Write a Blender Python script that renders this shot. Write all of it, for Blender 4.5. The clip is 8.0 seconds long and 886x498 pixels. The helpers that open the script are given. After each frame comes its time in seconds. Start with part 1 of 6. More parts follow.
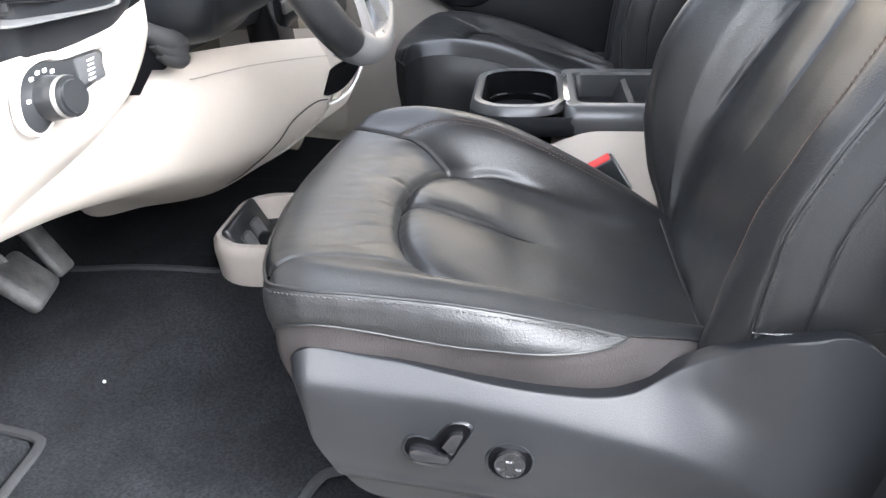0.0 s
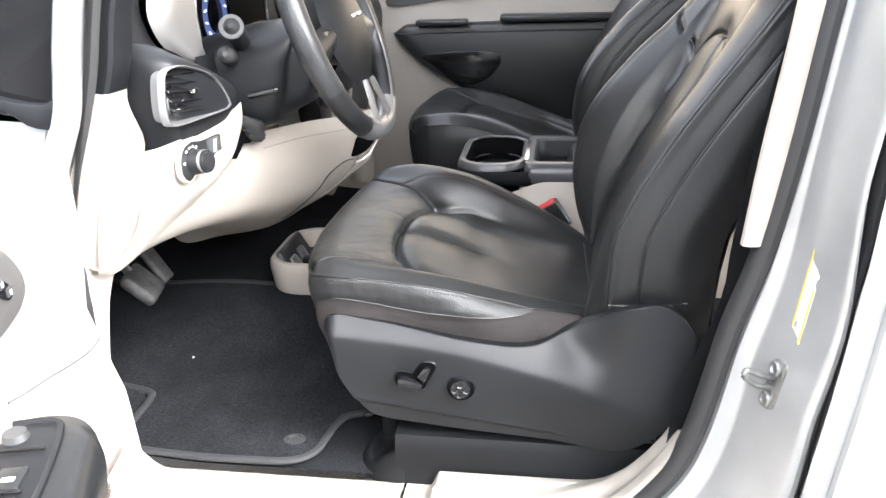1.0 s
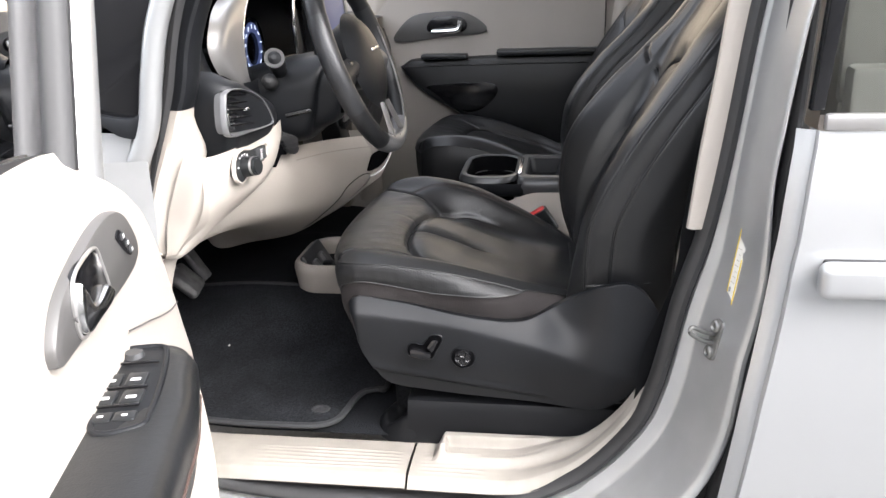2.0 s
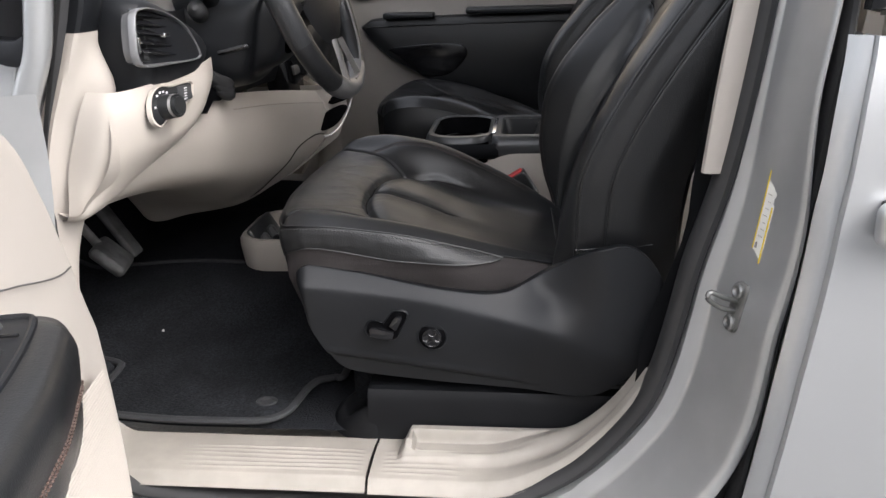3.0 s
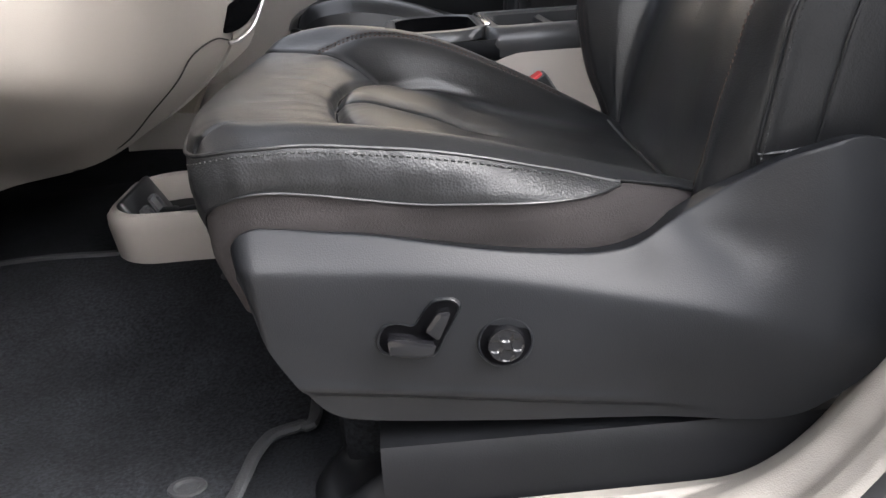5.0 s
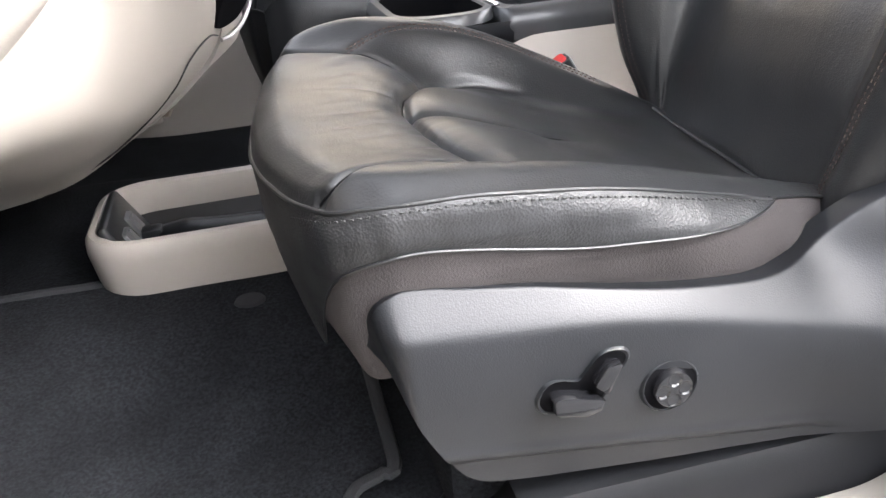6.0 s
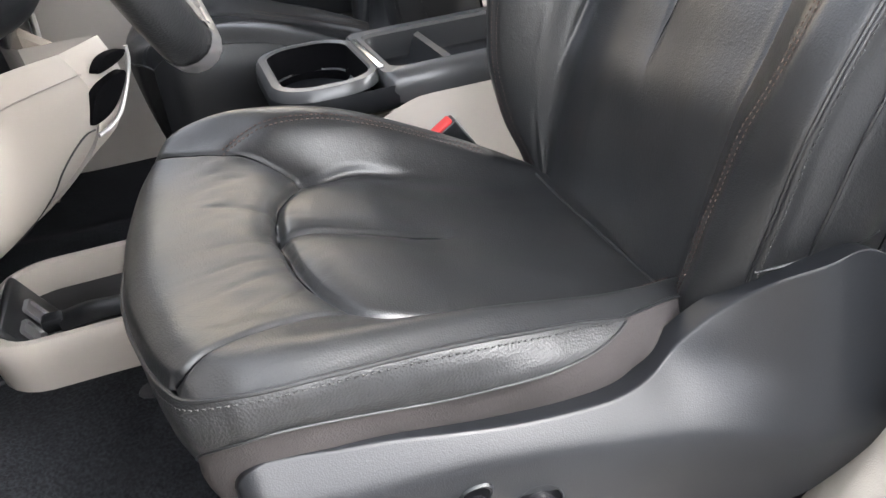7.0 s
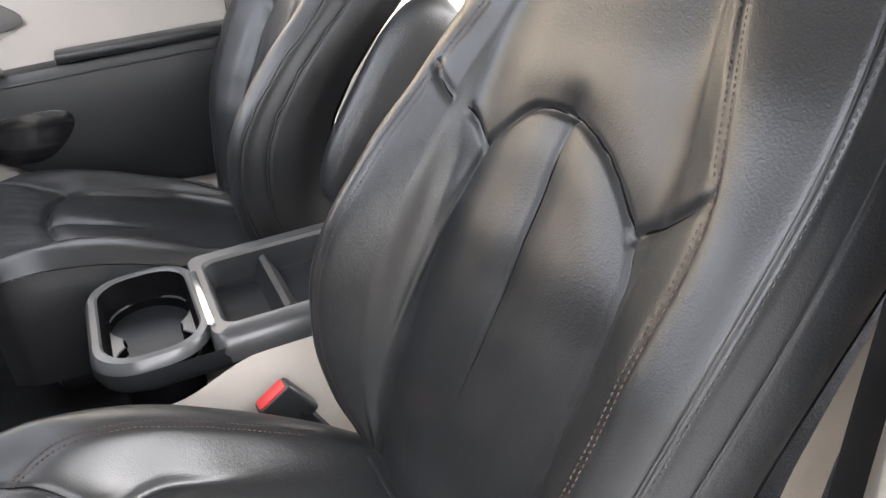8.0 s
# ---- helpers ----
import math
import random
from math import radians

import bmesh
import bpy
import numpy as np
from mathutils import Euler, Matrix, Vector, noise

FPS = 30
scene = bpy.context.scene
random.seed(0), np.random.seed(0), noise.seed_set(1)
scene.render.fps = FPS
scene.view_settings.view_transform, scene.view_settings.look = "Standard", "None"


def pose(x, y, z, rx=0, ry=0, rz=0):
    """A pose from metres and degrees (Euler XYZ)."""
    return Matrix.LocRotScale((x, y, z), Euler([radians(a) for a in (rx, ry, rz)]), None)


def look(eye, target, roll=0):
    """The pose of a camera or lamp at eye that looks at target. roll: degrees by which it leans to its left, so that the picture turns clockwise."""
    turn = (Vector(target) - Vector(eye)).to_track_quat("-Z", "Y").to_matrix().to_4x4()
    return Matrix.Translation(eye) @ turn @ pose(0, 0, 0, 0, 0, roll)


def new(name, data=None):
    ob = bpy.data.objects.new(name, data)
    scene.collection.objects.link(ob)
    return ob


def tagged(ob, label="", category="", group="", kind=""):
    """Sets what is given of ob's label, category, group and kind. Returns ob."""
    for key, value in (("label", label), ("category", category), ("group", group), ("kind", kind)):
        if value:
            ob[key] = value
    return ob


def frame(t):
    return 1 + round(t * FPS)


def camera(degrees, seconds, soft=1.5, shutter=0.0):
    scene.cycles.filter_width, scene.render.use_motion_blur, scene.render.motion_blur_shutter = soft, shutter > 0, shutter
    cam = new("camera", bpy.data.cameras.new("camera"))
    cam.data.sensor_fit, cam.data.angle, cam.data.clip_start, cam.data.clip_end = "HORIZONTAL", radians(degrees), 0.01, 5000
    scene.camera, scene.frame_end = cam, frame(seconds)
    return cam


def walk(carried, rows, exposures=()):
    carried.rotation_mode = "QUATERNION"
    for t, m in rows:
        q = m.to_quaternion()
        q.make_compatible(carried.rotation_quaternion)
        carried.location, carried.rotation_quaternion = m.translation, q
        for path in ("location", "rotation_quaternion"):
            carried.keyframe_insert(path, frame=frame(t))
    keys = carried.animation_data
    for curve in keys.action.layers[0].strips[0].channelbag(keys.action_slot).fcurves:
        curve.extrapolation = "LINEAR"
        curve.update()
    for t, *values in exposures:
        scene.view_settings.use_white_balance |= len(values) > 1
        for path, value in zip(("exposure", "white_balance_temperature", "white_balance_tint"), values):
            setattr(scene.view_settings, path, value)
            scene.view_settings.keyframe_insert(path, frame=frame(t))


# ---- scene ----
cam = camera(56.3, 8.0)
PATH = [
    (0, (0.0, -0.655, 1.145), (-0.195, 1.139, 0.283), -1.3),
    (0.5, (0.058, -0.853, 1.217), (-0.183, 0.958, 0.404), -1.8),
    (1, (0.143, -1.118, 1.289), (-0.141, 0.715, 0.543), -1.9),
    (1.2, (0.169, -1.205, 1.299), (-0.125, 0.641, 0.586), -2.4),
    (2.3, (0.179, -1.399, 1.311), (-0.1, 0.465, 0.644), -1.8),
    (2.5, (0.185, -1.362, 1.294), (-0.088, 0.502, 0.624), -1.2),
    (3, (0.147, -1.18, 1.178), (-0.066, 0.688, 0.496), -1.9),
    (3.5, (0.078, -0.993, 1.052), (-0.074, 0.876, 0.356), -2.7),
    (4, (0.058, -0.8, 0.944), (-0.058, 1.071, 0.247), -3.2),
    (4.2, (0.054, -0.76, 0.926), (-0.032, 1.113, 0.228), -3.3),
    (5.3, (-0.153, -0.568, 0.935), (0.016, 1.277, 0.183), -4.1),
    (5.5, (-0.196, -0.534, 0.946), (0.041, 1.293, 0.167), -4.1),
    (5.8, (-0.255, -0.495, 0.968), (0.078, 1.291, 0.134), -4.6),
    (6, (-0.279, -0.482, 0.983), (0.094, 1.283, 0.121), -4.8),
    (6.5, (-0.302, -0.468, 1.007), (0.135, 1.25, 0.083), -5.7),
    (6.8, (-0.229, -0.464, 1.074), (0.21, 1.234, 0.112), -6.7),
    (7, (-0.181, -0.455, 1.116), (0.275, 1.232, 0.144), -7.6),
    (7.3, (-0.099, -0.435, 1.184), (0.337, 1.238, 0.179), -8.3),
    (7.5, (-0.046, -0.405, 1.238), (0.414, 1.26, 0.23), -7.7),
    (7.6, (0.017, -0.392, 1.27), (0.439, 1.281, 0.259), -9.4),
    (7.7, (0.034, -0.383, 1.279), (0.467, 1.293, 0.278), -9.2),
    (8, (0.021, -0.34, 1.35), (0.654, 1.315, 0.422), -6.3),
]
EXPOSURES = [(0.0, 2.68, 6050, 10), (0.5, 2.88, 6150, 10), (1.0, 2.38, 6300, 10), (1.6, 1.8, 6400, 11), (2.3, 0.98, 6400, 12), (3.0, 0.68, 6400, 12), (3.5, 0.68, 6400, 12), (4.2, 0.85, 6400, 12), (5.4, 2.1, 6350, 12), (6.0, 2.56, 6350, 12), (6.5, 2.58, 6250, 11), (7.0, 2.55, 6350, 10), (7.5, 2.6, 6500, 10), (8.0, 2.7, 6500, 11)]
walk(cam, [(t, look(eye, target, roll)) for t, eye, target, roll in PATH], EXPOSURES)
scene.view_settings.exposure = 0.0

# ---- sky and sun: a bright hazy day ----
world = bpy.data.worlds.new("sky")
scene.world = world
world.use_nodes = True
wn, wl = world.node_tree.nodes, world.node_tree.links
sky = wn.new("ShaderNodeTexSky")
sky.sky_type, sky.sun_disc = "NISHITA", False
sky.sun_elevation, sky.sun_rotation = radians(44), radians(123)
sky.air_density, sky.dust_density, sky.ozone_density = 1.0, 4.0, 1.0
haze = wn.new("ShaderNodeHueSaturation")
haze.inputs["Saturation"].default_value = 0.22
haze.inputs["Value"].default_value = 2.8
wl.new(sky.outputs[0], haze.inputs["Color"])
wl.new(haze.outputs[0], wn["Background"].inputs[0])
wn["Background"].inputs[1].default_value = 0.15
sun = new("sun", bpy.data.lights.new("sun", "SUN"))
sun.data.energy, sun.data.angle, sun.data.color = 0.5, radians(75), (1.0, 0.985, 0.96)
sun.matrix_world = look((0, 0, 0), (-0.62, 0.40, -0.70))


# ---- materials ----
def material(name, colour, rough=0.5, metal=0.0, grain=0.0, grain_size=0.002, bump=0.2, stain=0.0, stain_size=0.12,
             coat=0.0, spec=0.5, fibre=False, rough_var=0.0):
    m = bpy.data.materials.new(name)
    m.use_nodes = True
    n, l = m.node_tree.nodes, m.node_tree.links
    b = n["Principled BSDF"]
    b.inputs["Roughness"].default_value = rough
    b.inputs["Metallic"].default_value = metal
    b.inputs["Coat Weight"].default_value = coat
    b.inputs["Coat Roughness"].default_value = 0.08
    b.inputs["Specular IOR Level"].default_value = spec
    co = n.new("ShaderNodeTexCoord")
    big = n.new("ShaderNodeTexNoise")
    big.inputs["Scale"].default_value = 1 / stain_size
    big.inputs["Detail"].default_value = 6
    l.new(co.outputs["Object"], big.inputs["Vector"])
    ramp = n.new("ShaderNodeValToRGB")
    lo, hi = 1 - stain, 1 + stain
    ramp.color_ramp.elements[0].position, ramp.color_ramp.elements[1].position = 0.3, 0.7
    ramp.color_ramp.elements[0].color = (*[c * lo for c in colour], 1)
    ramp.color_ramp.elements[1].color = (*[min(1, c * hi) for c in colour], 1)
    l.new(big.outputs["Fac"], ramp.inputs["Fac"])
    l.new(ramp.outputs["Color"], b.inputs["Base Color"])
    if rough_var:
        mr = n.new("ShaderNodeMapRange")
        mr.inputs["From Min"].default_value, mr.inputs["From Max"].default_value = 0.3, 0.7
        mr.inputs["To Min"].default_value, mr.inputs["To Max"].default_value = rough - rough_var, rough + rough_var
        l.new(big.outputs["Fac"], mr.inputs["Value"])
        l.new(mr.outputs["Result"], b.inputs["Roughness"])
    if grain:
        if fibre:
            tex = n.new("ShaderNodeTexNoise")
            tex.inputs["Scale"].default_value, tex.inputs["Detail"].default_value = 1 / grain_size, 3
            out = tex.outputs["Fac"]
            mix = n.new("ShaderNodeMix")
            mix.data_type, mix.blend_type = "RGBA", "MULTIPLY"
            mix.inputs["Factor"].default_value = 0.75
            r2 = n.new("ShaderNodeValToRGB")
            r2.color_ramp.elements[0].position, r2.color_ramp.elements[1].position = 0.35, 0.68
            r2.color_ramp.elements[0].color, r2.color_ramp.elements[1].color = (0.45, 0.45, 0.45, 1), (1.9, 1.9, 1.9, 1)
            l.new(out, r2.inputs["Fac"])
            l.new(ramp.outputs["Color"], mix.inputs["A"])
            l.new(r2.outputs["Color"], mix.inputs["B"])
            l.new(mix.outputs["Result"], b.inputs["Base Color"])
        else:
            tex = n.new("ShaderNodeTexVoronoi")
            tex.inputs["Scale"].default_value = 1 / grain_size
            out = tex.outputs["Distance"]
        l.new(co.outputs["Object"], tex.inputs["Vector"])
        bp = n.new("ShaderNodeBump")
        bp.inputs["Strength"].default_value, bp.inputs["Distance"].default_value = bump, grain
        l.new(out, bp.inputs["Height"])
        l.new(bp.outputs["Normal"], b.inputs["Normal"])
    return m


def wrinkled(m, size, depth, strength, stretch=(1, 1, 1)):
    """Adds a coarser, uneven relief under the fine grain."""
    n, l = m.node_tree.nodes, m.node_tree.links
    co = n.new("ShaderNodeTexCoord")
    mp = n.new("ShaderNodeMapping")
    mp.inputs["Scale"].default_value = stretch
    tex = n.new("ShaderNodeTexNoise")
    tex.inputs["Scale"].default_value, tex.inputs["Detail"].default_value, tex.inputs["Distortion"].default_value = 1 / size, 5, 0.6
    bp = n.new("ShaderNodeBump")
    bp.inputs["Strength"].default_value, bp.inputs["Distance"].default_value = strength, depth
    l.new(co.outputs["Object"], mp.inputs["Vector"])
    l.new(mp.outputs["Vector"], tex.inputs["Vector"])
    l.new(tex.outputs["Fac"], bp.inputs["Height"])
    old = next((k for k in n if k.bl_idname == "ShaderNodeBump" and k is not bp and k.name != bp.name), None)
    if old is not None:
        l.new(bp.outputs["Normal"], old.inputs["Normal"])
    else:
        l.new(bp.outputs["Normal"], n["Principled BSDF"].inputs["Normal"])
    return m


def twill(m, period, low, high):
    """Fine slanting threads in the colour."""
    n, l = m.node_tree.nodes, m.node_tree.links
    b = n["Principled BSDF"]
    co = n.new("ShaderNodeTexCoord")
    wv = n.new("ShaderNodeTexWave")
    wv.bands_direction = "DIAGONAL"
    wv.inputs["Scale"].default_value, wv.inputs["Distortion"].default_value = 0.314 / period, 0.4
    rp = n.new("ShaderNodeMapRange")
    rp.inputs["To Min"].default_value, rp.inputs["To Max"].default_value = low, high
    mix = n.new("ShaderNodeMix")
    mix.data_type, mix.blend_type = "RGBA", "MULTIPLY"
    mix.inputs["Factor"].default_value = 1.0
    source = b.inputs["Base Color"].links[0].from_socket
    l.new(co.outputs["Object"], wv.inputs["Vector"])
    l.new(wv.outputs["Fac"], rp.inputs["Value"])
    l.new(source, mix.inputs["A"])
    l.new(rp.outputs["Result"], mix.inputs["B"])
    l.new(mix.outputs["Result"], b.inputs["Base Color"])
    return m


LEATHER = material("black_leather", (0.013, 0.0135, 0.0145), 0.36, grain=0.0005, grain_size=0.0018, bump=0.32, stain=0.2, rough_var=0.06, spec=0.48)
GRAINED = material("grained_black_leather", (0.013, 0.0135, 0.0145), 0.47, grain=0.0007, grain_size=0.0020, bump=0.5, stain=0.2, rough_var=0.05, spec=0.45)
PERFORATED = material("soft_black_leather", (0.022, 0.023, 0.025), 0.38, grain=0.0007, grain_size=0.003, bump=0.45, stain=0.25, rough_var=0.05, spec=0.55)
SKIRT = material("brown_grey_woven_cloth", (0.036, 0.032, 0.032), 0.85, grain=0.0006, grain_size=0.0016, bump=0.5, stain=0.25, spec=0.25)
PLASTIC = material("black_grained_plastic", (0.0095, 0.0103, 0.0120), 0.43, grain=0.0004, grain_size=0.0013, bump=0.24, stain=0.2, rough_var=0.05, spec=0.30)
# the black plastic at 0.6 of its colour, shade for parts lit too brightly
DEEP = material("shaded_matt_black_plastic", (0.0058, 0.0062, 0.0072), 0.5, grain=0.0004, grain_size=0.0014, bump=0.25, stain=0.2, spec=0.2)
SATIN = material("black_satin_plastic", (0.016, 0.017, 0.018), 0.28, stain=0.15)
SATIN_GREY = material("dark_satin_plastic", (0.045, 0.046, 0.048), 0.32, stain=0.15)
GLOSSY = material("black_gloss_plastic", (0.007, 0.007, 0.008), 0.14, stain=0.1)
CARPET = material("black_carpet", (0.0085, 0.0093, 0.0110), 0.95, grain=0.003, grain_size=0.004, bump=0.8, stain=0.3, fibre=True, spec=0.12)
MAT = material("charcoal_mat_pile", (0.0120, 0.0128, 0.0148), 0.95, grain=0.003, grain_size=0.004, bump=0.9, stain=0.35, stain_size=0.09, fibre=True, spec=0.12)
BINDING = material("dark_grey_binding", (0.019, 0.020, 0.022), 0.8, grain=0.0008, grain_size=0.002, bump=0.6, stain=0.2)
BEIGE = material("beige_plastic", (0.40, 0.365, 0.325), 0.48, grain=0.0003, grain_size=0.0013, bump=0.25, stain=0.05, stain_size=0.3)
# beige plastic darkened against too much light on the sill, with scuff stains
DIMMED_BEIGE = material("dimmed_scuffed_beige_plastic", (0.285, 0.262, 0.234), 0.55, grain=0.0004, grain_size=0.0016, bump=0.35, stain=0.12, stain_size=0.05, rough_var=0.08)
BEIGE_SKIN = material("beige_soft_trim", (0.38, 0.35, 0.315), 0.55, grain=0.0004, grain_size=0.0018, bump=0.3, stain=0.05, stain_size=0.25)
SILVER = material("silver_paint", (0.47, 0.478, 0.483), 0.33, metal=0.65, coat=0.5, stain=0.03, stain_size=0.4)
JAMB = material("grey_jamb_paint", (0.44, 0.445, 0.445), 0.36, metal=0.6, stain=0.06, stain_size=0.08)
# near-black without gloss: cup holder plastic, and the painted shade of gaps and slots
GAP_BLACK = material("black_plastic_and_gap_shade", (0.0025, 0.0025, 0.003), 0.8, stain=0.2, spec=0.03)
RUBBER = material("black_rubber", (0.022, 0.022, 0.023), 0.55, grain=0.0003, grain_size=0.001, bump=0.2, stain=0.2)
CHROME = material("chrome", (0.80, 0.80, 0.80), 0.2, metal=1.0, stain=0.05)
STEEL = material("dull_steel", (0.25, 0.248, 0.24), 0.45, metal=0.85, stain=0.25, stain_size=0.02)
DULL_SILVER = material("dull_silver_trim", (0.20, 0.20, 0.205), 0.38, metal=0.5, stain=0.06)
SATIN_SILVER = material("satin_silver_trim", (0.46, 0.45, 0.44), 0.33, metal=0.75, stain=0.04)
RED = material("red_plastic", (0.55, 0.03, 0.03), 0.4, stain=0.1)
THREAD = material("grey_thread", (0.030, 0.030, 0.030), 0.8, stain=0.2)
RED_THREAD = material("rust_thread", (0.060, 0.036, 0.029), 0.8, stain=0.2)
PAPER = material("white_label_paper", (0.72, 0.70, 0.66), 0.6, stain=0.06, stain_size=0.02)
YELLOW = material("yellow_label_paper", (0.75, 0.55, 0.05), 0.6, stain=0.05)
INK = material("grey_print", (0.20, 0.20, 0.20), 0.7, stain=0.1)
PRINT = material("white_print", (0.70, 0.70, 0.70), 0.6, stain=0.05)
WEBBING = material("grey_beige_webbing", (0.42, 0.38, 0.33), 0.8, grain=0.0006, grain_size=0.002, bump=0.5, stain=0.1)
GREY_DOOR = material("grey_satin_plastic", (0.085, 0.082, 0.080), 0.4, stain=0.12)
HEADLINER = material("beige_headliner", (0.58, 0.54, 0.48), 0.9, grain=0.0008, grain_size=0.003, bump=0.4, stain=0.05)
ASPHALT = material("grey_asphalt", (0.13, 0.13, 0.128), 0.9, grain=0.006, grain_size=0.012, bump=0.7, stain=0.3, stain_size=0.8)
WALL = material("grey_wall_paint", (0.36, 0.36, 0.35), 0.85, grain=0.002, grain_size=0.02, bump=0.4, stain=0.15, stain_size=1.2)
PRINTED_TAN = material("tan_mesh_trim", (0.17, 0.145, 0.115), 0.6, grain=0.0006, grain_size=0.003, bump=0.6, stain=0.1)
RUBBER_PAD = material("worn_rubber_pad", (0.055, 0.055, 0.055), 0.65, grain=0.001, grain_size=0.006, bump=0.6, stain=0.5, stain_size=0.03)

wrinkled(LEATHER, 0.011, 0.0016, 0.16, (1, 1, 0.6))
wrinkled(PLASTIC, 0.03, 0.001, 0.08)
wrinkled(MAT, 0.016, 0.004, 0.35)
twill(SKIRT, 0.0007, 0.75, 1.25)


def glass(name, tint, rough=0.0):
    m = bpy.data.materials.new(name)
    m.use_nodes = True
    b = m.node_tree.nodes["Principled BSDF"]
    b.inputs["Base Color"].default_value = (*tint, 1)
    b.inputs["Transmission Weight"].default_value = 1.0
    b.inputs["Roughness"].default_value = rough
    b.inputs["IOR"].default_value = 1.45
    return m


def lit(name, colour, strength):
    m = bpy.data.materials.new(name)
    m.use_nodes = True
    b = m.node_tree.nodes["Principled BSDF"]
    b.inputs["Base Color"].default_value = (0.01, 0.01, 0.015, 1)
    b.inputs["Emission Color"].default_value = (*colour, 1)
    b.inputs["Emission Strength"].default_value = strength
    return m


DARK_GLASS = glass("tinted_glass", (0.10, 0.12, 0.12))
BLUE_GLOW = lit("blue_display_glow", (0.10, 0.14, 0.34), 0.22)
WHITE_GLOW = lit("white_display_marks", (0.7, 0.78, 1.0), 0.7)


# ---- builders ----
def thing(name, label, category, kind="", at=(0, 0, 0), group=""):
    ob = new(name)
    ob.empty_display_size = 0.05
    ob.location = at
    return tagged(ob, label, category, group, kind)


def part(name, bm, mat, parent, label="", smooth=True):
    """One bmesh, in world places, becomes one mesh object under its parent."""
    me = bpy.data.meshes.new(name)
    if isinstance(bm, tuple):
        me.from_pydata(*bm)
    else:
        bm.to_mesh(me)
        bm.free()
    me.materials.append(mat)
    if smooth:
        me.shade_smooth()
        if smooth != "all":
            me.set_sharp_from_angle(angle=radians(38))
    ob = new(name, me)
    if parent is not None:
        ob.parent = parent
        at = Vector((0, 0, 0))
        p = parent
        while p is not None:
            at += p.location
            p = p.parent
        me.transform(Matrix.Translation(-at))
    return tagged(ob, label) if label else ob


def weld(*bms):
    """Several bmeshes joined into one."""
    out = bmesh.new()
    for b in bms:
        me = bpy.data.meshes.new("tmp")
        b.to_mesh(me)
        b.free()
        out.from_mesh(me)
        bpy.data.meshes.remove(me)
    return out


def sheet(fn, nu, nv, close_u=False, close_v=False):
    """A grid of faces from fn(u, v), u and v from 0 to 1."""
    bm = bmesh.new()
    mu, mv = nu + (not close_u), nv + (not close_v)
    vs = [[bm.verts.new(fn(i / nu, j / nv)) for j in range(mv)] for i in range(mu)]
    for i in range(nu):
        for j in range(nv):
            a, b = (i + 1) % mu, (j + 1) % mv
            bm.faces.new((vs[i][j], vs[a][j], vs[a][b], vs[i][b]))
    return bm


def spline(pts, closed=False):
    """A smooth curve through points: returns f(u), u from 0 to 1, evenly paced by chord."""
    p = [Vector(q) for q in pts]
    n = len(p)
    seg = n if closed else n - 1
    at = (lambda i: p[i % n]) if closed else (lambda i: p[max(0, min(n - 1, i))] if 0 <= i < n else (p[0] * 2 - p[1] if i < 0 else p[-1] * 2 - p[-2]))
    lens = [max(1e-6, (at(i + 1) - at(i)).length) for i in range(seg)]
    total = sum(lens)

    def f(u):
        s = max(0.0, min(1.0, u)) * total
        i = 0
        while i < seg - 1 and s > lens[i]:
            s -= lens[i]
            i += 1
        t = min(1.0, s / lens[i])
        a, b, c, d = at(i - 1), at(i), at(i + 1), at(i + 2)
        return 0.5 * ((2 * b) + (c - a) * t + (2 * a - 5 * b + 4 * c - d) * t * t + (3 * b - 3 * c + d - a) * t ** 3)
    return f


def tube(pts, r, n=48, k=8, closed=False, flat=1.0, smooth_path=True, taper=None):
    """A round or flattened bar along a path."""
    f = spline(pts, closed) if smooth_path else None
    path = [f(i / n) for i in range(n if closed else n + 1)] if f else [Vector(p) for p in pts]
    m = len(path)
    bm = bmesh.new()
    rings = []
    for i, p in enumerate(path):
        if closed:
            d = path[(i + 1) % m] - path[i - 1]
        else:
            d = path[min(i + 1, m - 1)] - path[max(i - 1, 0)]
        d.normalize()
        side = d.cross(Vector((0, 0, 1)))
        if side.length < 1e-3:
            side = Vector((0, 1, 0))
        side.normalize()
        up = side.cross(d)
        rr = r * (taper(i / (m - 1)) if taper else 1)
        rings.append([bm.verts.new(p + side * (rr * flat * math.cos(6.28318 * a / k)) + up * (rr * math.sin(6.28318 * a / k))) for a in range(k)])
    for i in range(m if closed else m - 1):
        for a in range(k):
            bm.faces.new((rings[i][a], rings[(i + 1) % m][a], rings[(i + 1) % m][(a + 1) % k], rings[i][(a + 1) % k]))
    if not closed:
        bm.faces.new(rings[0][::-1])
        bm.faces.new(rings[-1])
    return bm


def box(c, size, bevel=0.004, rot=(0, 0, 0), seg=2):
    bm = bmesh.new()
    bmesh.ops.create_cube(bm, size=1)
    bmesh.ops.scale(bm, vec=size, verts=bm.verts)
    if bevel:
        bmesh.ops.bevel(bm, geom=list(bm.edges), offset=min(bevel, min(size) * 0.45), segments=seg, profile=0.5, affect="EDGES")
    bmesh.ops.transform(bm, matrix=pose(*c, *rot), verts=bm.verts)
    return bm


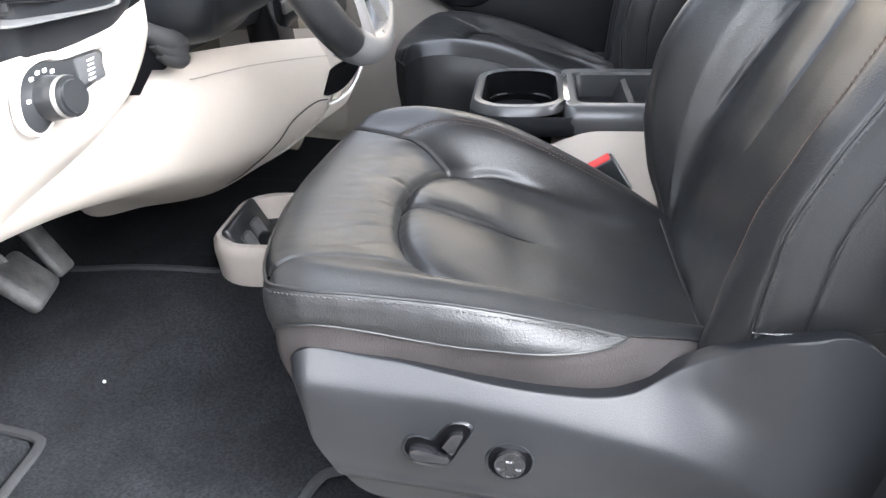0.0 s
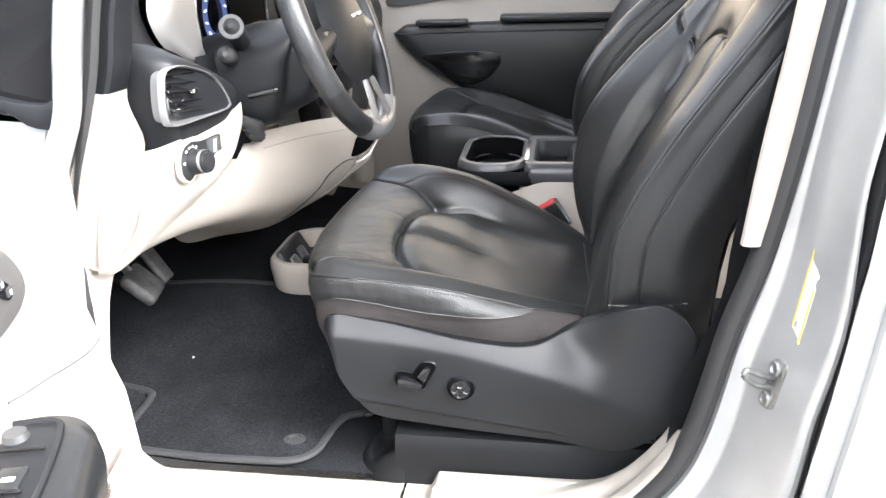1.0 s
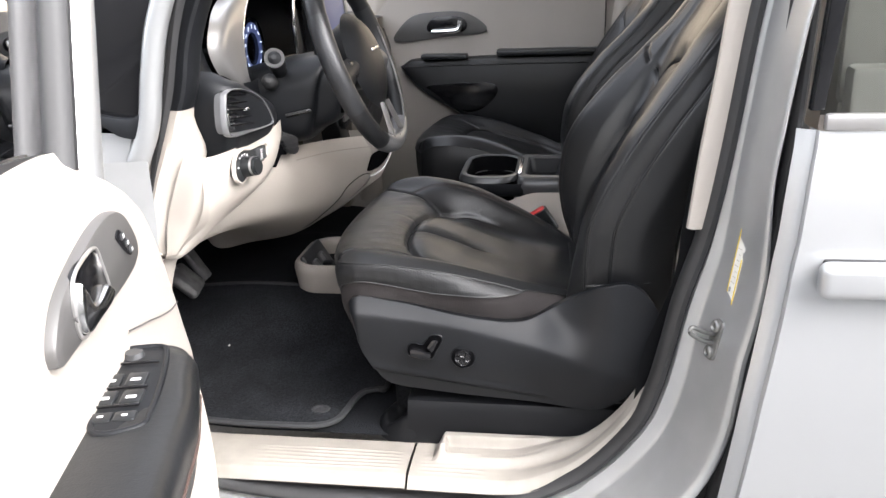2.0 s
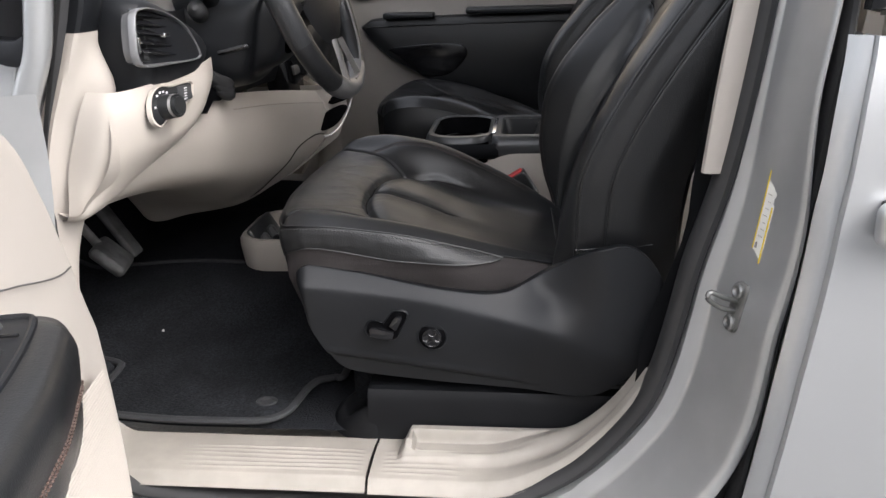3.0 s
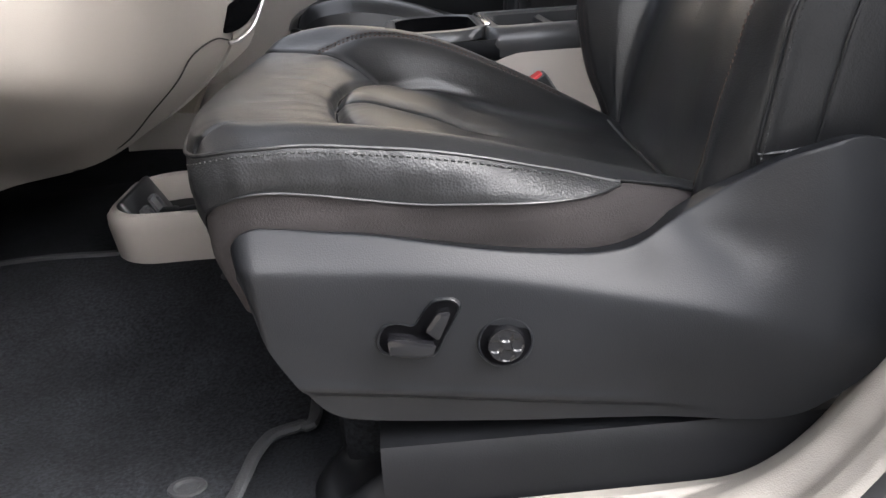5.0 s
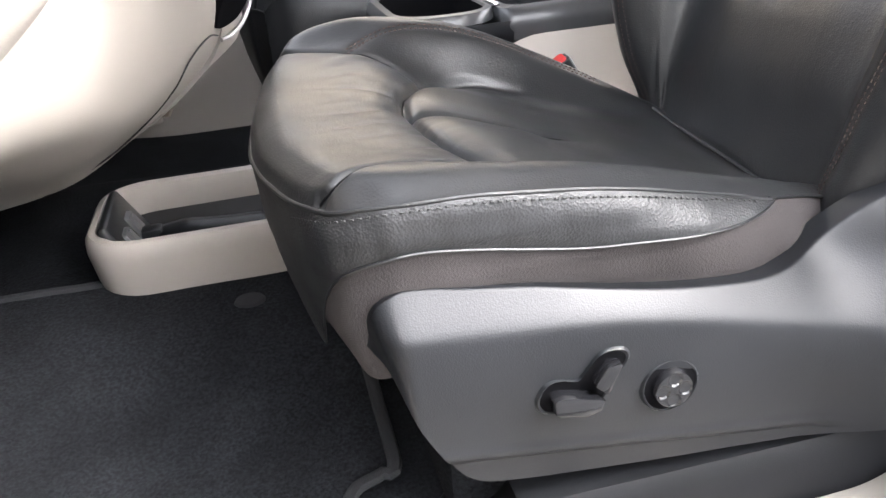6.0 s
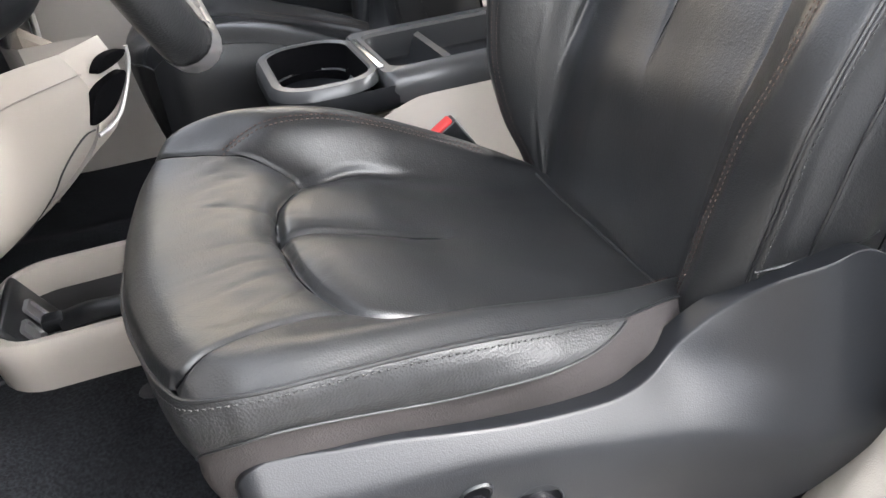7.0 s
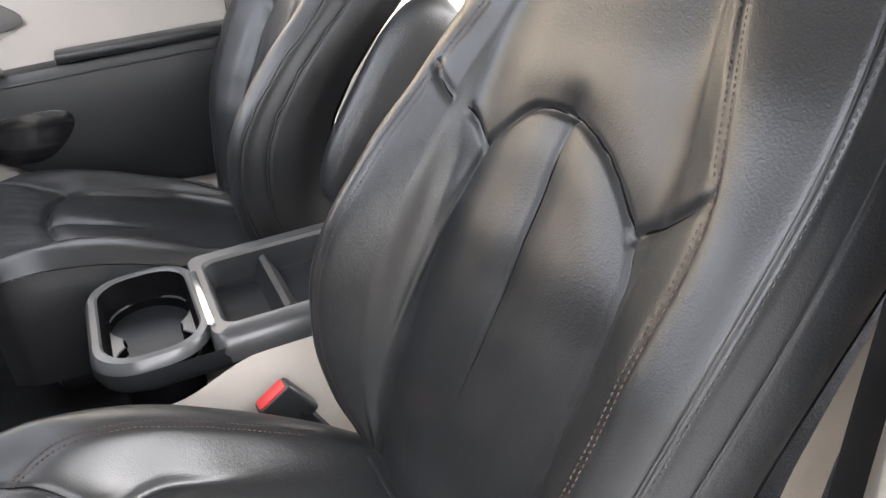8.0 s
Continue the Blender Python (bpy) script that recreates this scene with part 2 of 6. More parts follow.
def slab(outline, frame_m, depth, bevel=0.004, seg=2):
    """A plate from a flat outline (x, y pairs) in frame_m, thick along its -z, with rounded rims."""
    bm = bmesh.new()
    f = bm.faces.new([bm.verts.new((x, y, 0)) for x, y in outline])
    f.normal_update()
    if f.normal.z < 0:
        f.normal_flip()
    ext = bmesh.ops.extrude_face_region(bm, geom=[f])
    vs = [g for g in ext["geom"] if isinstance(g, bmesh.types.BMVert)]
    bmesh.ops.translate(bm, vec=(0, 0, depth), verts=vs)
    if bevel:
        top = [e for e in bm.edges if all(abs(v.co.z - depth) < 1e-6 for v in e.verts)]
        bmesh.ops.bevel(bm, geom=top, offset=bevel, segments=seg, profile=0.5, affect="EDGES")
    bmesh.ops.recalc_face_normals(bm, faces=bm.faces)
    bmesh.ops.transform(bm, matrix=frame_m @ Matrix.Translation((0, 0, -depth)), verts=bm.verts)
    return bm


def rounded(x0, y0, x1, y1, r, k=5):
    """The outline of a rectangle with round corners."""
    out = []
    for cx, cy, a in ((x1 - r, y1 - r, 0), (x0 + r, y1 - r, 90), (x0 + r, y0 + r, 180), (x1 - r, y0 + r, 270)):
        out += [(cx + r * math.cos(radians(a + 90 * i / k)), cy + r * math.sin(radians(a + 90 * i / k))) for i in range(k + 1)]
    return out


def smooth_outline(pts, n=40):
    f = spline([(x, y, 0) for x, y in pts], True)
    return [(f(i / n).x, f(i / n).y) for i in range(n)]


def loops(rows, caps=(False, True)):
    """Bridges rings of equal point counts."""
    bm = bmesh.new()
    vs = [[bm.verts.new(p) for p in row] for row in rows]
    n = len(vs[0])
    for a, b in zip(vs, vs[1:]):
        for i in range(n):
            bm.faces.new((a[i], a[(i + 1) % n], b[(i + 1) % n], b[i]))
    if caps[0]:
        bm.faces.new(vs[0][::-1])
    if caps[1]:
        bm.faces.new(vs[-1])
    return bm


def frame_at(origin, xdir, zdir):
    """A frame with its z along zdir and its x near xdir."""
    z = Vector(zdir).normalized()
    y = z.cross(Vector(xdir)).normalized()
    x = y.cross(z)
    return Matrix(((x.x, y.x, z.x, origin[0]), (x.y, y.y, z.y, origin[1]), (x.z, y.z, z.z, origin[2]), (0, 0, 0, 1)))


def stitches(f, length, pitch=0.006, size=0.0016, lift=0.001, up=(0, 0, 1), frac=0.62):
    """A row of short threads along f(u)."""
    bm = bmesh.new()
    n = max(2, int(length / pitch))
    for i in range(n):
        a, b = f((i + 0.5 - frac / 2) / n), f((i + 0.5 + frac / 2) / n)
        d = (b - a)
        if d.length < 1e-6:
            continue
        upv = Vector(up).normalized()
        side = d.cross(upv).normalized() * size * 0.5
        top = upv * lift
        q = [a - side, a + side, b + side, b - side]
        m0, m1 = a.lerp(b, 0.25) + top * 2, a.lerp(b, 0.75) + top * 2
        lo = [bm.verts.new(p) for p in q]
        hi = [bm.verts.new(m0 - side * 0.6), bm.verts.new(m0 + side * 0.6), bm.verts.new(m1 + side * 0.6), bm.verts.new(m1 - side * 0.6)]
        bm.faces.new(hi)
        for j in range(4):
            bm.faces.new((lo[j], lo[(j + 1) % 4], hi[(j + 1) % 4], hi[j]))
    bmesh.ops.recalc_face_normals(bm, faces=bm.faces)
    return bm


def step01(a, b, x):
    t = max(0.0, min(1.0, (x - a) / (b - a)))
    return t * t * (3 - 2 * t)


# ---- the ground and the shell of the van ----
ground = part("ground", sheet(lambda u, v: (-60 + 120 * u, -60 + 120 * v, 0.02 * noise.noise((u * 60, v * 60, 0)) * 0.2), 24, 24), ASPHALT, None)
tagged(ground, "grey asphalt lot under the van", "ground", kind="structure")

# wall out of view, its height set to block low sky light
sky_block = part("sky_block_wall_south", box((0.0, -5.5, 1.5), (26.0, 0.3, 3.0), 0.02), WALL, None)
tagged(sky_block, "unseen plain grey wall that holds back the low sky", "wall", kind="structure")

# unseen wall, added so that the leather reflects a warm tone
WARM_BOUNCE = material("warm_bounce_wall", (0.60, 0.50, 0.37), 0.9, grain=0.004, grain_size=0.03, bump=0.5, stain=0.12, stain_size=0.9)
north = part("bounce_wall_north", box((0.0, 5.6, 1.9), (26.0, 0.3, 3.8), 0.02), WARM_BOUNCE, None)
tagged(north, "unseen warm wall added to warm the reflections in the cabin", "wall", kind="structure")

van = thing("minivan_body", "silver minivan body seen through its open front doorway", "car", at=(0, 0.715, 0))


def floor_z(x, y):
    rise = 0.02 * step01(-0.45, -0.75, x) + 0.25 * step01(-0.86, -1.15, x)
    return 0.412 + rise + (0.04 + 0.038 * step01(-0.85, -0.52, x)) * step01(0.15, 0.56, y) * step01(0.75, 0.5, abs(y - 0.715) + 0.2)


part("floor_carpet", sheet(lambda u, v: (-1.25 + 3.85 * u, 0.02 + 1.58 * v, floor_z(-1.25 + 3.85 * u, 0.02 + 1.58 * v) - 0.004), 90, 40), CARPET, van, "black carpet on the cabin floor")
part("firewall", box((-1.3, 0.715, 0.85), (0.05, 1.75, 0.95), 0.01), CARPET, van, "black carpeted firewall")
part("roof", sheet(lambda u, v: (-0.22 + 2.80 * u, -0.13 + 1.69 * v, 1.70 + 0.04 * math.sin(math.pi * v)), 20, 20), HEADLINER, van, "beige headliner under the roof")
part("roof_skin", sheet(lambda u, v: (-0.24 + 2.85 * u, -0.16 + 1.75 * v, 1.75 + 0.05 * math.sin(math.pi * v)), 20, 20), SILVER, van, "silver roof skin")
part("tailgate", box((2.6, 0.715, 0.72), (0.06, 1.75, 0.74), 0.02), BEIGE_SKIN, van, "beige inner tailgate under its window")
part("cowl", box((-1.15, 0.715, 1.08), (0.35, 1.6, 0.06), 0.02), PLASTIC, van)

# the door opening: its loop in x and z, front pillar, sill, middle pillar, roof rail
LOOP = [(-0.405, 1.30), (-0.464, 1.108), (-0.513, 0.95), (-0.545, 0.80), (-0.562, 0.62), (-0.558, 0.48), (-0.51, 0.388), (-0.36, 0.357), (-0.20, 0.352),
        (-0.09, 0.348), (0.011, 0.351), (0.118, 0.379), (0.198, 0.423), (0.2475, 0.467), (0.288, 0.517), (0.315, 0.562), (0.334, 0.62), (0.350, 0.693), (0.366, 0.775), (0.396, 0.886), (0.418, 1.016), (0.440, 1.205),
        (0.468, 1.40), (0.45, 1.58), (0.30, 1.65), (0.0, 1.66), (-0.16, 1.60), (-0.285, 1.47)]
loop_f = spline([(x, 0, z) for x, z in LOOP], True)
NL = 220


def loop_at(i, r, y):
    """A point r outside the opening's loop, at depth y."""
    p, a, b = loop_f((i % NL) / NL), loop_f(((i - 1) % NL) / NL), loop_f(((i + 1) % NL) / NL)
    d = (b - a).normalized()
    out = Vector((d.z, 0, -d.x))
    if out.dot(p - Vector((-0.05, 0, 0.95))) < 0:
        out = -out
    return p + out * r + Vector((0, y, 0))


def pinch(p):
    """The jamb grows narrower up the middle pillar."""
    if p.x < -0.25:
        return 1.0 - 0.72 * step01(0.55, 0.80, p.z)
    if p.x < 0.2:
        return 1.0
    return 0.78 - 0.10 * step01(0.60, 0.76, p.z) - 0.36 * step01(0.76, 1.05, p.z)


def ring(profile, narrow=False):
    k = len(profile) - 1

    def f(u, v):
        r, y = profile[round(v * k)]
        p = loop_f(u)
        w = pinch(p) if narrow else 1.0
        if narrow and p.x < -0.25:
            y = -0.085 + (y + 0.085) * (0.25 + 0.75 * w)
        return loop_at(round(u * NL), r * w, y)
    return sheet(f, NL, k, close_u=True)


def fine_profile(pts, n):
    f = spline([(a, b, 0) for a, b in pts])
    return [(f(i / n).x, f(i / n).y) for i in range(n + 1)]


# painted flange, recessed jamb, rounded ridge and the gap towards the next panel
JAMB_LINE = [(-0.004, -0.085), (0.012, -0.108), (0.0165, -0.118), (0.019, -0.122), (0.044, -0.127), (0.048, -0.129), (0.0505, -0.133), (0.060, -0.153), (0.080, -0.192), (0.100, -0.226), (0.104, -0.236),
             (0.109, -0.242), (0.116, -0.244), (0.124, -0.242), (0.129, -0.236), (0.133, -0.222), (0.136, -0.19)]
part("door_aperture", ring(JAMB_LINE, True), JAMB, van, "silver grey painted door aperture of the van")


def jamb_frame(z, k, lift=0.0):
    """A frame on the jamb's side wall at height z: x up along it, z out of it; k from its inner to its outer edge."""
    i = min(range(NL // 3, 4 * NL // 5), key=lambda q: abs(loop_f(q / NL).z - z) + (9 if loop_f(q / NL).x < 0.25 else 0))

    def at(q, r, y):
        return loop_at(q, r * pinch(loop_f(q / NL)), y)
    a, b = at(i, 0.0505, -0.133), at(i, 0.100, -0.226)
    up = at(i + 1, 0.07, -0.17) - at(i - 1, 0.07, -0.17)
    if up.z < 0:
        up = -up
    out = (b - a).cross(up)
    if out.x > 0:
        out = -out
    out.normalize()
    return frame_at(tuple(a.lerp(b, k) + out * lift), tuple(up), tuple(out))


part("aperture_return", ring([(-0.004, -0.085), (0.04, -0.03), (0.09, 0.0)]), BEIGE, van, "beige inner pillar and sill return")
seal = thing("door_seal", "black rubber weatherstrip round the front door opening", "door seal", at=(-0.02, -0.1, 0.37))
part("bulb", ring(fine_profile([(0.012, -0.098), (0.011, -0.116), (0.004, -0.128), (-0.006, -0.127), (-0.0135, -0.115), (-0.0145, -0.098), (-0.008, -0.084), (0.004, -0.080), (0.012, -0.098)], 16)), RUBBER, seal)
part("carrier", ring([(0.012, -0.104), (0.0165, -0.102), (0.0185, -0.092), (0.017, -0.080), (0.010, -0.080)]), SATIN, seal, "thin black carrier strip")

# outer skin below and ahead of the doorway
def rocker(u, v):
    x = -1.4 + 1.86 * u
    f = spline([(0, -0.246, 0.31), (0, -0.275, 0.27), (0, -0.27, 0.20), (0, -0.20, 0.17)])(v)
    return (x, f.y, f.z)


part("rocker_panel", sheet(rocker, 30, 10), SILVER, van, "silver rocker panel")

# middle pillar inner trim: beige
pf = spline([(0.365, 0, 0.896), (0.377, 0, 1.019), (0.392, 0, 1.138), (0.400, 0, 1.213), (0.415, 0, 1.36), (0.42, 0, 1.60)])
PILLAR = spline([(0.034, -0.116, 0), (0.018, -0.121, 0), (0.006, -0.122, 0), (0.0, -0.117, 0), (0.001, -0.105, 0), (0.02, -0.080, 0), (0.09, -0.055, 0), (0.18, -0.05, 0)])
part("pillar_trim", sheet(lambda u, v: pf(u) + PILLAR(v), 24, 28), BEIGE, van, "beige middle pillar trim")
low = spline([(0.292, 0, 0.44), (0.300, 0, 0.55), (0.304, 0, 0.60), (0.313, 0, 0.66), (0.336, 0, 0.725), (0.358, 0, 0.80), (0.363, 0, 0.87), (0.374, 0, 0.97), (0.394, 0, 1.10), (0.42, 0, 1.25), (0.45, 0, 1.60)])
# black strip for the shadow and rubber at the seal; the trim is beige
part("pillar_shadow_strip", sheet(lambda u, v: low(u) + Vector((0.001 + 0.045 * v, -0.062 + 0.006 * v, 0)), 30, 10), DEEP, van, "black strip for the shadow and rubber beside the pillar")

# front pillar inner trim: beige, from the sill to the roof
near_edge = spline([(-0.575, 0, 0.44), (-0.57, 0, 0.62), (-0.541, 0, 0.80), (-0.521, 0, 0.877), (-0.494, 0, 0.969), (-0.434, 0, 1.105), (-0.398, 0, 1.231), (-0.295, 0, 1.42), (-0.165, 0, 1.58)])


def front_pillar(u, v):
    p = near_edge(u)
    w = 0.004 + 0.05 * step01(1.09, 1.0, p.z) - 0.03 * step01(0.95, 0.75, p.z)
    f = spline([(-0.03, -0.118, 0), (-0.004, -0.130, 0), (0.003, -0.122, 0), (0.004 + 0.6 * w, -0.10, 0), (-0.002 + w, -0.082, 0), (-0.03 + w, -0.066, 0), (-0.12, -0.05, 0)])(v)
    return (p.x + f.x, f.y, p.z)


part("front_pillar_trim", sheet(lambda u, v: front_pillar(0.54 * u, v), 40, 30), BEIGE, van, "beige front pillar trim")
part("upper_pillar_trim", sheet(lambda u, v: front_pillar(0.54 + 0.46 * u, v), 30, 30), PLASTIC, van, "black upper front pillar trim")
part("kick_panel", sheet(lambda u, v: (-0.55 - 0.42 * u, -0.06 + 0.03 * math.sin(2 * u), 0.42 + 0.46 * v), 12, 10), CARPET, van, "black carpeted kick panel")

# quarter glass ahead of the door and the black and silver pieces around it
part("quarter_window", slab([(-0.80, 1.16), (-0.60, 1.075), (-0.545, 1.065), (-0.490, 1.055), (-0.452, 1.235), (-0.41, 1.36), (-0.62, 1.30)], frame_at((0, -0.160, 0), (1, 0, 0), (0, -1, 0)), 0.006, 0.001), GLOSSY, van, "dark quarter window glass")
part("quarter_trim", slab(smooth_outline([(-0.80, 1.175), (-0.66, 1.125), (-0.60, 1.103), (-0.54, 1.088), (-0.500, 1.086), (-0.486, 1.10), (-0.478, 1.10), (-0.484, 1.062), (-0.50, 1.052), (-0.53, 1.056), (-0.555, 1.073), (-0.60, 1.090), (-0.66, 1.105), (-0.80, 1.15)], 60), frame_at((0, -0.172, 0), (1, 0, 0), (0, -1, 0)), 0.014, 0.004), PLASTIC, van, "black trim under the quarter window")
part("fender", sheet(lambda u, v: (-1.35 + 0.85 * u, -0.150 - 0.06 * math.sin(math.pi * v) * (1 - 0.5 * u), 0.30 + (0.80 - 0.045 * u) * v), 16, 12), SILVER, van, "silver front fender")
part("front_pillar_skin", tube([(-0.535, -0.160, 0.86), (-0.520, -0.160, 0.98), (-0.482, -0.160, 1.07), (-0.462, -0.160, 1.16), (-0.435, -0.158, 1.25), (-0.36, -0.152, 1.40), (-0.22, -0.14, 1.56)], 0.0175, 50, 12), SILVER, van, "silver front pillar skin")

# passenger side wall ahead of and behind its door, window sill high
part("far_side_wall", box((1.75, 1.60, 0.72), (1.7, 0.06, 0.72), 0.01), BEIGE_SKIN, van, "beige side wall of the rear cabin")
part("near_rear_wall", box((1.55, -0.16, 0.75), (2.0, 0.05, 0.80), 0.01), BEIGE_SKIN, van, "beige inner wall of the sliding door side")
part("far_kick_panel", box((-1.03, 1.60, 0.76), (0.56, 0.05, 0.80), 0.01), CARPET, van, "black carpeted kick panel of the far footwell")
part("far_front_pillar", tube([(-0.55, 1.58, 0.45), (-0.52, 1.58, 1.05), (-0.30, 1.55, 1.40), (-0.05, 1.5, 1.66)], 0.045, 30, 10), BEIGE, van, "beige far front pillar trim")
part("far_middle_pillar", tube([(0.32, 1.585, 0.45), (0.36, 1.585, 1.0), (0.47, 1.56, 1.66)], 0.06, 30, 10), BEIGE, van, "beige far middle pillar trim")

# ---- the sill ----
sill = thing("sill_plate", "beige ribbed plastic sill scuff plate", "sill plate", at=(-0.1, -0.05, 0.38))


def sill_z(x):
    return 0.402 + 0.045 * step01(0.05, 0.30, x) ** 1.5


def sill_front(u, v):
    x = -0.600 + 0.490 * u
    y = 0.008 - 0.128 * v
    z = sill_z(x) + 0.006 * math.sin(math.pi * v) - 0.016 * step01(0.85, 1, v) + 0.05 * step01(0.17, 0.0, u) ** 2
    for k in range(6):
        c = 0.34 + 0.085 * k + 0.01 * math.sin(7 * u + k)
        z += 0.0016 * math.exp(-((v - c) / 0.016) ** 2) * step01(0.34, 0.42, u) * step01(1.0, 0.93, u)
    return (x, y, z)


part("front_plate", sheet(sill_front, 70, 90), DIMMED_BEIGE, sill, "beige scuff plate with moulded ribs")


def eased(x, xs, zs):
    return sum(float(np.interp(x + 0.006 * k, xs, zs)) for k in range(-3, 4)) / 7


def sill_rear(u, v):
    x = -0.106 + 0.424 * u
    y = 0.008 - 0.128 * v
    # the cabin edge stays level longer than the edge along the seal
    far = eased(x, (-0.11, 0.17, 0.205, 0.239, 0.268, 0.296, 0.315, 0.33), (0.402, 0.402, 0.404, 0.420, 0.444, 0.478, 0.512, 0.54))
    near = eased(x, (-0.11, 0.06, 0.112, 0.19, 0.238, 0.277, 0.303, 0.33), (0.400, 0.399, 0.404, 0.441, 0.483, 0.531, 0.573, 0.62))
    z = far + (near - far) * min(1.0, v / 0.73) + 0.004 * math.sin(math.pi * v) - 0.016 * step01(0.85, 1, v)
    for k in range(6):
        c = 0.34 + 0.085 * k + 0.01 * math.sin(5 * u + k)
        z += 0.0016 * math.exp(-((v - c) / 0.016) ** 2) * step01(0.03, 0.07, u) * step01(0.36, 0.28 - 0.02 * (k % 2), u)
    # raised step with a long hollow behind its rounded nose
    s = step01(0.095, 0.135, u + 0.02 * v) * step01(0.62, 0.30, v)
    hollow = step01(0.14, 0.16, u) * step01(0.10, 0.16, v) * step01(0.50, 0.36, v) * (1 - step01(0.4, 0.72, u))
    z += 0.029 * s - 0.022 * s * hollow
    return (x, y, z)


part("rear_plate", sheet(sill_rear, 90, 80), DIMMED_BEIGE, sill, "beige rear scuff plate rising into the pillar")

# ---- floor mat ----
mat_line = [(-0.215, 0.50), (-0.205, 0.21), (-0.222, 0.182), (-0.250, 0.168), (-0.264, 0.135), (-0.270, 0.095), (-0.280, 0.050), (-0.310, 0.026), (-0.36, 0.020), (-0.50, 0.019), (-0.612, 0.020), (-0.634, 0.04),
            (-0.640, 0.10), (-0.643, 0.172), (-0.66, 0.194), (-0.74, 0.21), (-0.88, 0.26), (-0.955, 0.32), (-0.97, 0.44), (-0.94, 0.54), (-0.885, 0.570), (-0.84, 0.60), (-0.76, 0.595), (-0.68, 0.585), (-0.60, 0.575), (-0.535, 0.572), (-0.48, 0.585), (-0.32, 0.585), (-0.24, 0.57)]
mat_thing = thing("floor_mat", "charcoal carpet floor mat with stitched border, lying on the floor", "floor mat", at=(-0.5, 0.3, 0.42))
mo = smooth_outline(mat_line, 200)


def mat_mesh():
    cx, cy = -0.52, 0.36
    rows = []
    for s, dz in ((1.0, 0.0), (1.0, 0.006), (0.99, 0.009), (0.9, 0.009), (0.75, 0.009), (0.6, 0.009), (0.45, 0.009), (0.3, 0.009), (0.15, 0.009), (0.02, 0.009)):
        rows.append([(cx + (x - cx) * s, cy + (y - cy) * s, floor_z(cx + (x - cx) * s, cy + (y - cy) * s) + dz + 0.002 * noise.noise((x * s * 9, y * s * 9, 1))) for x, y in mo])
    return loops(rows)


part("mat_body", mat_mesh(), MAT, mat_thing)
part("binding", tube([(x, y, floor_z(x, y) + 0.009) for x, y in mo], 0.006, 320, 8, closed=True, flat=1.3), BINDING, mat_thing, "dark grey bound edge")
part("grommet", weld(loops([[(-0.325 + r * math.cos(a * 0.3927), 0.085 + r * 0.8 * math.sin(a * 0.3927), floor_z(-0.32, 0.08) + z) for a in range(16)]
                            for r, z in ((0.021, 0.008), (0.019, 0.0125), (0.014, 0.0125), (0.011, 0.010))])), BINDING, mat_thing, "round mat retainer")

# dead pedal at the left of the footwell
rest = thing("foot_rest", "black carpeted foot rest beside the pedals", "foot rest", at=(-0.72, 0.1, 0.42))
part("pad", box((-0.752, 0.100, 0.452), (0.20, 0.165, 0.045), 0.014, (0, 17, 0), 3), MAT, rest)
part("grommet", loops([[(-0.700 + r * math.cos(a * 0.3927), 0.105 + r * math.sin(a * 0.3927), 0.4635 + z - 0.30 * r * math.cos(a * 0.3927)) for a in range(16)] for r, z in ((0.022, -0.002), (0.020, 0.004), (0.013, 0.004), (0.010, 0.001))]), BINDING, rest, "grey ring on the foot rest")
crumb = bmesh.new()
bmesh.ops.create_icosphere(crumb, subdivisions=1, radius=0.0028)
bmesh.ops.transform(crumb, matrix=pose(-0.614, 0.311, floor_z(-0.614, 0.311) + 0.011), verts=crumb.verts)
tagged(part("crumb", crumb, PAPER, None), "tiny white crumb lying on the floor mat", "crumb")

# ---- seats ----
def refine(a, axis, m):
    """Smooth rows through given ones: m steps for each gap along an axis."""
    a = np.moveaxis(np.asarray(a, float), axis, 0)
    n = len(a)
    pad = np.concatenate([2 * a[:1] - a[1:2], a, 2 * a[-1:] - a[-2:-1]])
    out = []
    for i in range(n - 1):
        p0, p1, p2, p3 = pad[i], pad[i + 1], pad[i + 2], pad[i + 3]
        for k in range(m):
            t = k / m
            out.append(0.5 * (2 * p1 + (p2 - p0) * t + (2 * p0 - 5 * p1 + 4 * p2 - p3) * t * t + (3 * p1 - 3 * p2 + p3 - p0) * t ** 3))
    out.append(a[-1])
    return np.moveaxis(np.array(out), 0, axis)


def grid_normals(g):
    n = np.cross(np.gradient(g, axis=1), np.gradient(g, axis=0))
    return n / np.maximum(np.linalg.norm(n, axis=2, keepdims=True), 1e-9)


def near_line(g, line, dims):
    """How far each point of a grid lies from a line, over the named axes."""
    q = refine(line, 0, 6)
    best = np.full(g.shape[:2], 9.0)
    for a, b in zip(q, q[1:]):
        d = b - a
        rel = [g[..., k] - a[i] for i, k in enumerate(dims)]
        t = np.clip(sum(r * d[i] for i, r in enumerate(rel)) / ((d ** 2).sum() + 1e-12), 0, 1)
        best = np.minimum(best, np.sqrt(sum((r - t * d[i]) ** 2 for i, r in enumerate(rel))))
    return best


def step_np(a, b, x):
    t = np.clip((x - a) / (b - a), 0, 1)
    return t * t * (3 - 2 * t)


def swell(x, y, k):
    """A smooth uneven swell."""
    return np.sin(1.7 * x + 2.3 * y + k) * np.sin(2.9 * x - 1.3 * y + 2 * k) + 0.6 * np.sin(5.1 * x + 4.3 * y + 3 * k) * np.sin(3.3 * y - 4.7 * x + k)


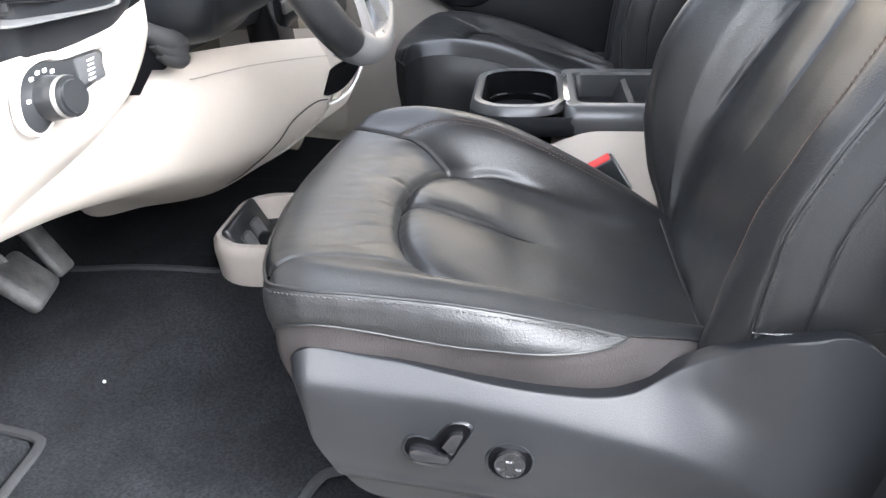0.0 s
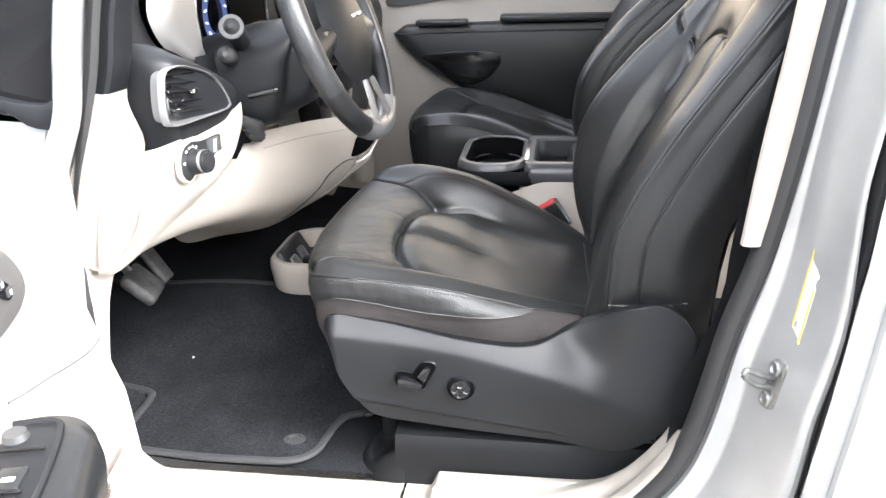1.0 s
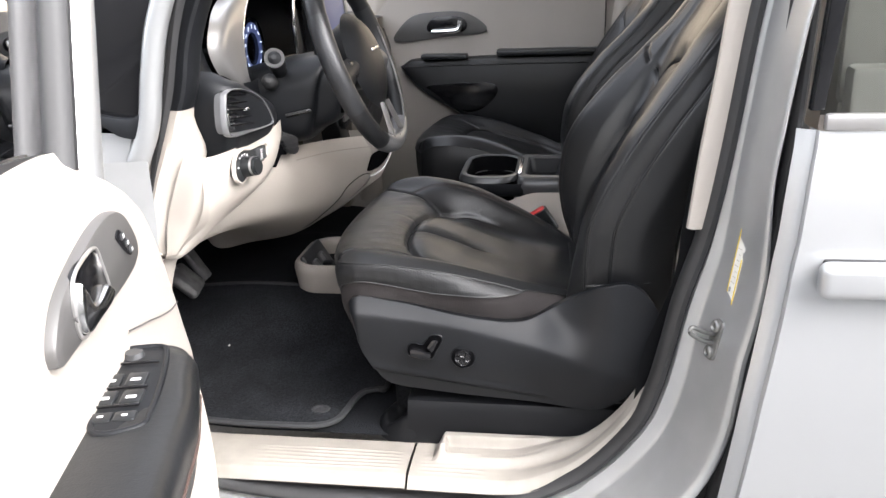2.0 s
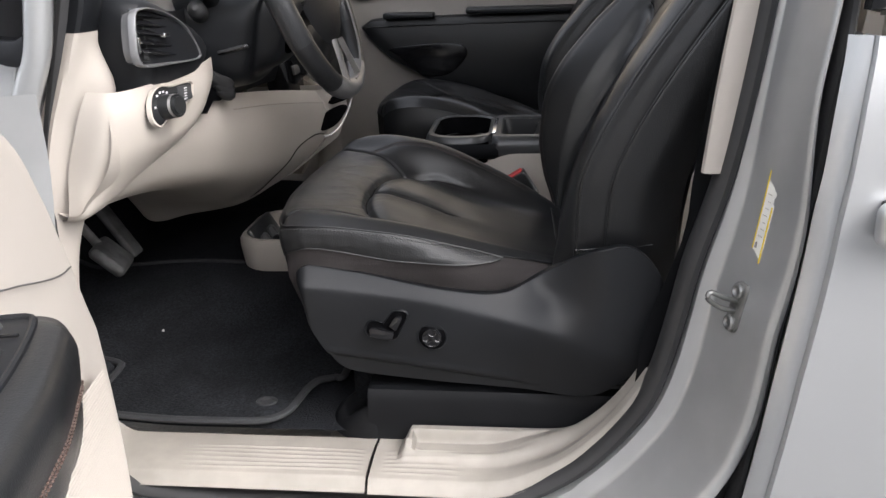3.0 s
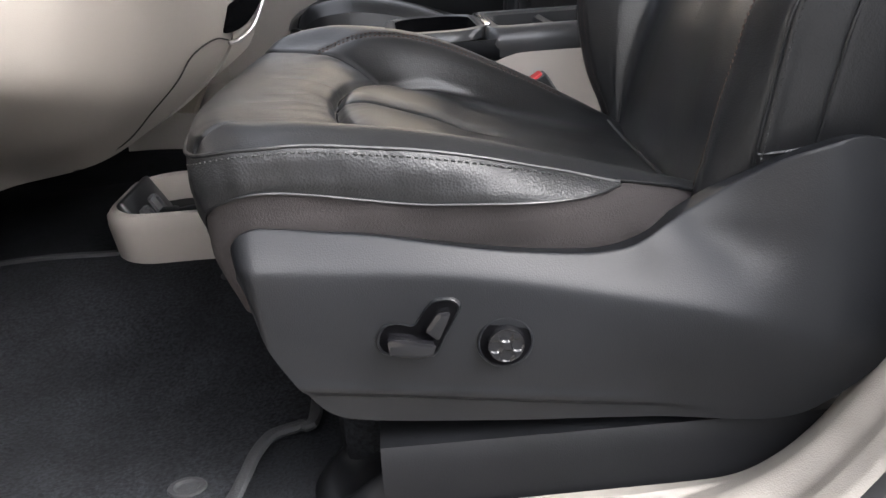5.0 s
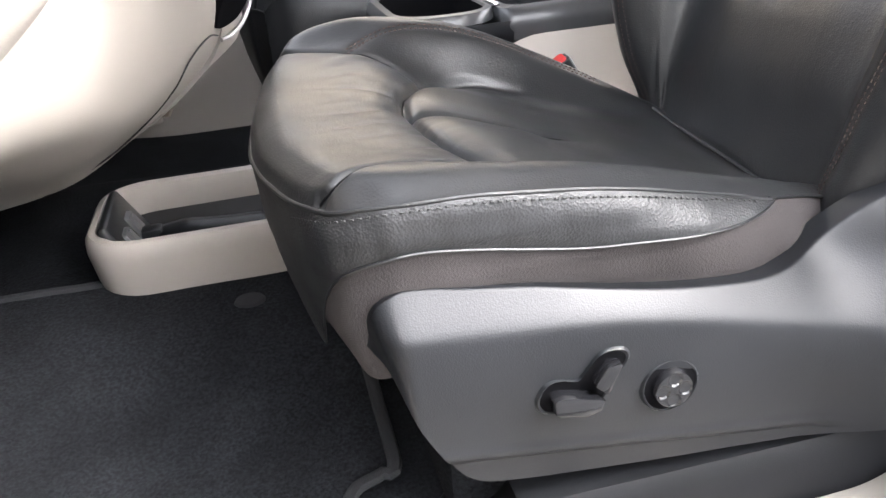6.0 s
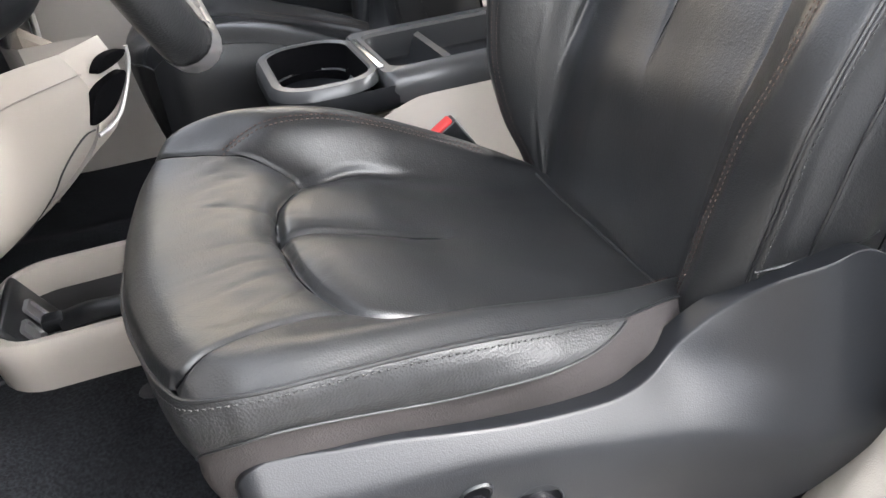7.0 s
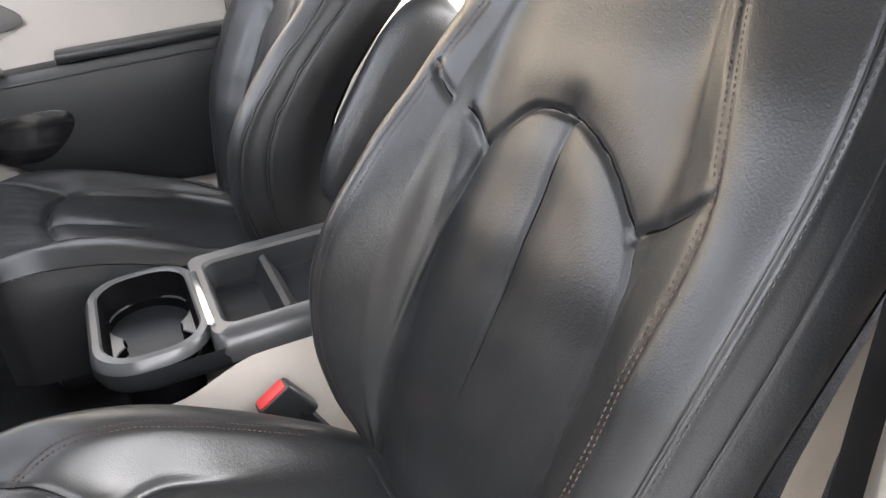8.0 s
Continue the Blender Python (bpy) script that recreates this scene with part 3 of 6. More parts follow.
# cushion: lines from the door side to the console side; heights at the stations ST, after three that roll over the front edge
ST = (-0.20, -0.16, -0.12, -0.08, -0.04, 0.0, 0.05, 0.10, 0.15, 0.20, 0.25)
CUSHION = [
    (((-0.245, 0.035, 0.7715), (-0.235, 0.025, 0.775), (-0.222, 0.018, 0.777)), (0.008, 0.003, 0.007, 0.012, 0.019, 0.028, 0.041, 0.049, 0.075, 0.10, 0.11), (0.780, 0.781, 0.776, 0.770, 0.760, 0.749, 0.733, 0.717, 0.700, 0.680, 0.660)),
    (((-0.252, 0.052, 0.769), (-0.243, 0.048, 0.784), (-0.225, 0.044, 0.792)), (0.036, 0.033, 0.036, 0.041, 0.048, 0.057, 0.068, 0.078, 0.100, 0.125, 0.13), (0.794, 0.793, 0.787, 0.780, 0.770, 0.758, 0.741, 0.725, 0.706, 0.685, 0.665)),
    (((-0.264, 0.080, 0.764), (-0.255, 0.079, 0.781), (-0.235, 0.078, 0.790)), (0.078, 0.076, 0.076, 0.078, 0.081, 0.085, 0.090, 0.098, 0.118, 0.14, 0.14), (0.788, 0.781, 0.771, 0.760, 0.747, 0.734, 0.718, 0.703, 0.688, 0.672, 0.655)),
    (((-0.274, 0.115, 0.760), (-0.265, 0.115, 0.778), (-0.243, 0.113, 0.787)), (0.115,) * 8 + (0.135, 0.155, 0.155), (0.784, 0.776, 0.764, 0.752, 0.737, 0.722, 0.705, 0.690, 0.675, 0.660, 0.648)),
    (((-0.288, 0.190, 0.754), (-0.279, 0.190, 0.773), (-0.255, 0.190, 0.784)), (0.190,) * 8 + (0.20, 0.205, 0.205), (0.783, 0.777, 0.769, 0.757, 0.742, 0.724, 0.706, 0.690, 0.675, 0.661, 0.648)),
    (((-0.292, 0.268, 0.752), (-0.283, 0.268, 0.771), (-0.258, 0.268, 0.783)), (0.268,) * 11, (0.782, 0.776, 0.766, 0.754, 0.740, 0.722, 0.705, 0.689, 0.675, 0.662, 0.648)),
    (((-0.288, 0.346, 0.754), (-0.279, 0.346, 0.773), (-0.255, 0.346, 0.785)), (0.346,) * 8 + (0.34, 0.335, 0.335), (0.785, 0.780, 0.770, 0.758, 0.743, 0.725, 0.707, 0.691, 0.677, 0.664, 0.650)),
    (((-0.276, 0.408, 0.760), (-0.267, 0.408, 0.780), (-0.245, 0.408, 0.789)), (0.408,) * 8 + (0.40, 0.39, 0.39), (0.790, 0.786, 0.771, 0.759, 0.745, 0.728, 0.711, 0.696, 0.682, 0.668, 0.652)),
    (((-0.262, 0.452, 0.766), (-0.252, 0.453, 0.788), (-0.235, 0.454, 0.797)), (0.455,) * 7 + (0.453, 0.45, 0.43, 0.42), (0.799, 0.802, 0.806, 0.803, 0.793, 0.778, 0.755, 0.731, 0.705, 0.680, 0.66)),
    (((-0.250, 0.480, 0.769), (-0.242, 0.482, 0.790), (-0.228, 0.487, 0.806)), (0.492, 0.495, 0.495, 0.495, 0.494, 0.492, 0.49, 0.486, 0.478, 0.46, 0.44), (0.815, 0.819, 0.816, 0.809, 0.798, 0.782, 0.757, 0.731, 0.703, 0.676, 0.655)),
    (((-0.242, 0.502, 0.766), (-0.233, 0.508, 0.776), (-0.220, 0.515, 0.785)), (0.525, 0.531, 0.531, 0.530, 0.527, 0.523, 0.516, 0.508, 0.495, 0.475, 0.45), (0.792, 0.796, 0.793, 0.786, 0.775, 0.760, 0.736, 0.711, 0.686, 0.662, 0.645))]
C_U = [(0.20, 0.118), (0.10, 0.108), (0.0, 0.100), (-0.06, 0.098), (-0.100, 0.108), (-0.127, 0.147), (-0.140, 0.197), (-0.142, 0.268), (-0.136, 0.315), (-0.121, 0.350), (-0.099, 0.388), (-0.05, 0.410), (0.0, 0.414), (0.10, 0.412), (0.20, 0.402)]
C_MID = [(-0.141, 0.262), (-0.05, 0.264), (0.05, 0.266)]
C_WINGS = [[(-0.252, 0.054), (-0.243, 0.047), (-0.229, 0.051), (-0.203, 0.065), (-0.178, 0.077), (-0.145, 0.094), (-0.112, 0.106)],
           [(-0.262, 0.47), (-0.235, 0.455), (-0.20, 0.443), (-0.17, 0.431), (-0.135, 0.416), (-0.100, 0.390)]]
C_RIDGES = [[(-0.03, 0.084), (0.02, 0.087), (0.08, 0.093), (0.13, 0.104), (0.19, 0.128)],
            [(-0.175, 0.434), (-0.152, 0.450), (-0.12, 0.458), (-0.06, 0.461), (0.0, 0.460), (0.06, 0.458), (0.13, 0.453)]]
# lower edge of the leather band: rim point and hem point, from the console-side front corner round to the end of the door side
BAND = [((-0.242, 0.502, 0.766), (-0.225, 0.485, 0.610)), ((-0.262, 0.452, 0.766), (-0.245, 0.44, 0.607)), ((-0.276, 0.408, 0.760), (-0.256, 0.40, 0.603)), ((-0.292, 0.268, 0.752), (-0.266, 0.268, 0.60)),
        ((-0.288, 0.190, 0.754), (-0.263, 0.19, 0.602)), ((-0.278, 0.135, 0.758), (-0.257, 0.138, 0.612)), ((-0.268, 0.092, 0.7625), (-0.256, 0.108, 0.655)), ((-0.258, 0.062, 0.767), (-0.253, 0.062, 0.698)),
        ((-0.245, 0.035, 0.7715), (-0.243, 0.030, 0.726)), ((-0.222, 0.018, 0.777), (-0.216, 0.011, 0.7405)), ((-0.19, 0.0065, 0.7805), (-0.19, 0.006, 0.7445)), ((-0.153, 0.003, 0.781), (-0.153, 0.007, 0.7395)),
        ((-0.113, 0.008, 0.775), (-0.113, 0.010, 0.731)), ((-0.071, 0.0135, 0.768), (-0.071, 0.011, 0.7235)), ((-0.026, 0.022, 0.757), (-0.026, 0.010, 0.720)), ((0.020, 0.0335, 0.7425), (0.016, 0.012, 0.7165)),
        ((0.058, 0.043, 0.7305), (0.054, 0.022, 0.7135)), ((0.085, 0.047, 0.7215), (0.083, 0.035, 0.713)), ((0.101, 0.0495, 0.7165), (0.103, 0.0485, 0.7145))]

# backrest: heights, then the same lines as places and depths (x)
BZ = (0.62, 0.68, 0.74, 0.80, 0.86, 0.92, 0.98, 1.04, 1.10, 1.16, 1.22, 1.28, 1.33, 1.36)
B_CENTRE = (0.196, 0.203, 0.216, 0.235, 0.260, 0.288, 0.319, 0.350, 0.381, 0.412, 0.446, 0.484, 0.526, 0.57)
B_CREST = (0.182, 0.185, 0.191, 0.200, 0.212, 0.231, 0.261, 0.297, 0.337, 0.380, 0.426, 0.474, 0.522, 0.570)
B_SIDE = (0.215, 0.214, 0.212, 0.212, 0.217, 0.240, 0.271, 0.308, 0.350, 0.393, 0.439, 0.488, 0.537, 0.585)
S1_Y = (0.128, 0.105, 0.086, 0.069, 0.052, 0.036, 0.031, 0.030, 0.033, 0.063, 0.105, 0.130, 0.14, 0.15)
S2_Y = (0.085, 0.055, 0.033, 0.012, -0.004, -0.012, -0.018, -0.021, -0.020, -0.014, 0.002, 0.025, 0.05, 0.08)
# the bolster beside the console stands further forward
F_CREST = (0.204, 0.190, 0.173, 0.164, 0.167, 0.184, 0.220, 0.270, 0.332, 0.385, 0.428, 0.474, 0.522, 0.570)
F_SIDE = (0.222, 0.206, 0.186, 0.174, 0.176, 0.194, 0.233, 0.286, 0.350, 0.398, 0.441, 0.488, 0.537, 0.585)
F1_Y = (0.425, 0.440, 0.455, 0.465, 0.471, 0.473, 0.473, 0.472, 0.468, 0.450, 0.425, 0.405, 0.395, 0.385)
F2_Y = (0.455, 0.478, 0.495, 0.506, 0.512, 0.515, 0.516, 0.515, 0.513, 0.506, 0.492, 0.472, 0.45, 0.42)
YB, YM = 0.267, 0.7315
B_U = [(0.66, 0.128), (0.75, 0.122), (0.85, 0.118), (0.95, 0.117), (1.012, 0.120), (1.047, 0.136), (1.066, 0.156), (1.086, 0.185), (1.100, 0.224), (1.105, 0.269), (1.102, 0.312), (1.090, 0.340), (1.066, 0.368), (1.044, 0.388), (0.973, 0.408), (0.884, 0.418), (0.795, 0.428), (0.69, 0.430)]
B_MID = [(1.104, 0.267), (1.0, 0.266), (0.90, 0.268), (0.82, 0.27)]
B_WINGS = [[(1.047, 0.136), (1.078, 0.090), (1.117, 0.040)], [(1.044, 0.388), (1.075, 0.425), (1.117, 0.468)]]


def mesh_of(g):
    """A grid of points as from_pydata takes it."""
    n, k = g.shape[:2]
    faces = [(i * k + j, i * k + j + 1, (i + 1) * k + j + 1, (i + 1) * k + j) for i in range(n - 1) for j in range(k - 1)]
    return g.reshape(-1, 3).tolist(), [], faces


def seat(name, label, far):
    """A bucket seat; far: the passenger's, which mirrors the driver's."""
    flip = (lambda p: Vector((p[0], 2 * YM - p[1], p[2]))) if far else (lambda p: Vector(p))
    side = -1 if far else 1
    s = thing(name, label, "car seat", at=flip((0.0, 0.268, 0.42)), group="front seats")

    def cover(name, g, mat, text):
        g = g.copy()
        if far:
            g[..., 1] = 2 * YM - g[..., 1]
            g = g[::-1]
        return part(name, mesh_of(g), mat, s, text, "all")

    # cushion top
    m = 12 if far else 26
    rows = [[*front, *zip(ST, ys, zs)] for front, ys, zs in CUSHION]
    g = refine(refine(rows, 1, m), 0, m)
    base = g.copy()
    up = grid_normals(g)
    x, y = g[..., 0], g[..., 1]
    h = -0.0095 * step_np(0.06, -0.10, x) * np.exp(-(near_line(g, C_U, (0, 1)) / 0.0055) ** 2)
    # the panel in front of the arch is drawn down into it, the lobes behind it swell
    h -= 0.006 * step_np(0.0, -0.08, x) * np.exp(-(near_line(g, C_U, (0, 1)) / 0.019) ** 2)
    h -= 0.0055 * step_np(0.05, -0.09, x) * np.exp(-(near_line(g, C_MID, (0, 1)) / 0.0042) ** 2)
    h -= 0.0045 * step_np(0.08, -0.05, x) * np.exp(-(near_line(g, C_MID, (0, 1)) / 0.018) ** 2)
    for w in C_WINGS:
        h -= 0.0036 * np.exp(-(near_line(g, w, (0, 1)) / 0.0032) ** 2)
    for w in C_RIDGES:
        h -= 0.0012 * np.exp(-(near_line(g, w, (0, 1)) / 0.0055) ** 2)
    inner = step_np(0.06, 0.10, y) * step_np(0.46, 0.42, y)
    fold = swell(x * 13 + y * 9, y * 30 - x * 14, 2.0) + 0.35 * swell(x * 22 - y * 12, y * 55, 5.0)
    h += 0.0006 * fold * np.exp(-((x + 0.175) / 0.045) ** 2) * inner
    # drawn creases run from the arch into the front panel
    for cx, cy, ang, ln in ((-0.165, 0.17, 0.5, 0.05), (-0.172, 0.20, 0.35, 0.06), (-0.170, 0.24, 0.15, 0.05), (-0.168, 0.31, -0.3, 0.05), (-0.155, 0.135, 0.7, 0.045)):
        a = (x - cx) * math.cos(ang) + (y - cy) * math.sin(ang)
        b = (y - cy) * math.cos(ang) - (x - cx) * math.sin(ang)
        h -= 0.0011 * np.exp(-(b / 0.004) ** 2 - (a / ln) ** 2)
    h += 0.0008 * swell(x * 9, y * 8, 4.0) * inner
    g = g + up * h[..., None]
    cover("cushion", g, LEATHER, "worn black leather cushion with sewn centre panels")

    def seam(path):
        # thin black tube in the groove, dark as the shade of a deep crease
        part("seam", tube([flip(p) for p in path], 0.0011, 6 * len(path), 6, taper=lambda t: min(1.0, 0.05 + 2.5 * (1 - t))), GAP_BLACK, s, "sewn seam")

    def on_cushion(px, py):
        """The cushion's surface over a place of the plan."""
        d = (base[..., 0] - px) ** 2 + (base[..., 1] - py) ** 2
        i, j = np.unravel_index(np.argmin(d), d.shape)
        return Vector(g[i, j]), Vector(up[i, j])

    for w in (C_U[3:-3], C_MID, *C_WINGS):
        seam([on_cushion(a, b)[0] for a, b in refine(w, 0, 3)])

    # leather band and cloth skirt
    top, hem = np.array([a for a, b in BAND]), np.array([b for a, b in BAND])
    away = (top + hem) / 2 - np.array((0.0, 0.268, 0.74))
    away[:, 2] = 0
    away[:8, 1] *= 0.4
    away[9:, 0] = 0
    away /= np.linalg.norm(away, axis=1, keepdims=True)
    tall = np.linalg.norm(top - hem, axis=1, keepdims=True)
    band = np.stack([top + away * -0.0015, top * 0.94 + hem * 0.06 + away * 0.0015, top * 0.66 + hem * 0.34 + away * np.minimum(0.006, 0.12 * tall), top * 0.3 + hem * 0.7 + away * np.minimum(0.005, 0.10 * tall), hem], 1)
    g_band = refine(refine(band, 0, 14), 1, 7)
    g_band[..., :2] += (0.0007 * swell(g_band[..., 0] * 30, g_band[..., 2] * 40, 1.5))[..., None] * np.array((0.5, 1.0))
    cover("side_panel", g_band[::-1], GRAINED, "grained black leather front and side band")
    low = [(hem[i], hem[i] * 0.5 + np.array((hem[i][0] + 0.010, 0.045 if i > 7 else hem[i][1] + 0.008, 0.64)) * 0.5 + away[i] * 0.004, np.array((hem[i][0] + 0.016, max(0.045, hem[i][1] * 0.9 + 0.02), 0.625))) for i in range(5, len(BAND))]
    for px, py, pz in ((0.135, 0.066, 0.706), (0.165, 0.083, 0.695), (0.20, 0.10, 0.680), (0.235, 0.108, 0.666)):
        low.append((np.array((px, py, pz)), np.array((px, py - 0.012, pz - 0.035)), np.array((px + 0.005, 0.06, 0.625))))
    g_low = refine(refine(low, 0, 10), 1, 9)
    g_low[..., 1] += 0.0007 * swell(g_low[..., 0] * 12, g_low[..., 2] * 60, 2.0) + 0.002
    cover("skirt", g_low[::-1], SKIRT, "brown grey woven cloth skirt")
    inner_skirt = [[(px, py + 0.004, pz), (px, py + 0.012, pz - 0.06), (px, py, 0.60)] for px, py, pz in [r for r in g[-1, ::m]]]
    cover("inner_skirt", refine(refine(inner_skirt, 0, 5), 1, 4), LEATHER, "black leather skirt towards the console")
    line = refine(hem[5:], 0, 8)
    part("hem", tube([flip(p + np.array((0, -0.0006, 0))) for p in line], 0.0011, 140, 6), LEATHER, s, "sewn hem above the skirt")
    rim = refine(top, 0, 8) + refine(away, 0, 8) * 0.0004
    part("piping", tube([flip(p) for p in rim], 0.0019, 260, 8), LEATHER, s, "sewn leather piping")
    part("piping", tube([flip(p) for p in ((0.098, 0.049, 0.7185), (0.135, 0.066, 0.7075), (0.165, 0.083, 0.6965), (0.20, 0.10, 0.6815))], 0.0016, 30, 8), LEATHER, s, "sewn leather piping")
    sl = spline([flip(p) for p in (top * 0.88 + hem * 0.12 + away * 0.0035)[6:-1]])
    part("stitching", stitches(sl, 0.44, 0.0062, 0.0012, 0.0006, (0, -side, 0.35)), THREAD, s, "grey stitches")
    for w in C_RIDGES:
        path = refine(w, 0, 3)
        for off in (-0.0035, 0.0035):
            pts = [on_cushion(a, b + off) for a, b in path]
            f = spline([flip(p + n * 0.0007) for p, n in pts])
            part("stitching", stitches(f, 0.05 * len(w), 0.0062, 0.0012, 0.0005, flip(pts[3][1]) - flip((0, 0, 0))), RED_THREAD, s, "fine rust stitches")

    # backrest
    k = len(BZ)
    cx, fx, sx = np.array(B_CENTRE), np.array(B_CREST), np.array(B_SIDE)
    s1, s2, z = np.array(S1_Y), np.array(S2_Y), np.array(BZ)
    high = step_np(1.0, 1.3, z)
    fcx, fsx, f1, f2 = np.array(F_CREST), np.array(F_SIDE), np.array(F1_Y), np.array(F2_Y)
    un, uf = 0.122 + 0.03 * step_np(1.10, 1.25, z), 0.412 - 0.03 * step_np(1.10, 1.25, z)

    def wing(crest, edge, y1, y2, yu, out):
        mid = cx * 0.5 + crest * 0.5
        return [(edge + 0.155, y2 - 0.012 * out), (edge + 0.100, y2 + 0.012 * out * (1 - high)), (edge + 0.046, y2 + 0.010 * out * (1 - high)), (edge + 0.018, y2 + 0.004 * out), (edge, y2),
                (crest - 0.002, y1 * 0.5 + y2 * 0.5), (crest, y1), (mid, y1 * 0.45 + yu * 0.55), (cx, yu), (cx - 0.003, yu * 0.5 + YB * 0.5)]

    near, other = wing(fx, sx, s1, s2, un, -1), wing(fcx, fsx, f1, f2, uf, 1)
    cols = near + [(cx - 0.001, np.full(k, YB))] + other[::-1]
    rows = [np.stack([a, b, z], 1) for a, b in cols]
    m = 9 if far else 24
    b = refine(refine(rows, 1, m), 0, m)
    plain, nb = b.copy(), grid_normals(b)
    zz, yy = b[..., 2], b[..., 1]
    face = step_np(0.45, 0.7, -nb[..., 0])
    du = near_line(b, B_U, (2, 1))
    h = -face * (0.0014 + 0.0040 * step_np(0.78, 1.04, zz)) * np.exp(-(du / 0.0036) ** 2)
    h -= face * 0.004 * step_np(0.80, 1.0, zz) * np.exp(-(du / 0.020) ** 2)
    dm_ = near_line(b, B_MID, (2, 1))
    h -= face * step_np(0.80, 0.98, zz) * (0.0048 * np.exp(-(dm_ / 0.0036) ** 2) + 0.005 * np.exp(-(dm_ / 0.022) ** 2))
    for w in B_WINGS:
        h -= face * 0.0042 * np.exp(-(near_line(b, w, (2, 1)) / 0.0042) ** 2)
    seams = [np.stack(q, 1) for q in ((fx, s1, z), (sx, s2, z), (sx + 0.046, s2 - 0.010 * (1 - high), z), (fcx, f1, z), (fsx, f2, z), (fsx + 0.046, f2 + 0.010 * (1 - high), z))]
    for i, q in enumerate(seams):
        d = near_line(b, q[1:-1], (0, 1, 2))
        h -= 0.0016 * np.exp(-(d / (0.006 if i % 3 == 0 else 0.0028)) ** 2)
    h += face * 0.0016 * swell(zz * 8, yy * 7, 1.0)
    b = b + nb * h[..., None]
    cover("backrest", b, LEATHER, "reclined black leather backrest with sewn arch panel")

    def on_back(q, lift):
        d = ((plain - np.asarray(q)) ** 2).sum(2)
        i, j = np.unravel_index(np.argmin(d), d.shape)
        return flip(b[i, j] + nb[i, j] * lift)

    front = nb[..., 0] < -0.3
    for w in (B_U[3:-3], B_MID, *B_WINGS):
        path = []
        for pz, py in refine(w, 0, 3):
            d = np.where(front, (plain[..., 2] - pz) ** 2 + (plain[..., 1] - py) ** 2, 9.0)
            i, j = np.unravel_index(np.argmin(d), d.shape)
            path.append(b[i, j])
        seam(path)

    for i, q in enumerate(seams):
        fine_q = refine(q[1:-1], 0, 4)
        if i % 3 == 0:
            for off in (-0.0045, 0.0045):
                f = spline([on_back(p + np.array((0, off, 0)), 0.0008) for p in fine_q])
                part("stitching", stitches(f, 0.82, 0.0060, 0.0010, 0.0003, (-0.9, 0, 0.4)), RED_THREAD, s, "rust coloured stitches")
        else:
            part("piping", tube([on_back(p, 0.0006) for p in fine_q], 0.0016, 110, 6), LEATHER, s, "sewn leather piping")
    for i, q in enumerate(seams):
        if i % 3 == 1:
            f = spline([on_back(p + np.array((0.006, 0, 0.0)), 0.0007) for p in refine(q[1:-1], 0, 4)])
            part("stitching", stitches(f, 0.80, 0.0065, 0.0012, 0.0004, (0, -side if i < 3 else side, 0.1)), THREAD, s, "fine grey stitches")
    part("piping", tube([on_back(p, 0.0006) for p in ((0.215, 0.036, 0.736), (0.235, 0.026, 0.738), (0.26, 0.018, 0.741), (0.29, 0.016, 0.744), (0.33, 0.02, 0.747))], 0.0014, 40, 6), LEATHER, s, "sewn seam above the side shield")
    shell = np.stack([np.linspace(b[0, i] + (0.004, 0, 0), b[-1, i] + (0.004, 0, 0), 18) for i in range(0, b.shape[1], m)], 1)
    shell[..., 0] += (0.03 * np.sin(np.linspace(0, math.pi, 18)))[:, None]
    cover("back_shell", shell, PLASTIC, "black seat back shell")
    part("rear_piping", tube([flip(p) for p in ((0.186, 0.415, 0.684), (0.189, 0.36, 0.676), (0.193, 0.26, 0.668), (0.197, 0.19, 0.662), (0.198, 0.145, 0.660))], 0.0019, 40, 6), LEATHER, s, "black piping where cushion and backrest meet")
    c = flip((0.02, 0.275, 0.585))
    part("pan", box(tuple(c), (0.42, 0.40, 0.10), 0.02), PLASTIC, s, "black seat pan")
    return s


driver = seat("driver_seat", "black leather power driver seat with rust stitching", False)
passenger = seat("passenger_seat", "black leather passenger seat with folded-up armrest", True)


# ---- the driver seat's side shield, switches and riser ----
TOP = spline([(-0.233, 0, 0.668), (-0.227, 0, 0.699), (-0.210, 0, 0.7115), (-0.188, 0, 0.711), (-0.156, 0, 0.706), (-0.114, 0, 0.700), (-0.069, 0, 0.691), (-0.02, 0, 0.681), (0.027, 0, 0.673), (0.075, 0, 0.667), (0.115, 0, 0.669), (0.15, 0, 0.684), (0.19, 0, 0.709), (0.235, 0, 0.740), (0.283, 0, 0.754), (0.318, 0, 0.738), (0.342, 0, 0.703), (0.350, 0, 0.665)])
LOW = spline([(-0.232, 0, 0.662), (-0.219, 0, 0.645), (-0.203, 0, 0.600), (-0.186, 0, 0.565), (-0.166, 0, 0.534), (-0.135, 0, 0.521), (-0.05, 0, 0.511), (0.06, 0, 0.503), (0.16, 0, 0.498), (0.235, 0, 0.502), (0.275, 0, 0.524), (0.308, 0, 0.560), (0.335, 0, 0.61), (0.350, 0, 0.66)])
RIDGE_Z = spline([(-0.24, 0, 0.684), (-0.135, 0, 0.676), (-0.026, 0, 0.662), (0.083, 0, 0.637), (0.193, 0, 0.607), (0.36, 0, 0.565)])


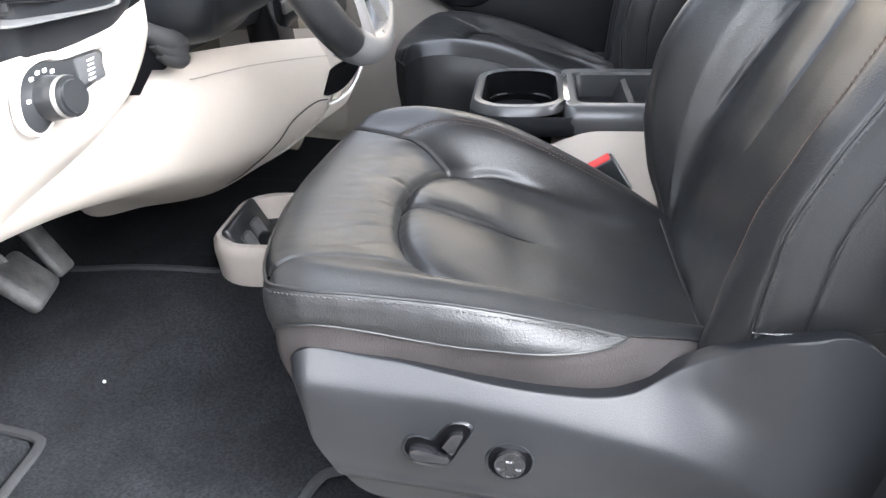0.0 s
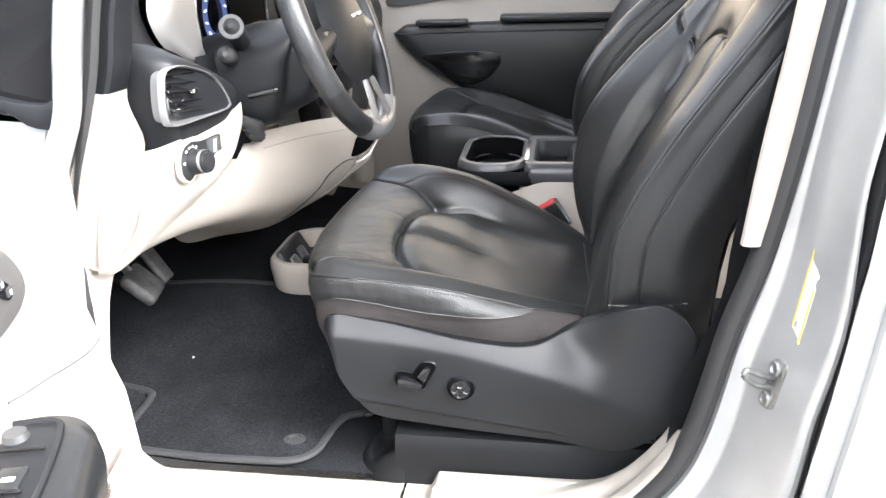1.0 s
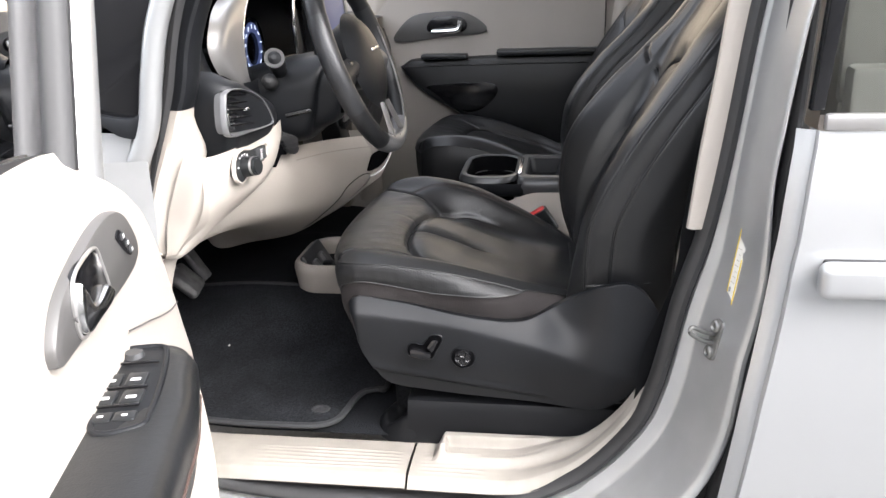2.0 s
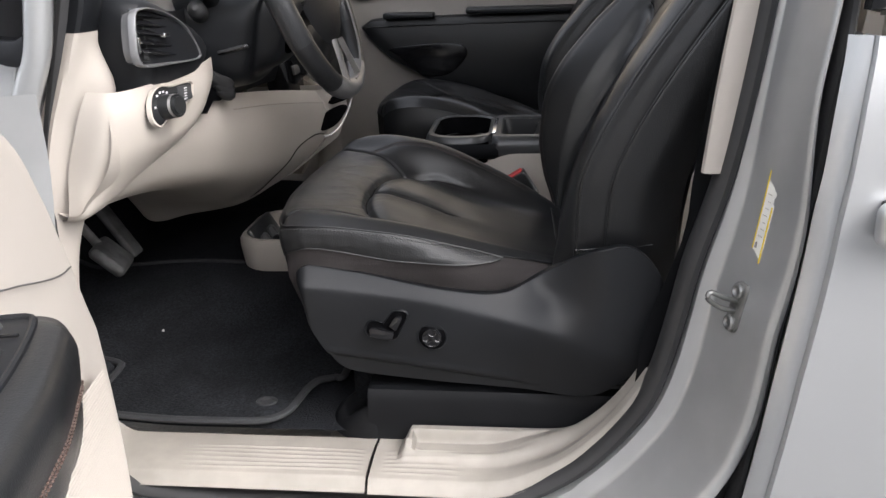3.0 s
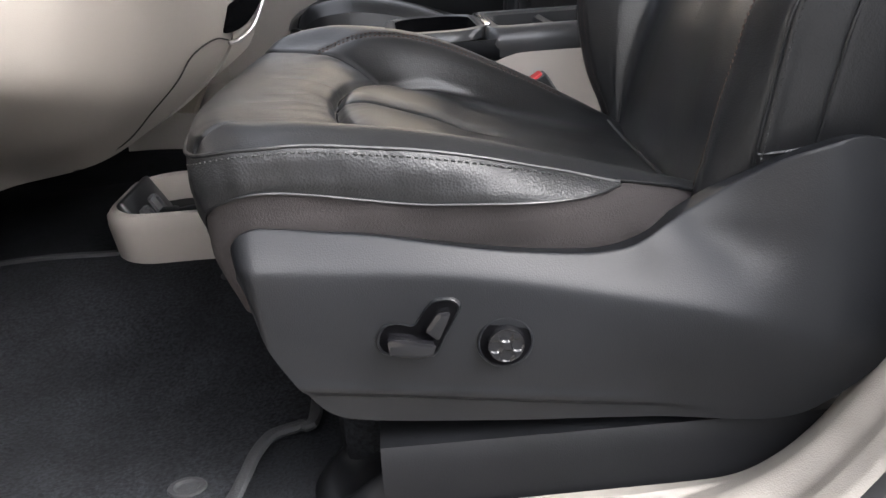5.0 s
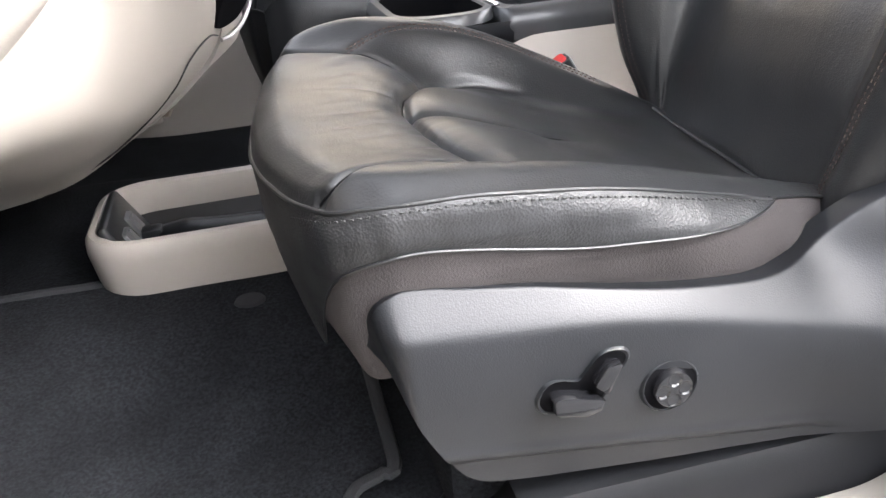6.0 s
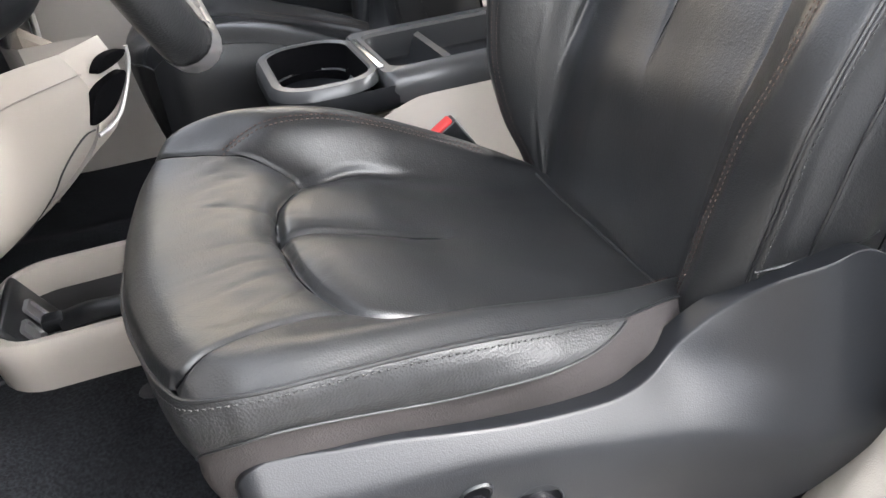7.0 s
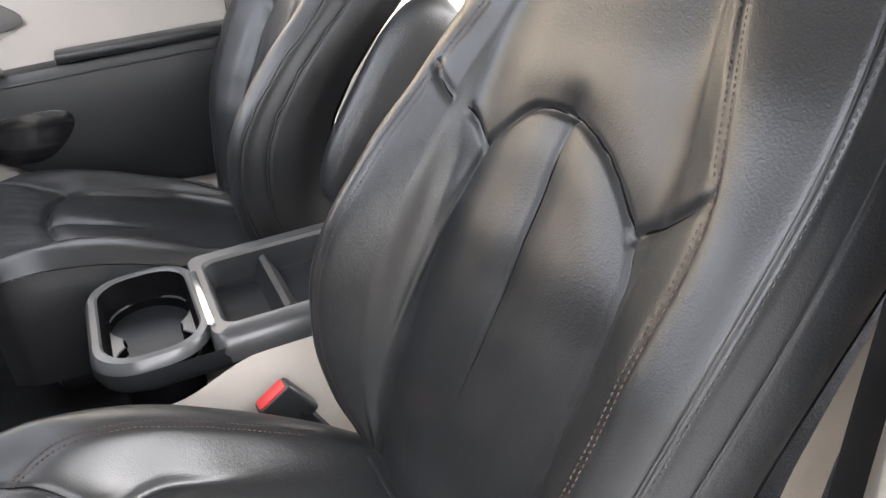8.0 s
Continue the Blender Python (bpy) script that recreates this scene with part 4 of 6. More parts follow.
def shield(u, v):
    a, b = LOW(u), TOP(u)
    vv = min(1, max(0, (v - 0.05) / 0.89))
    p = a.lerp(b, vv)
    # a soft ridge runs back and down; above it the face leans in as a shoulder, below it tucks under
    zr = RIDGE_Z(max(0.0, min(1.0, (p.x + 0.24) / 0.60))).z
    d = p.z - min(zr, b.z - 0.012)
    arm = step01(0.12, 0.27, p.x)
    soft = 0.5 * (d + math.sqrt(d * d + 0.00004))
    under = soft - d
    y = -0.008 + soft * (0.80 - 0.62 * arm) - 0.026 * arm + 0.024 * (under / 0.15) ** 1.5
    y += 0.040 * step01(0.09, 0.0, u) ** 1.6 + 0.02 * step01(0.93, 1.0, u)
    y += 0.012 * step01(-0.02, 0.32, p.x) * step01(0.62, 0.50, p.z)
    y += 0.005 * math.exp(-(((p.x - 0.165) / 0.055) ** 2 + ((p.z - 0.665) / 0.022) ** 2))
    # a crease runs near the lower edge and dies away backwards
    zc = 0.561 - 0.145 * (p.x + 0.185)
    y += 0.0045 * step01(zc + 0.003, zc - 0.004, p.z) * step01(0.20, 0.05, p.x) - 0.0015 * math.exp(-((p.z - zc - 0.008) / 0.006) ** 2) * step01(0.20, 0.05, p.x)
    if v < 0.05:
        y += 0.05 * (1 - v / 0.05)
        p = p + Vector((0, 0, 0.004 * (1 - v / 0.05)))
    if v > 0.94:
        y += 0.030 * ((v - 0.94) / 0.06) ** 1.5
        p = p + Vector((0, 0, -0.006 * ((v - 0.94) / 0.06) ** 2))
    return (p.x, y, p.z)


shield_ob = part("side_shield", sheet(shield, 150, 110), PLASTIC, driver, "black grained plastic side shield")


def flat_frame(x, z, y):
    return frame_at((x, y, z), (1, 0, 0), (0, -1, 0))


SHIELD = np.array([[shield(i / 150, k / 110) for k in range(8, 80)] for i in range(25, 95)]).reshape(-1, 3)


def shield_y(x, z):
    """The depth of the shield's face at a place on it."""
    d = (SHIELD[:, 0] - x) ** 2 + (SHIELD[:, 2] - z) ** 2
    near = np.argsort(d)[:4]
    w = 1 / (d[near] + 1e-7)
    return float((SHIELD[near, 1] * w).sum() / w.sum())


# slide and tilt switch: a beaded well with a flat bar and a slanting lever in it
WELL = smooth_outline([(-0.114, 0.607), (-0.113, 0.617), (-0.107, 0.6255), (-0.097, 0.627), (-0.085, 0.624), (-0.078, 0.633), (-0.070, 0.643), (-0.062, 0.6455), (-0.052, 0.644), (-0.048, 0.637),
                       (-0.053, 0.626), (-0.061, 0.611), (-0.067, 0.598), (-0.074, 0.5935), (-0.091, 0.5955), (-0.108, 0.599)], 64)
ys = shield_y(-0.080, 0.613)


def well_ring(s, y):
    out = [(-0.081 + s * (x + 0.081), 0.615 + s * (z - 0.615)) for x, z in WELL]
    return [(x, shield_y(x, z) + y, z) for x, z in out]


sw = part("seat_switch", loops([well_ring(1.12, 0.002), well_ring(1.09, -0.0016), well_ring(1.05, -0.0028), well_ring(1.02, -0.0024), well_ring(0.99, -0.0010)], (False, False)), PLASTIC, driver, "black switch with beaded surround")
# nearly flush sheet, its black stands for the shade of a deep gap
part("switch_gap_shade", loops([well_ring(1.01, -0.0014), well_ring(0.8, -0.0016), well_ring(0.5, -0.0016), well_ring(0.05, -0.0016)]), GAP_BLACK, sw, "flat black sheet for the shade round the switch")
part("slide_bar", slab([(-0.1075, 0.6165), (-0.1050, 0.6185), (-0.098, 0.6190), (-0.070, 0.6115), (-0.0675, 0.6095), (-0.0705, 0.6015), (-0.082, 0.5985), (-0.104, 0.6035), (-0.1065, 0.6055)][::-1], flat_frame(0, 0, ys - 0.015), 0.016, 0.0016), GLOSSY, sw, "black slide switch bar")
part("recline_lever", slab([(-0.0755, 0.6225), (-0.0740, 0.6260), (-0.0660, 0.6375), (-0.0640, 0.6390), (-0.0560, 0.6395), (-0.0540, 0.6375), (-0.0555, 0.6325), (-0.0630, 0.6165), (-0.0660, 0.6135)], flat_frame(0, 0, ys - 0.014), 0.015, 0.0016), GLOSSY, sw, "black recline switch lever")
KX, KZ = -0.009, 0.601
yk = shield_y(KX, KZ)


def knob_ring(r, y):
    return [(KX + r * math.cos(a * 0.19635), yk + y, KZ + r * math.sin(a * 0.19635)) for a in range(32)]


kn = part("lumbar_switch", loops([knob_ring(0.0248, 0.0030), knob_ring(0.0242, -0.0010), knob_ring(0.0230, -0.0030), knob_ring(0.0222, -0.0030), knob_ring(0.0214, -0.0014)], (False, False)), PLASTIC, driver, "round black lumbar switch ring")
# flat disc painted black as the shade between ring and cap
part("ring_gap_shade", loops([knob_ring(0.0217, -0.0020), knob_ring(0.01, -0.0021), knob_ring(0.001, -0.0021)]), GAP_BLACK, kn, "flat black disc for the shade round the cap")


def knob_face(u, v):
    r, a = 0.0168 * u, v * 2 * math.pi
    dish = 0.0016 * sum(step01(0.0066, 0.0044, math.hypot(r * math.cos(a) - 0.0094 * cx, r * math.sin(a) - 0.0094 * cz)) for cx, cz in ((1, 0), (-1, 0), (0, 1), (0, -1)))
    y = -0.0095 + dish * step01(1.0, 0.9, u) + 0.010 * max(0, (u - 0.88) / 0.12) ** 2
    return (KX + r * math.cos(a), yk + y, KZ + r * math.sin(a))


part("switch_cap", sheet(knob_face, 30, 72), GLOSSY, kn, "four-way cap with dimples")

riser = thing("seat_riser", "black plastic seat rail cover below the driver seat", "seat rail cover", at=(0.05, 0.15, 0.40))


def riser_side(u, v):
    x = -0.125 + 0.53 * u
    f = spline([(0, 0.10, 0.489), (0, 0.035, 0.490), (0, 0.022, 0.485), (0, 0.016, 0.46), (0, 0.012, 0.42), (0, 0.006, 0.395)])(v)
    return (x, f.y, f.z - 0.004 * u)


part("cover", sheet(riser_side, 30, 16), DEEP, riser)


def nose(u, v):
    a = 2 * math.pi * v
    ca, sa = math.cos(a), math.sin(a)
    x, y = -0.128 + 0.075 * u * ca, 0.083 + 0.078 * u * sa
    rim_h = 0.030 + 0.050 * step01(-0.20, -0.085, x)
    bowl = 0.030 * math.exp(-(((x + 0.140) / 0.034) ** 4 + ((y - 0.078) / 0.038) ** 4))
    return (x, y, 0.398 + rim_h * (1 - u ** 6) - bowl)


part("nose", sheet(nose, 28, 56), DEEP, riser, "rounded hollow nose of the cover")
part("track", box((0.02, 0.20, 0.50), (0.40, 0.05, 0.05), 0.006), STEEL, riser, "steel seat track")
part("rear_cover", box((0.27, 0.12, 0.56), (0.10, 0.16, 0.20), 0.02), CARPET, riser, "black carpeted rear cover")
part("rear_clip", weld(box((0.270, 0.022, 0.508), (0.055, 0.02, 0.006), 0.002), box((0.267, 0.022, 0.518), (0.03, 0.02, 0.005), 0.002)), SATIN_GREY, riser, "black clip")
part("base", box((0.06, 0.30, 0.455), (0.46, 0.40, 0.09), 0.02), CARPET, riser, "carpeted base under the seat")


# ---- centre console ----
console = thing("center_console", "black and beige centre console with cup holders and tray", "console", at=(0.15, 0.735, 0.42))
YC = 0.735


def rr(x0, y0, x1, y1, r, z, dx=0.0):
    return [(x + dx, y, z) for x, y in rounded(x0, y0, x1, y1, r, 7)]


part("cup_frame", loops([rr(-0.094, 0.602, 0.062, 0.870, 0.064, 0.772), rr(-0.092, 0.604, 0.062, 0.868, 0.062, 0.780), rr(-0.087, 0.609, 0.060, 0.863, 0.058, 0.7865),
                         rr(-0.078, 0.618, 0.052, 0.854, 0.052, 0.788), rr(-0.075, 0.621, 0.049, 0.851, 0.050, 0.785)], (False, False)), SATIN_GREY, console, "dark satin cup holder surround")
part("cup_recess", loops([rr(-0.075, 0.621, 0.049, 0.851, 0.050, 0.785), rr(-0.072, 0.624, 0.046, 0.848, 0.048, 0.752), rr(-0.068, 0.628, 0.042, 0.844, 0.046, 0.745)], (False, False)), GAP_BLACK, console, "black cup holder recess")


def peanut(r, waist, z, cy=0.736, half=0.054, cx=-0.013):
    """The joined outline of two round wells."""
    out = []
    for i in range(64):
        a = 2 * math.pi * i / 64
        dx, dy = math.cos(a), math.sin(a)
        far = abs(dy) * half + math.sqrt(max(0.0, r * r - (dx * half) ** 2)) if abs(dx) * half < r else 0.0
        reach = max(far, waist)
        out.append((cx + dx * reach, cy + dy * reach, z))
    return out


def oblong(w, h, z, cy=0.736, cx=-0.013):
    """A rounded oblong with its points at the same bearings as the wells' outline."""
    out = []
    for i in range(64):
        a = 2 * math.pi * i / 64
        p = 5.0
        k = (abs(math.cos(a) / w) ** p + abs(math.sin(a) / h) ** p) ** (-1 / p)
        out.append((cx + math.cos(a) * k, cy + math.sin(a) * k, z))
    return out


wells = part("cup_web", loops([oblong(0.0585, 0.112, 0.750), oblong(0.0575, 0.111, 0.7475), peanut(0.0576, 0.042, 0.7465), peanut(0.0566, 0.0405, 0.7445)], (False, False)), SATIN_GREY, console, "grey satin web between the cup wells")
part("cup_well", loops([peanut(0.0566, 0.0405, 0.7445), peanut(0.0552, 0.039, 0.735), peanut(0.050, 0.033, 0.662), peanut(0.046, 0.03, 0.652)]), GAP_BLACK, wells, "black well for two cups")
part("tray_frame", loops([rr(0.058, 0.604, 0.52, 0.868, 0.02, 0.745), rr(0.058, 0.598, 0.52, 0.874, 0.02, 0.765), rr(0.058, 0.603, 0.52, 0.868, 0.02, 0.780), rr(0.060, 0.612, 0.51, 0.860, 0.02, 0.787),
                          rr(0.076, 0.634, 0.44, 0.838, 0.022, 0.787), rr(0.080, 0.638, 0.436, 0.834, 0.02, 0.782)], (False, False)), SATIN_GREY, console, "dark satin tray frame")
part("tray_well", loops([rr(0.080, 0.638, 0.436, 0.834, 0.02, 0.782), rr(0.086, 0.644, 0.43, 0.828, 0.018, 0.745), rr(0.09, 0.648, 0.426, 0.824, 0.016, 0.742)]), PLASTIC, console, "black open tray")
part("tray_divider", loops([[(x, y, z) for x, z in ((0.150, 0.742), (0.162, 0.776), (0.170, 0.780), (0.188, 0.742))] for y in (0.65, 0.66, 0.76, 0.822)], (True, True)), PLASTIC, console, "raised tray divider")
part("trim_bar", box((0.062, 0.722, 0.789), (0.010, 0.165, 0.006), 0.0025), CHROME, console, "bright metal bar")


def console_side(y_out, lean):
    def f(u, v):
        x = -0.015 + 0.575 * u
        top = 0.715 + 0.036 * step01(0.0, 0.22, u)
        return (x + 0.05 * (1 - u) ** 2 * v, y_out + lean * (0.25 * math.sin(math.pi * v) - 0.6 * v * v), top - (top - 0.44) * v)
    return f


part("side_panel", sheet(console_side(0.601, -0.02), 30, 14), BEIGE, console, "beige console side")
part("side_panel", sheet(console_side(0.871, 0.02), 30, 14), BEIGE, console, "beige console side")
part("underside", loops([rr(-0.094, 0.602, 0.52, 0.870, 0.064, 0.772), rr(-0.095, 0.601, 0.52, 0.871, 0.065, 0.757), rr(-0.088, 0.605, 0.52, 0.867, 0.06, 0.744), rr(-0.072, 0.614, 0.52, 0.858, 0.055, 0.736), rr(-0.03, 0.64, 0.52, 0.832, 0.05, 0.73)]), PLASTIC, console, "black underside of the floating console")
part("pedestal", box((0.24, YC, 0.54), (0.42, 0.20, 0.24), 0.02), BEIGE, console, "beige console pedestal")

# ---- buckle ----
buckle = thing("seat_belt_buckle", "black seat belt buckle with red release button", "buckle", at=(0.13, 0.53, 0.66))
part("stalk", tube([(0.175, 0.556, 0.60), (0.150, 0.553, 0.65), (0.136, 0.552, 0.68)], 0.014, 16, 8, flat=0.6), PLASTIC, buckle)
bk = frame_at((0.106, 0.551, 0.716), (0.85, 0.0, 0.53), (-0.53, -0.12, 0.85))
part("housing", slab(rounded(-0.027, -0.0125, 0.027, 0.0125, 0.006), bk, 0.062, 0.004), SATIN, buckle, "black buckle housing")
part("button", slab(rounded(-0.022, -0.0095, 0.022, 0.0095, 0.004), bk @ Matrix.Translation((0, 0, 0.003)), 0.010, 0.002), RED, buckle, "red release button")

# ---- low floor tray between the footwells ----
tray = thing("floor_console", "low beige floor tray with black lining and sockets", "floor console", at=(-0.35, 0.6, 0.44))


def fc(x0, y0, x1, y1, r, z):
    return [(x, y, z) for x, y in rounded(x0, y0, x1, y1, r, 6)]


part("rim", loops([fc(-0.513, 0.534, -0.05, 0.762, 0.06, 0.471), fc(-0.522, 0.528, -0.05, 0.768, 0.066, 0.503), fc(-0.529, 0.523, -0.05, 0.774, 0.072, 0.548), fc(-0.528, 0.523, -0.05, 0.774, 0.072, 0.563), fc(-0.522, 0.528, -0.05, 0.770, 0.068, 0.571),
                   fc(-0.514, 0.535, -0.055, 0.763, 0.062, 0.573), fc(-0.507, 0.541, -0.06, 0.757, 0.056, 0.569), fc(-0.501, 0.546, -0.062, 0.752, 0.050, 0.553), fc(-0.495, 0.552, -0.064, 0.747, 0.045, 0.485)]), BEIGE, tray, "beige tray rim")
part("liner", loops([[(x, y, z + 0.006 * noise.noise((x * 30, y * 30, 2))) for x, y, z in fc(-0.4965, 0.5505, -0.064, 0.7485, 0.046, 0.531)], fc(-0.478, 0.56, -0.07, 0.735, 0.04, 0.513), fc(-0.40, 0.60, -0.1, 0.70, 0.02, 0.505)]), RUBBER, tray, "black rubber liner")
sock = part("socket_panel", box((-0.482, 0.640, 0.545), (0.014, 0.150, 0.086), 0.012, (0, -30, 0), 3), SATIN, tray, "black socket panel")
for yy, hh in ((0.602, 0.034), (0.655, 0.040)):
    part("socket_frame", loops([[(-0.473 + dx - 0.5 * sx * pz, yy + sx * px, 0.547 + 0.87 * sx * pz) for px, pz in rounded(-0.018, -hh / 2, 0.018, hh / 2, 0.006, 4)] for sx, dx in ((1.0, 0.0), (1.0, 0.006), (0.8, 0.006), (0.75, 0.001))]), DULL_SILVER, sock, "silver socket frame")
part("plug", weld(box((-0.449, 0.63, 0.540), (0.03, 0.028, 0.022), 0.006), tube([(-0.44, 0.63, 0.535), (-0.40, 0.635, 0.538), (-0.36, 0.645, 0.53), (-0.30, 0.65, 0.525)], 0.012, 24, 8, flat=2.2)), PLASTIC, tray, "black plug and folded lining")
part("floor_pad", loops([[(-0.331 + r * 1.5 * math.cos(a * 0.3927), 0.475 + r * math.sin(a * 0.3927), floor_z(-0.331, 0.475 + r * math.sin(a * 0.3927)) + z) for a in range(16)] for r, z in ((0.014, 0.008), (0.012, 0.013), (0.006, 0.014))]), BINDING, mat_thing, "mat anchor button")

# ---- dashboard ----
dash = thing("dashboard", "black, beige and silver dashboard of the van", "dashboard", at=(-0.6, 0.715, 0.7))


def rows_loft(rows, nu, nv):
    """A surface through rows of points, smooth both ways."""
    fs = [spline(r) for r in rows]

    def f(u, v):
        return spline([g(v) for g in fs])(u)
    return sheet(f, nu, nv)


# beige knee panel, curving forward at its foot
KNEE = [
    [(-0.42, -0.125, 0.975), (-0.415, 0.03, 0.975), (-0.385, 0.20, 0.955), (-0.355, 0.42, 0.925), (-0.325, 0.60, 0.895)],
    [(-0.42, -0.13, 0.94), (-0.40, 0.05, 0.93), (-0.375, 0.22, 0.91), (-0.34, 0.42, 0.88), (-0.305, 0.605, 0.845)],
    [(-0.435, -0.13, 0.90), (-0.41, 0.05, 0.885), (-0.388, 0.22, 0.855), (-0.355, 0.42, 0.82), (-0.315, 0.61, 0.79)],
    [(-0.47, -0.13, 0.86), (-0.44, 0.05, 0.84), (-0.425, 0.22, 0.80), (-0.40, 0.42, 0.755), (-0.37, 0.612, 0.732)],
    [(-0.485, -0.13, 0.842), (-0.495, 0.05, 0.818), (-0.505, 0.22, 0.780), (-0.485, 0.42, 0.710), (-0.445, 0.605, 0.680)],
    [(-0.52, -0.12, 0.84), (-0.54, 0.08, 0.812), (-0.585, 0.24, 0.785), (-0.57, 0.42, 0.700), (-0.525, 0.585, 0.640)],
    [(-0.55, -0.11, 0.87), (-0.58, 0.12, 0.84), (-0.65, 0.30, 0.80), (-0.66, 0.46, 0.695), (-0.63, 0.565, 0.624)],
    [(-0.56, -0.10, 0.92), (-0.60, 0.14, 0.90), (-0.70, 0.34, 0.86), (-0.745, 0.48, 0.715), (-0.73, 0.555, 0.612)],
    [(-0.58, -0.10, 0.94), (-0.62, 0.14, 0.93), (-0.72, 0.34, 0.90), (-0.79, 0.49, 0.80), (-0.78, 0.57, 0.70)]]
knee_rows = [spline(r) for r in KNEE]


def knee(u, v):
    return spline([g(v) for g in knee_rows])(u)


part("knee_panel", sheet(knee, 56, 50), BEIGE, dash, "beige lower knee panel")
KG = np.array([knee(i / 60, k / 60) for i in range(61) for k in range(61)])


def on_knee(p):
    """The knee panel's surface next to a place."""
    return Vector(KG[np.argmin(((KG - np.array(p)) ** 2).sum(1))]) + Vector((0.0012, -0.0010, 0))


seam_f = spline([tuple(on_knee(p)) for p in ((-0.56, 0.585, 0.625), (-0.491, 0.58, 0.682), (-0.423, 0.52, 0.745), (-0.385, 0.505, 0.772), (-0.359, 0.50, 0.790), (-0.33, 0.523, 0.797), (-0.303, 0.560, 0.797), (-0.30, 0.60, 0.80))])
part("knee_seam", tube([seam_f(i / 40) for i in range(41)], 0.0011, 60, 6), RUBBER, dash, "dark panel joint")
part("knee_joint", tube([(-0.372, 0.22, 0.925), (-0.350, 0.36, 0.908), (-0.322, 0.50, 0.886), (-0.308, 0.60, 0.868)], 0.0008, 30, 6), DIMMED_BEIGE, dash, "fine panel joint")
part("panel_side", rows_loft([
    [(-0.325, 0.60, 0.895), (-0.305, 0.605, 0.835), (-0.318, 0.61, 0.778), (-0.385, 0.612, 0.715), (-0.475, 0.60, 0.665), (-0.535, 0.575, 0.640)],
    [(-0.292, 0.628, 0.900), (-0.276, 0.632, 0.845), (-0.300, 0.63, 0.785), (-0.39, 0.635, 0.715), (-0.49, 0.62, 0.668), (-0.55, 0.595, 0.645)],
    [(-0.300, 0.650, 0.90), (-0.286, 0.655, 0.845), (-0.310, 0.65, 0.785), (-0.41, 0.655, 0.72), (-0.50, 0.64, 0.68), (-0.56, 0.615, 0.655)],
    [(-0.50, 0.66, 0.895), (-0.50, 0.66, 0.835), (-0.50, 0.66, 0.778), (-0.52, 0.66, 0.735), (-0.57, 0.65, 0.695), (-0.62, 0.63, 0.675)]], 14, 24), BEIGE, dash, "beige end of the knee panel")
sv = frame_at((-0.317, 0.583, 0), (0.75, 0.66, 0), (0.66, -0.75, 0))
up = 1 if sv.col[1].z > 0 else -1
for pts in (((-0.001, 0.812), (0.012, 0.839), (0.029, 0.852), (0.065, 0.859), (0.057, 0.841), (0.031, 0.818)), ((0.027, 0.866), (0.037, 0.879), (0.053, 0.884), (0.074, 0.882), (0.068, 0.874), (0.048, 0.868))):
    # slots are not cut; black plates carry the shade inside them
    part("side_vent", slab([(a, up * z) for a, z in smooth_outline(pts, 24)], sv @ Matrix.Translation((0, 0, 0.012)), 0.016, 0.001), GAP_BLACK, dash, "black plate for the shaded vent slot")
part("vent_strip", tube([tuple(sv @ Vector((a, up * z, 0.008))) for a, z in ((0.079, 0.885), (0.077, 0.868), (0.067, 0.846), (0.046, 0.815), (0.022, 0.800), (0.004, 0.797))], 0.0032, 30, 8), SATIN_SILVER, dash, "bright trim strip beside the vent")
part("tan_side", slab([(-0.60, 0.70), (-0.40, 0.68), (-0.335, 0.80), (-0.335, 0.88), (-0.40, 0.93), (-0.60, 0.93)], frame_at((0, 0.69, 0), (1, 0, 0), (0, -1, 0)), 0.03, 0.01), PRINTED_TAN, dash, "tan mesh lower centre stack")
# beige switch panel beside the column
part("switch_panel", rows_loft([
    [(-0.450, -0.118, 1.012), (-0.412, -0.118, 1.010), (-0.388, -0.07, 1.012), (-0.373, 0.00, 1.016), (-0.360, 0.07, 1.024), (-0.362, 0.118, 1.028)],
    [(-0.462, -0.122, 0.985), (-0.413, -0.122, 0.982), (-0.383, -0.07, 0.983), (-0.368, 0.00, 0.986), (-0.356, 0.07, 0.992), (-0.363, 0.116, 0.996)],
    [(-0.478, -0.122, 0.945), (-0.425, -0.122, 0.945), (-0.389, -0.07, 0.948), (-0.373, 0.00, 0.950), (-0.364, 0.06, 0.955), (-0.372, 0.102, 0.962)],
    [(-0.495, -0.120, 0.90), (-0.445, -0.120, 0.902), (-0.408, -0.072, 0.912), (-0.386, -0.01, 0.922), (-0.380, 0.04, 0.928), (-0.385, 0.085, 0.938)],
    [(-0.505, -0.125, 0.836), (-0.478, -0.12, 0.838), (-0.458, -0.07, 0.852), (-0.430, -0.01, 0.880), (-0.408, 0.04, 0.905), (-0.398, 0.085, 0.926)],
    [(-0.53, -0.11, 0.828), (-0.505, -0.10, 0.828), (-0.485, -0.05, 0.838), (-0.455, 0.0, 0.866), (-0.430, 0.04, 0.898), (-0.425, 0.078, 0.920)]], 36, 44), BEIGE, dash, "beige headlamp switch panel and dashboard end")
hl = frame_at((-0.3665, -0.042, 0.981), (0.24, 1, 0), (1, -0.24, 0.14)) @ Matrix.Scale(0.88, 4)
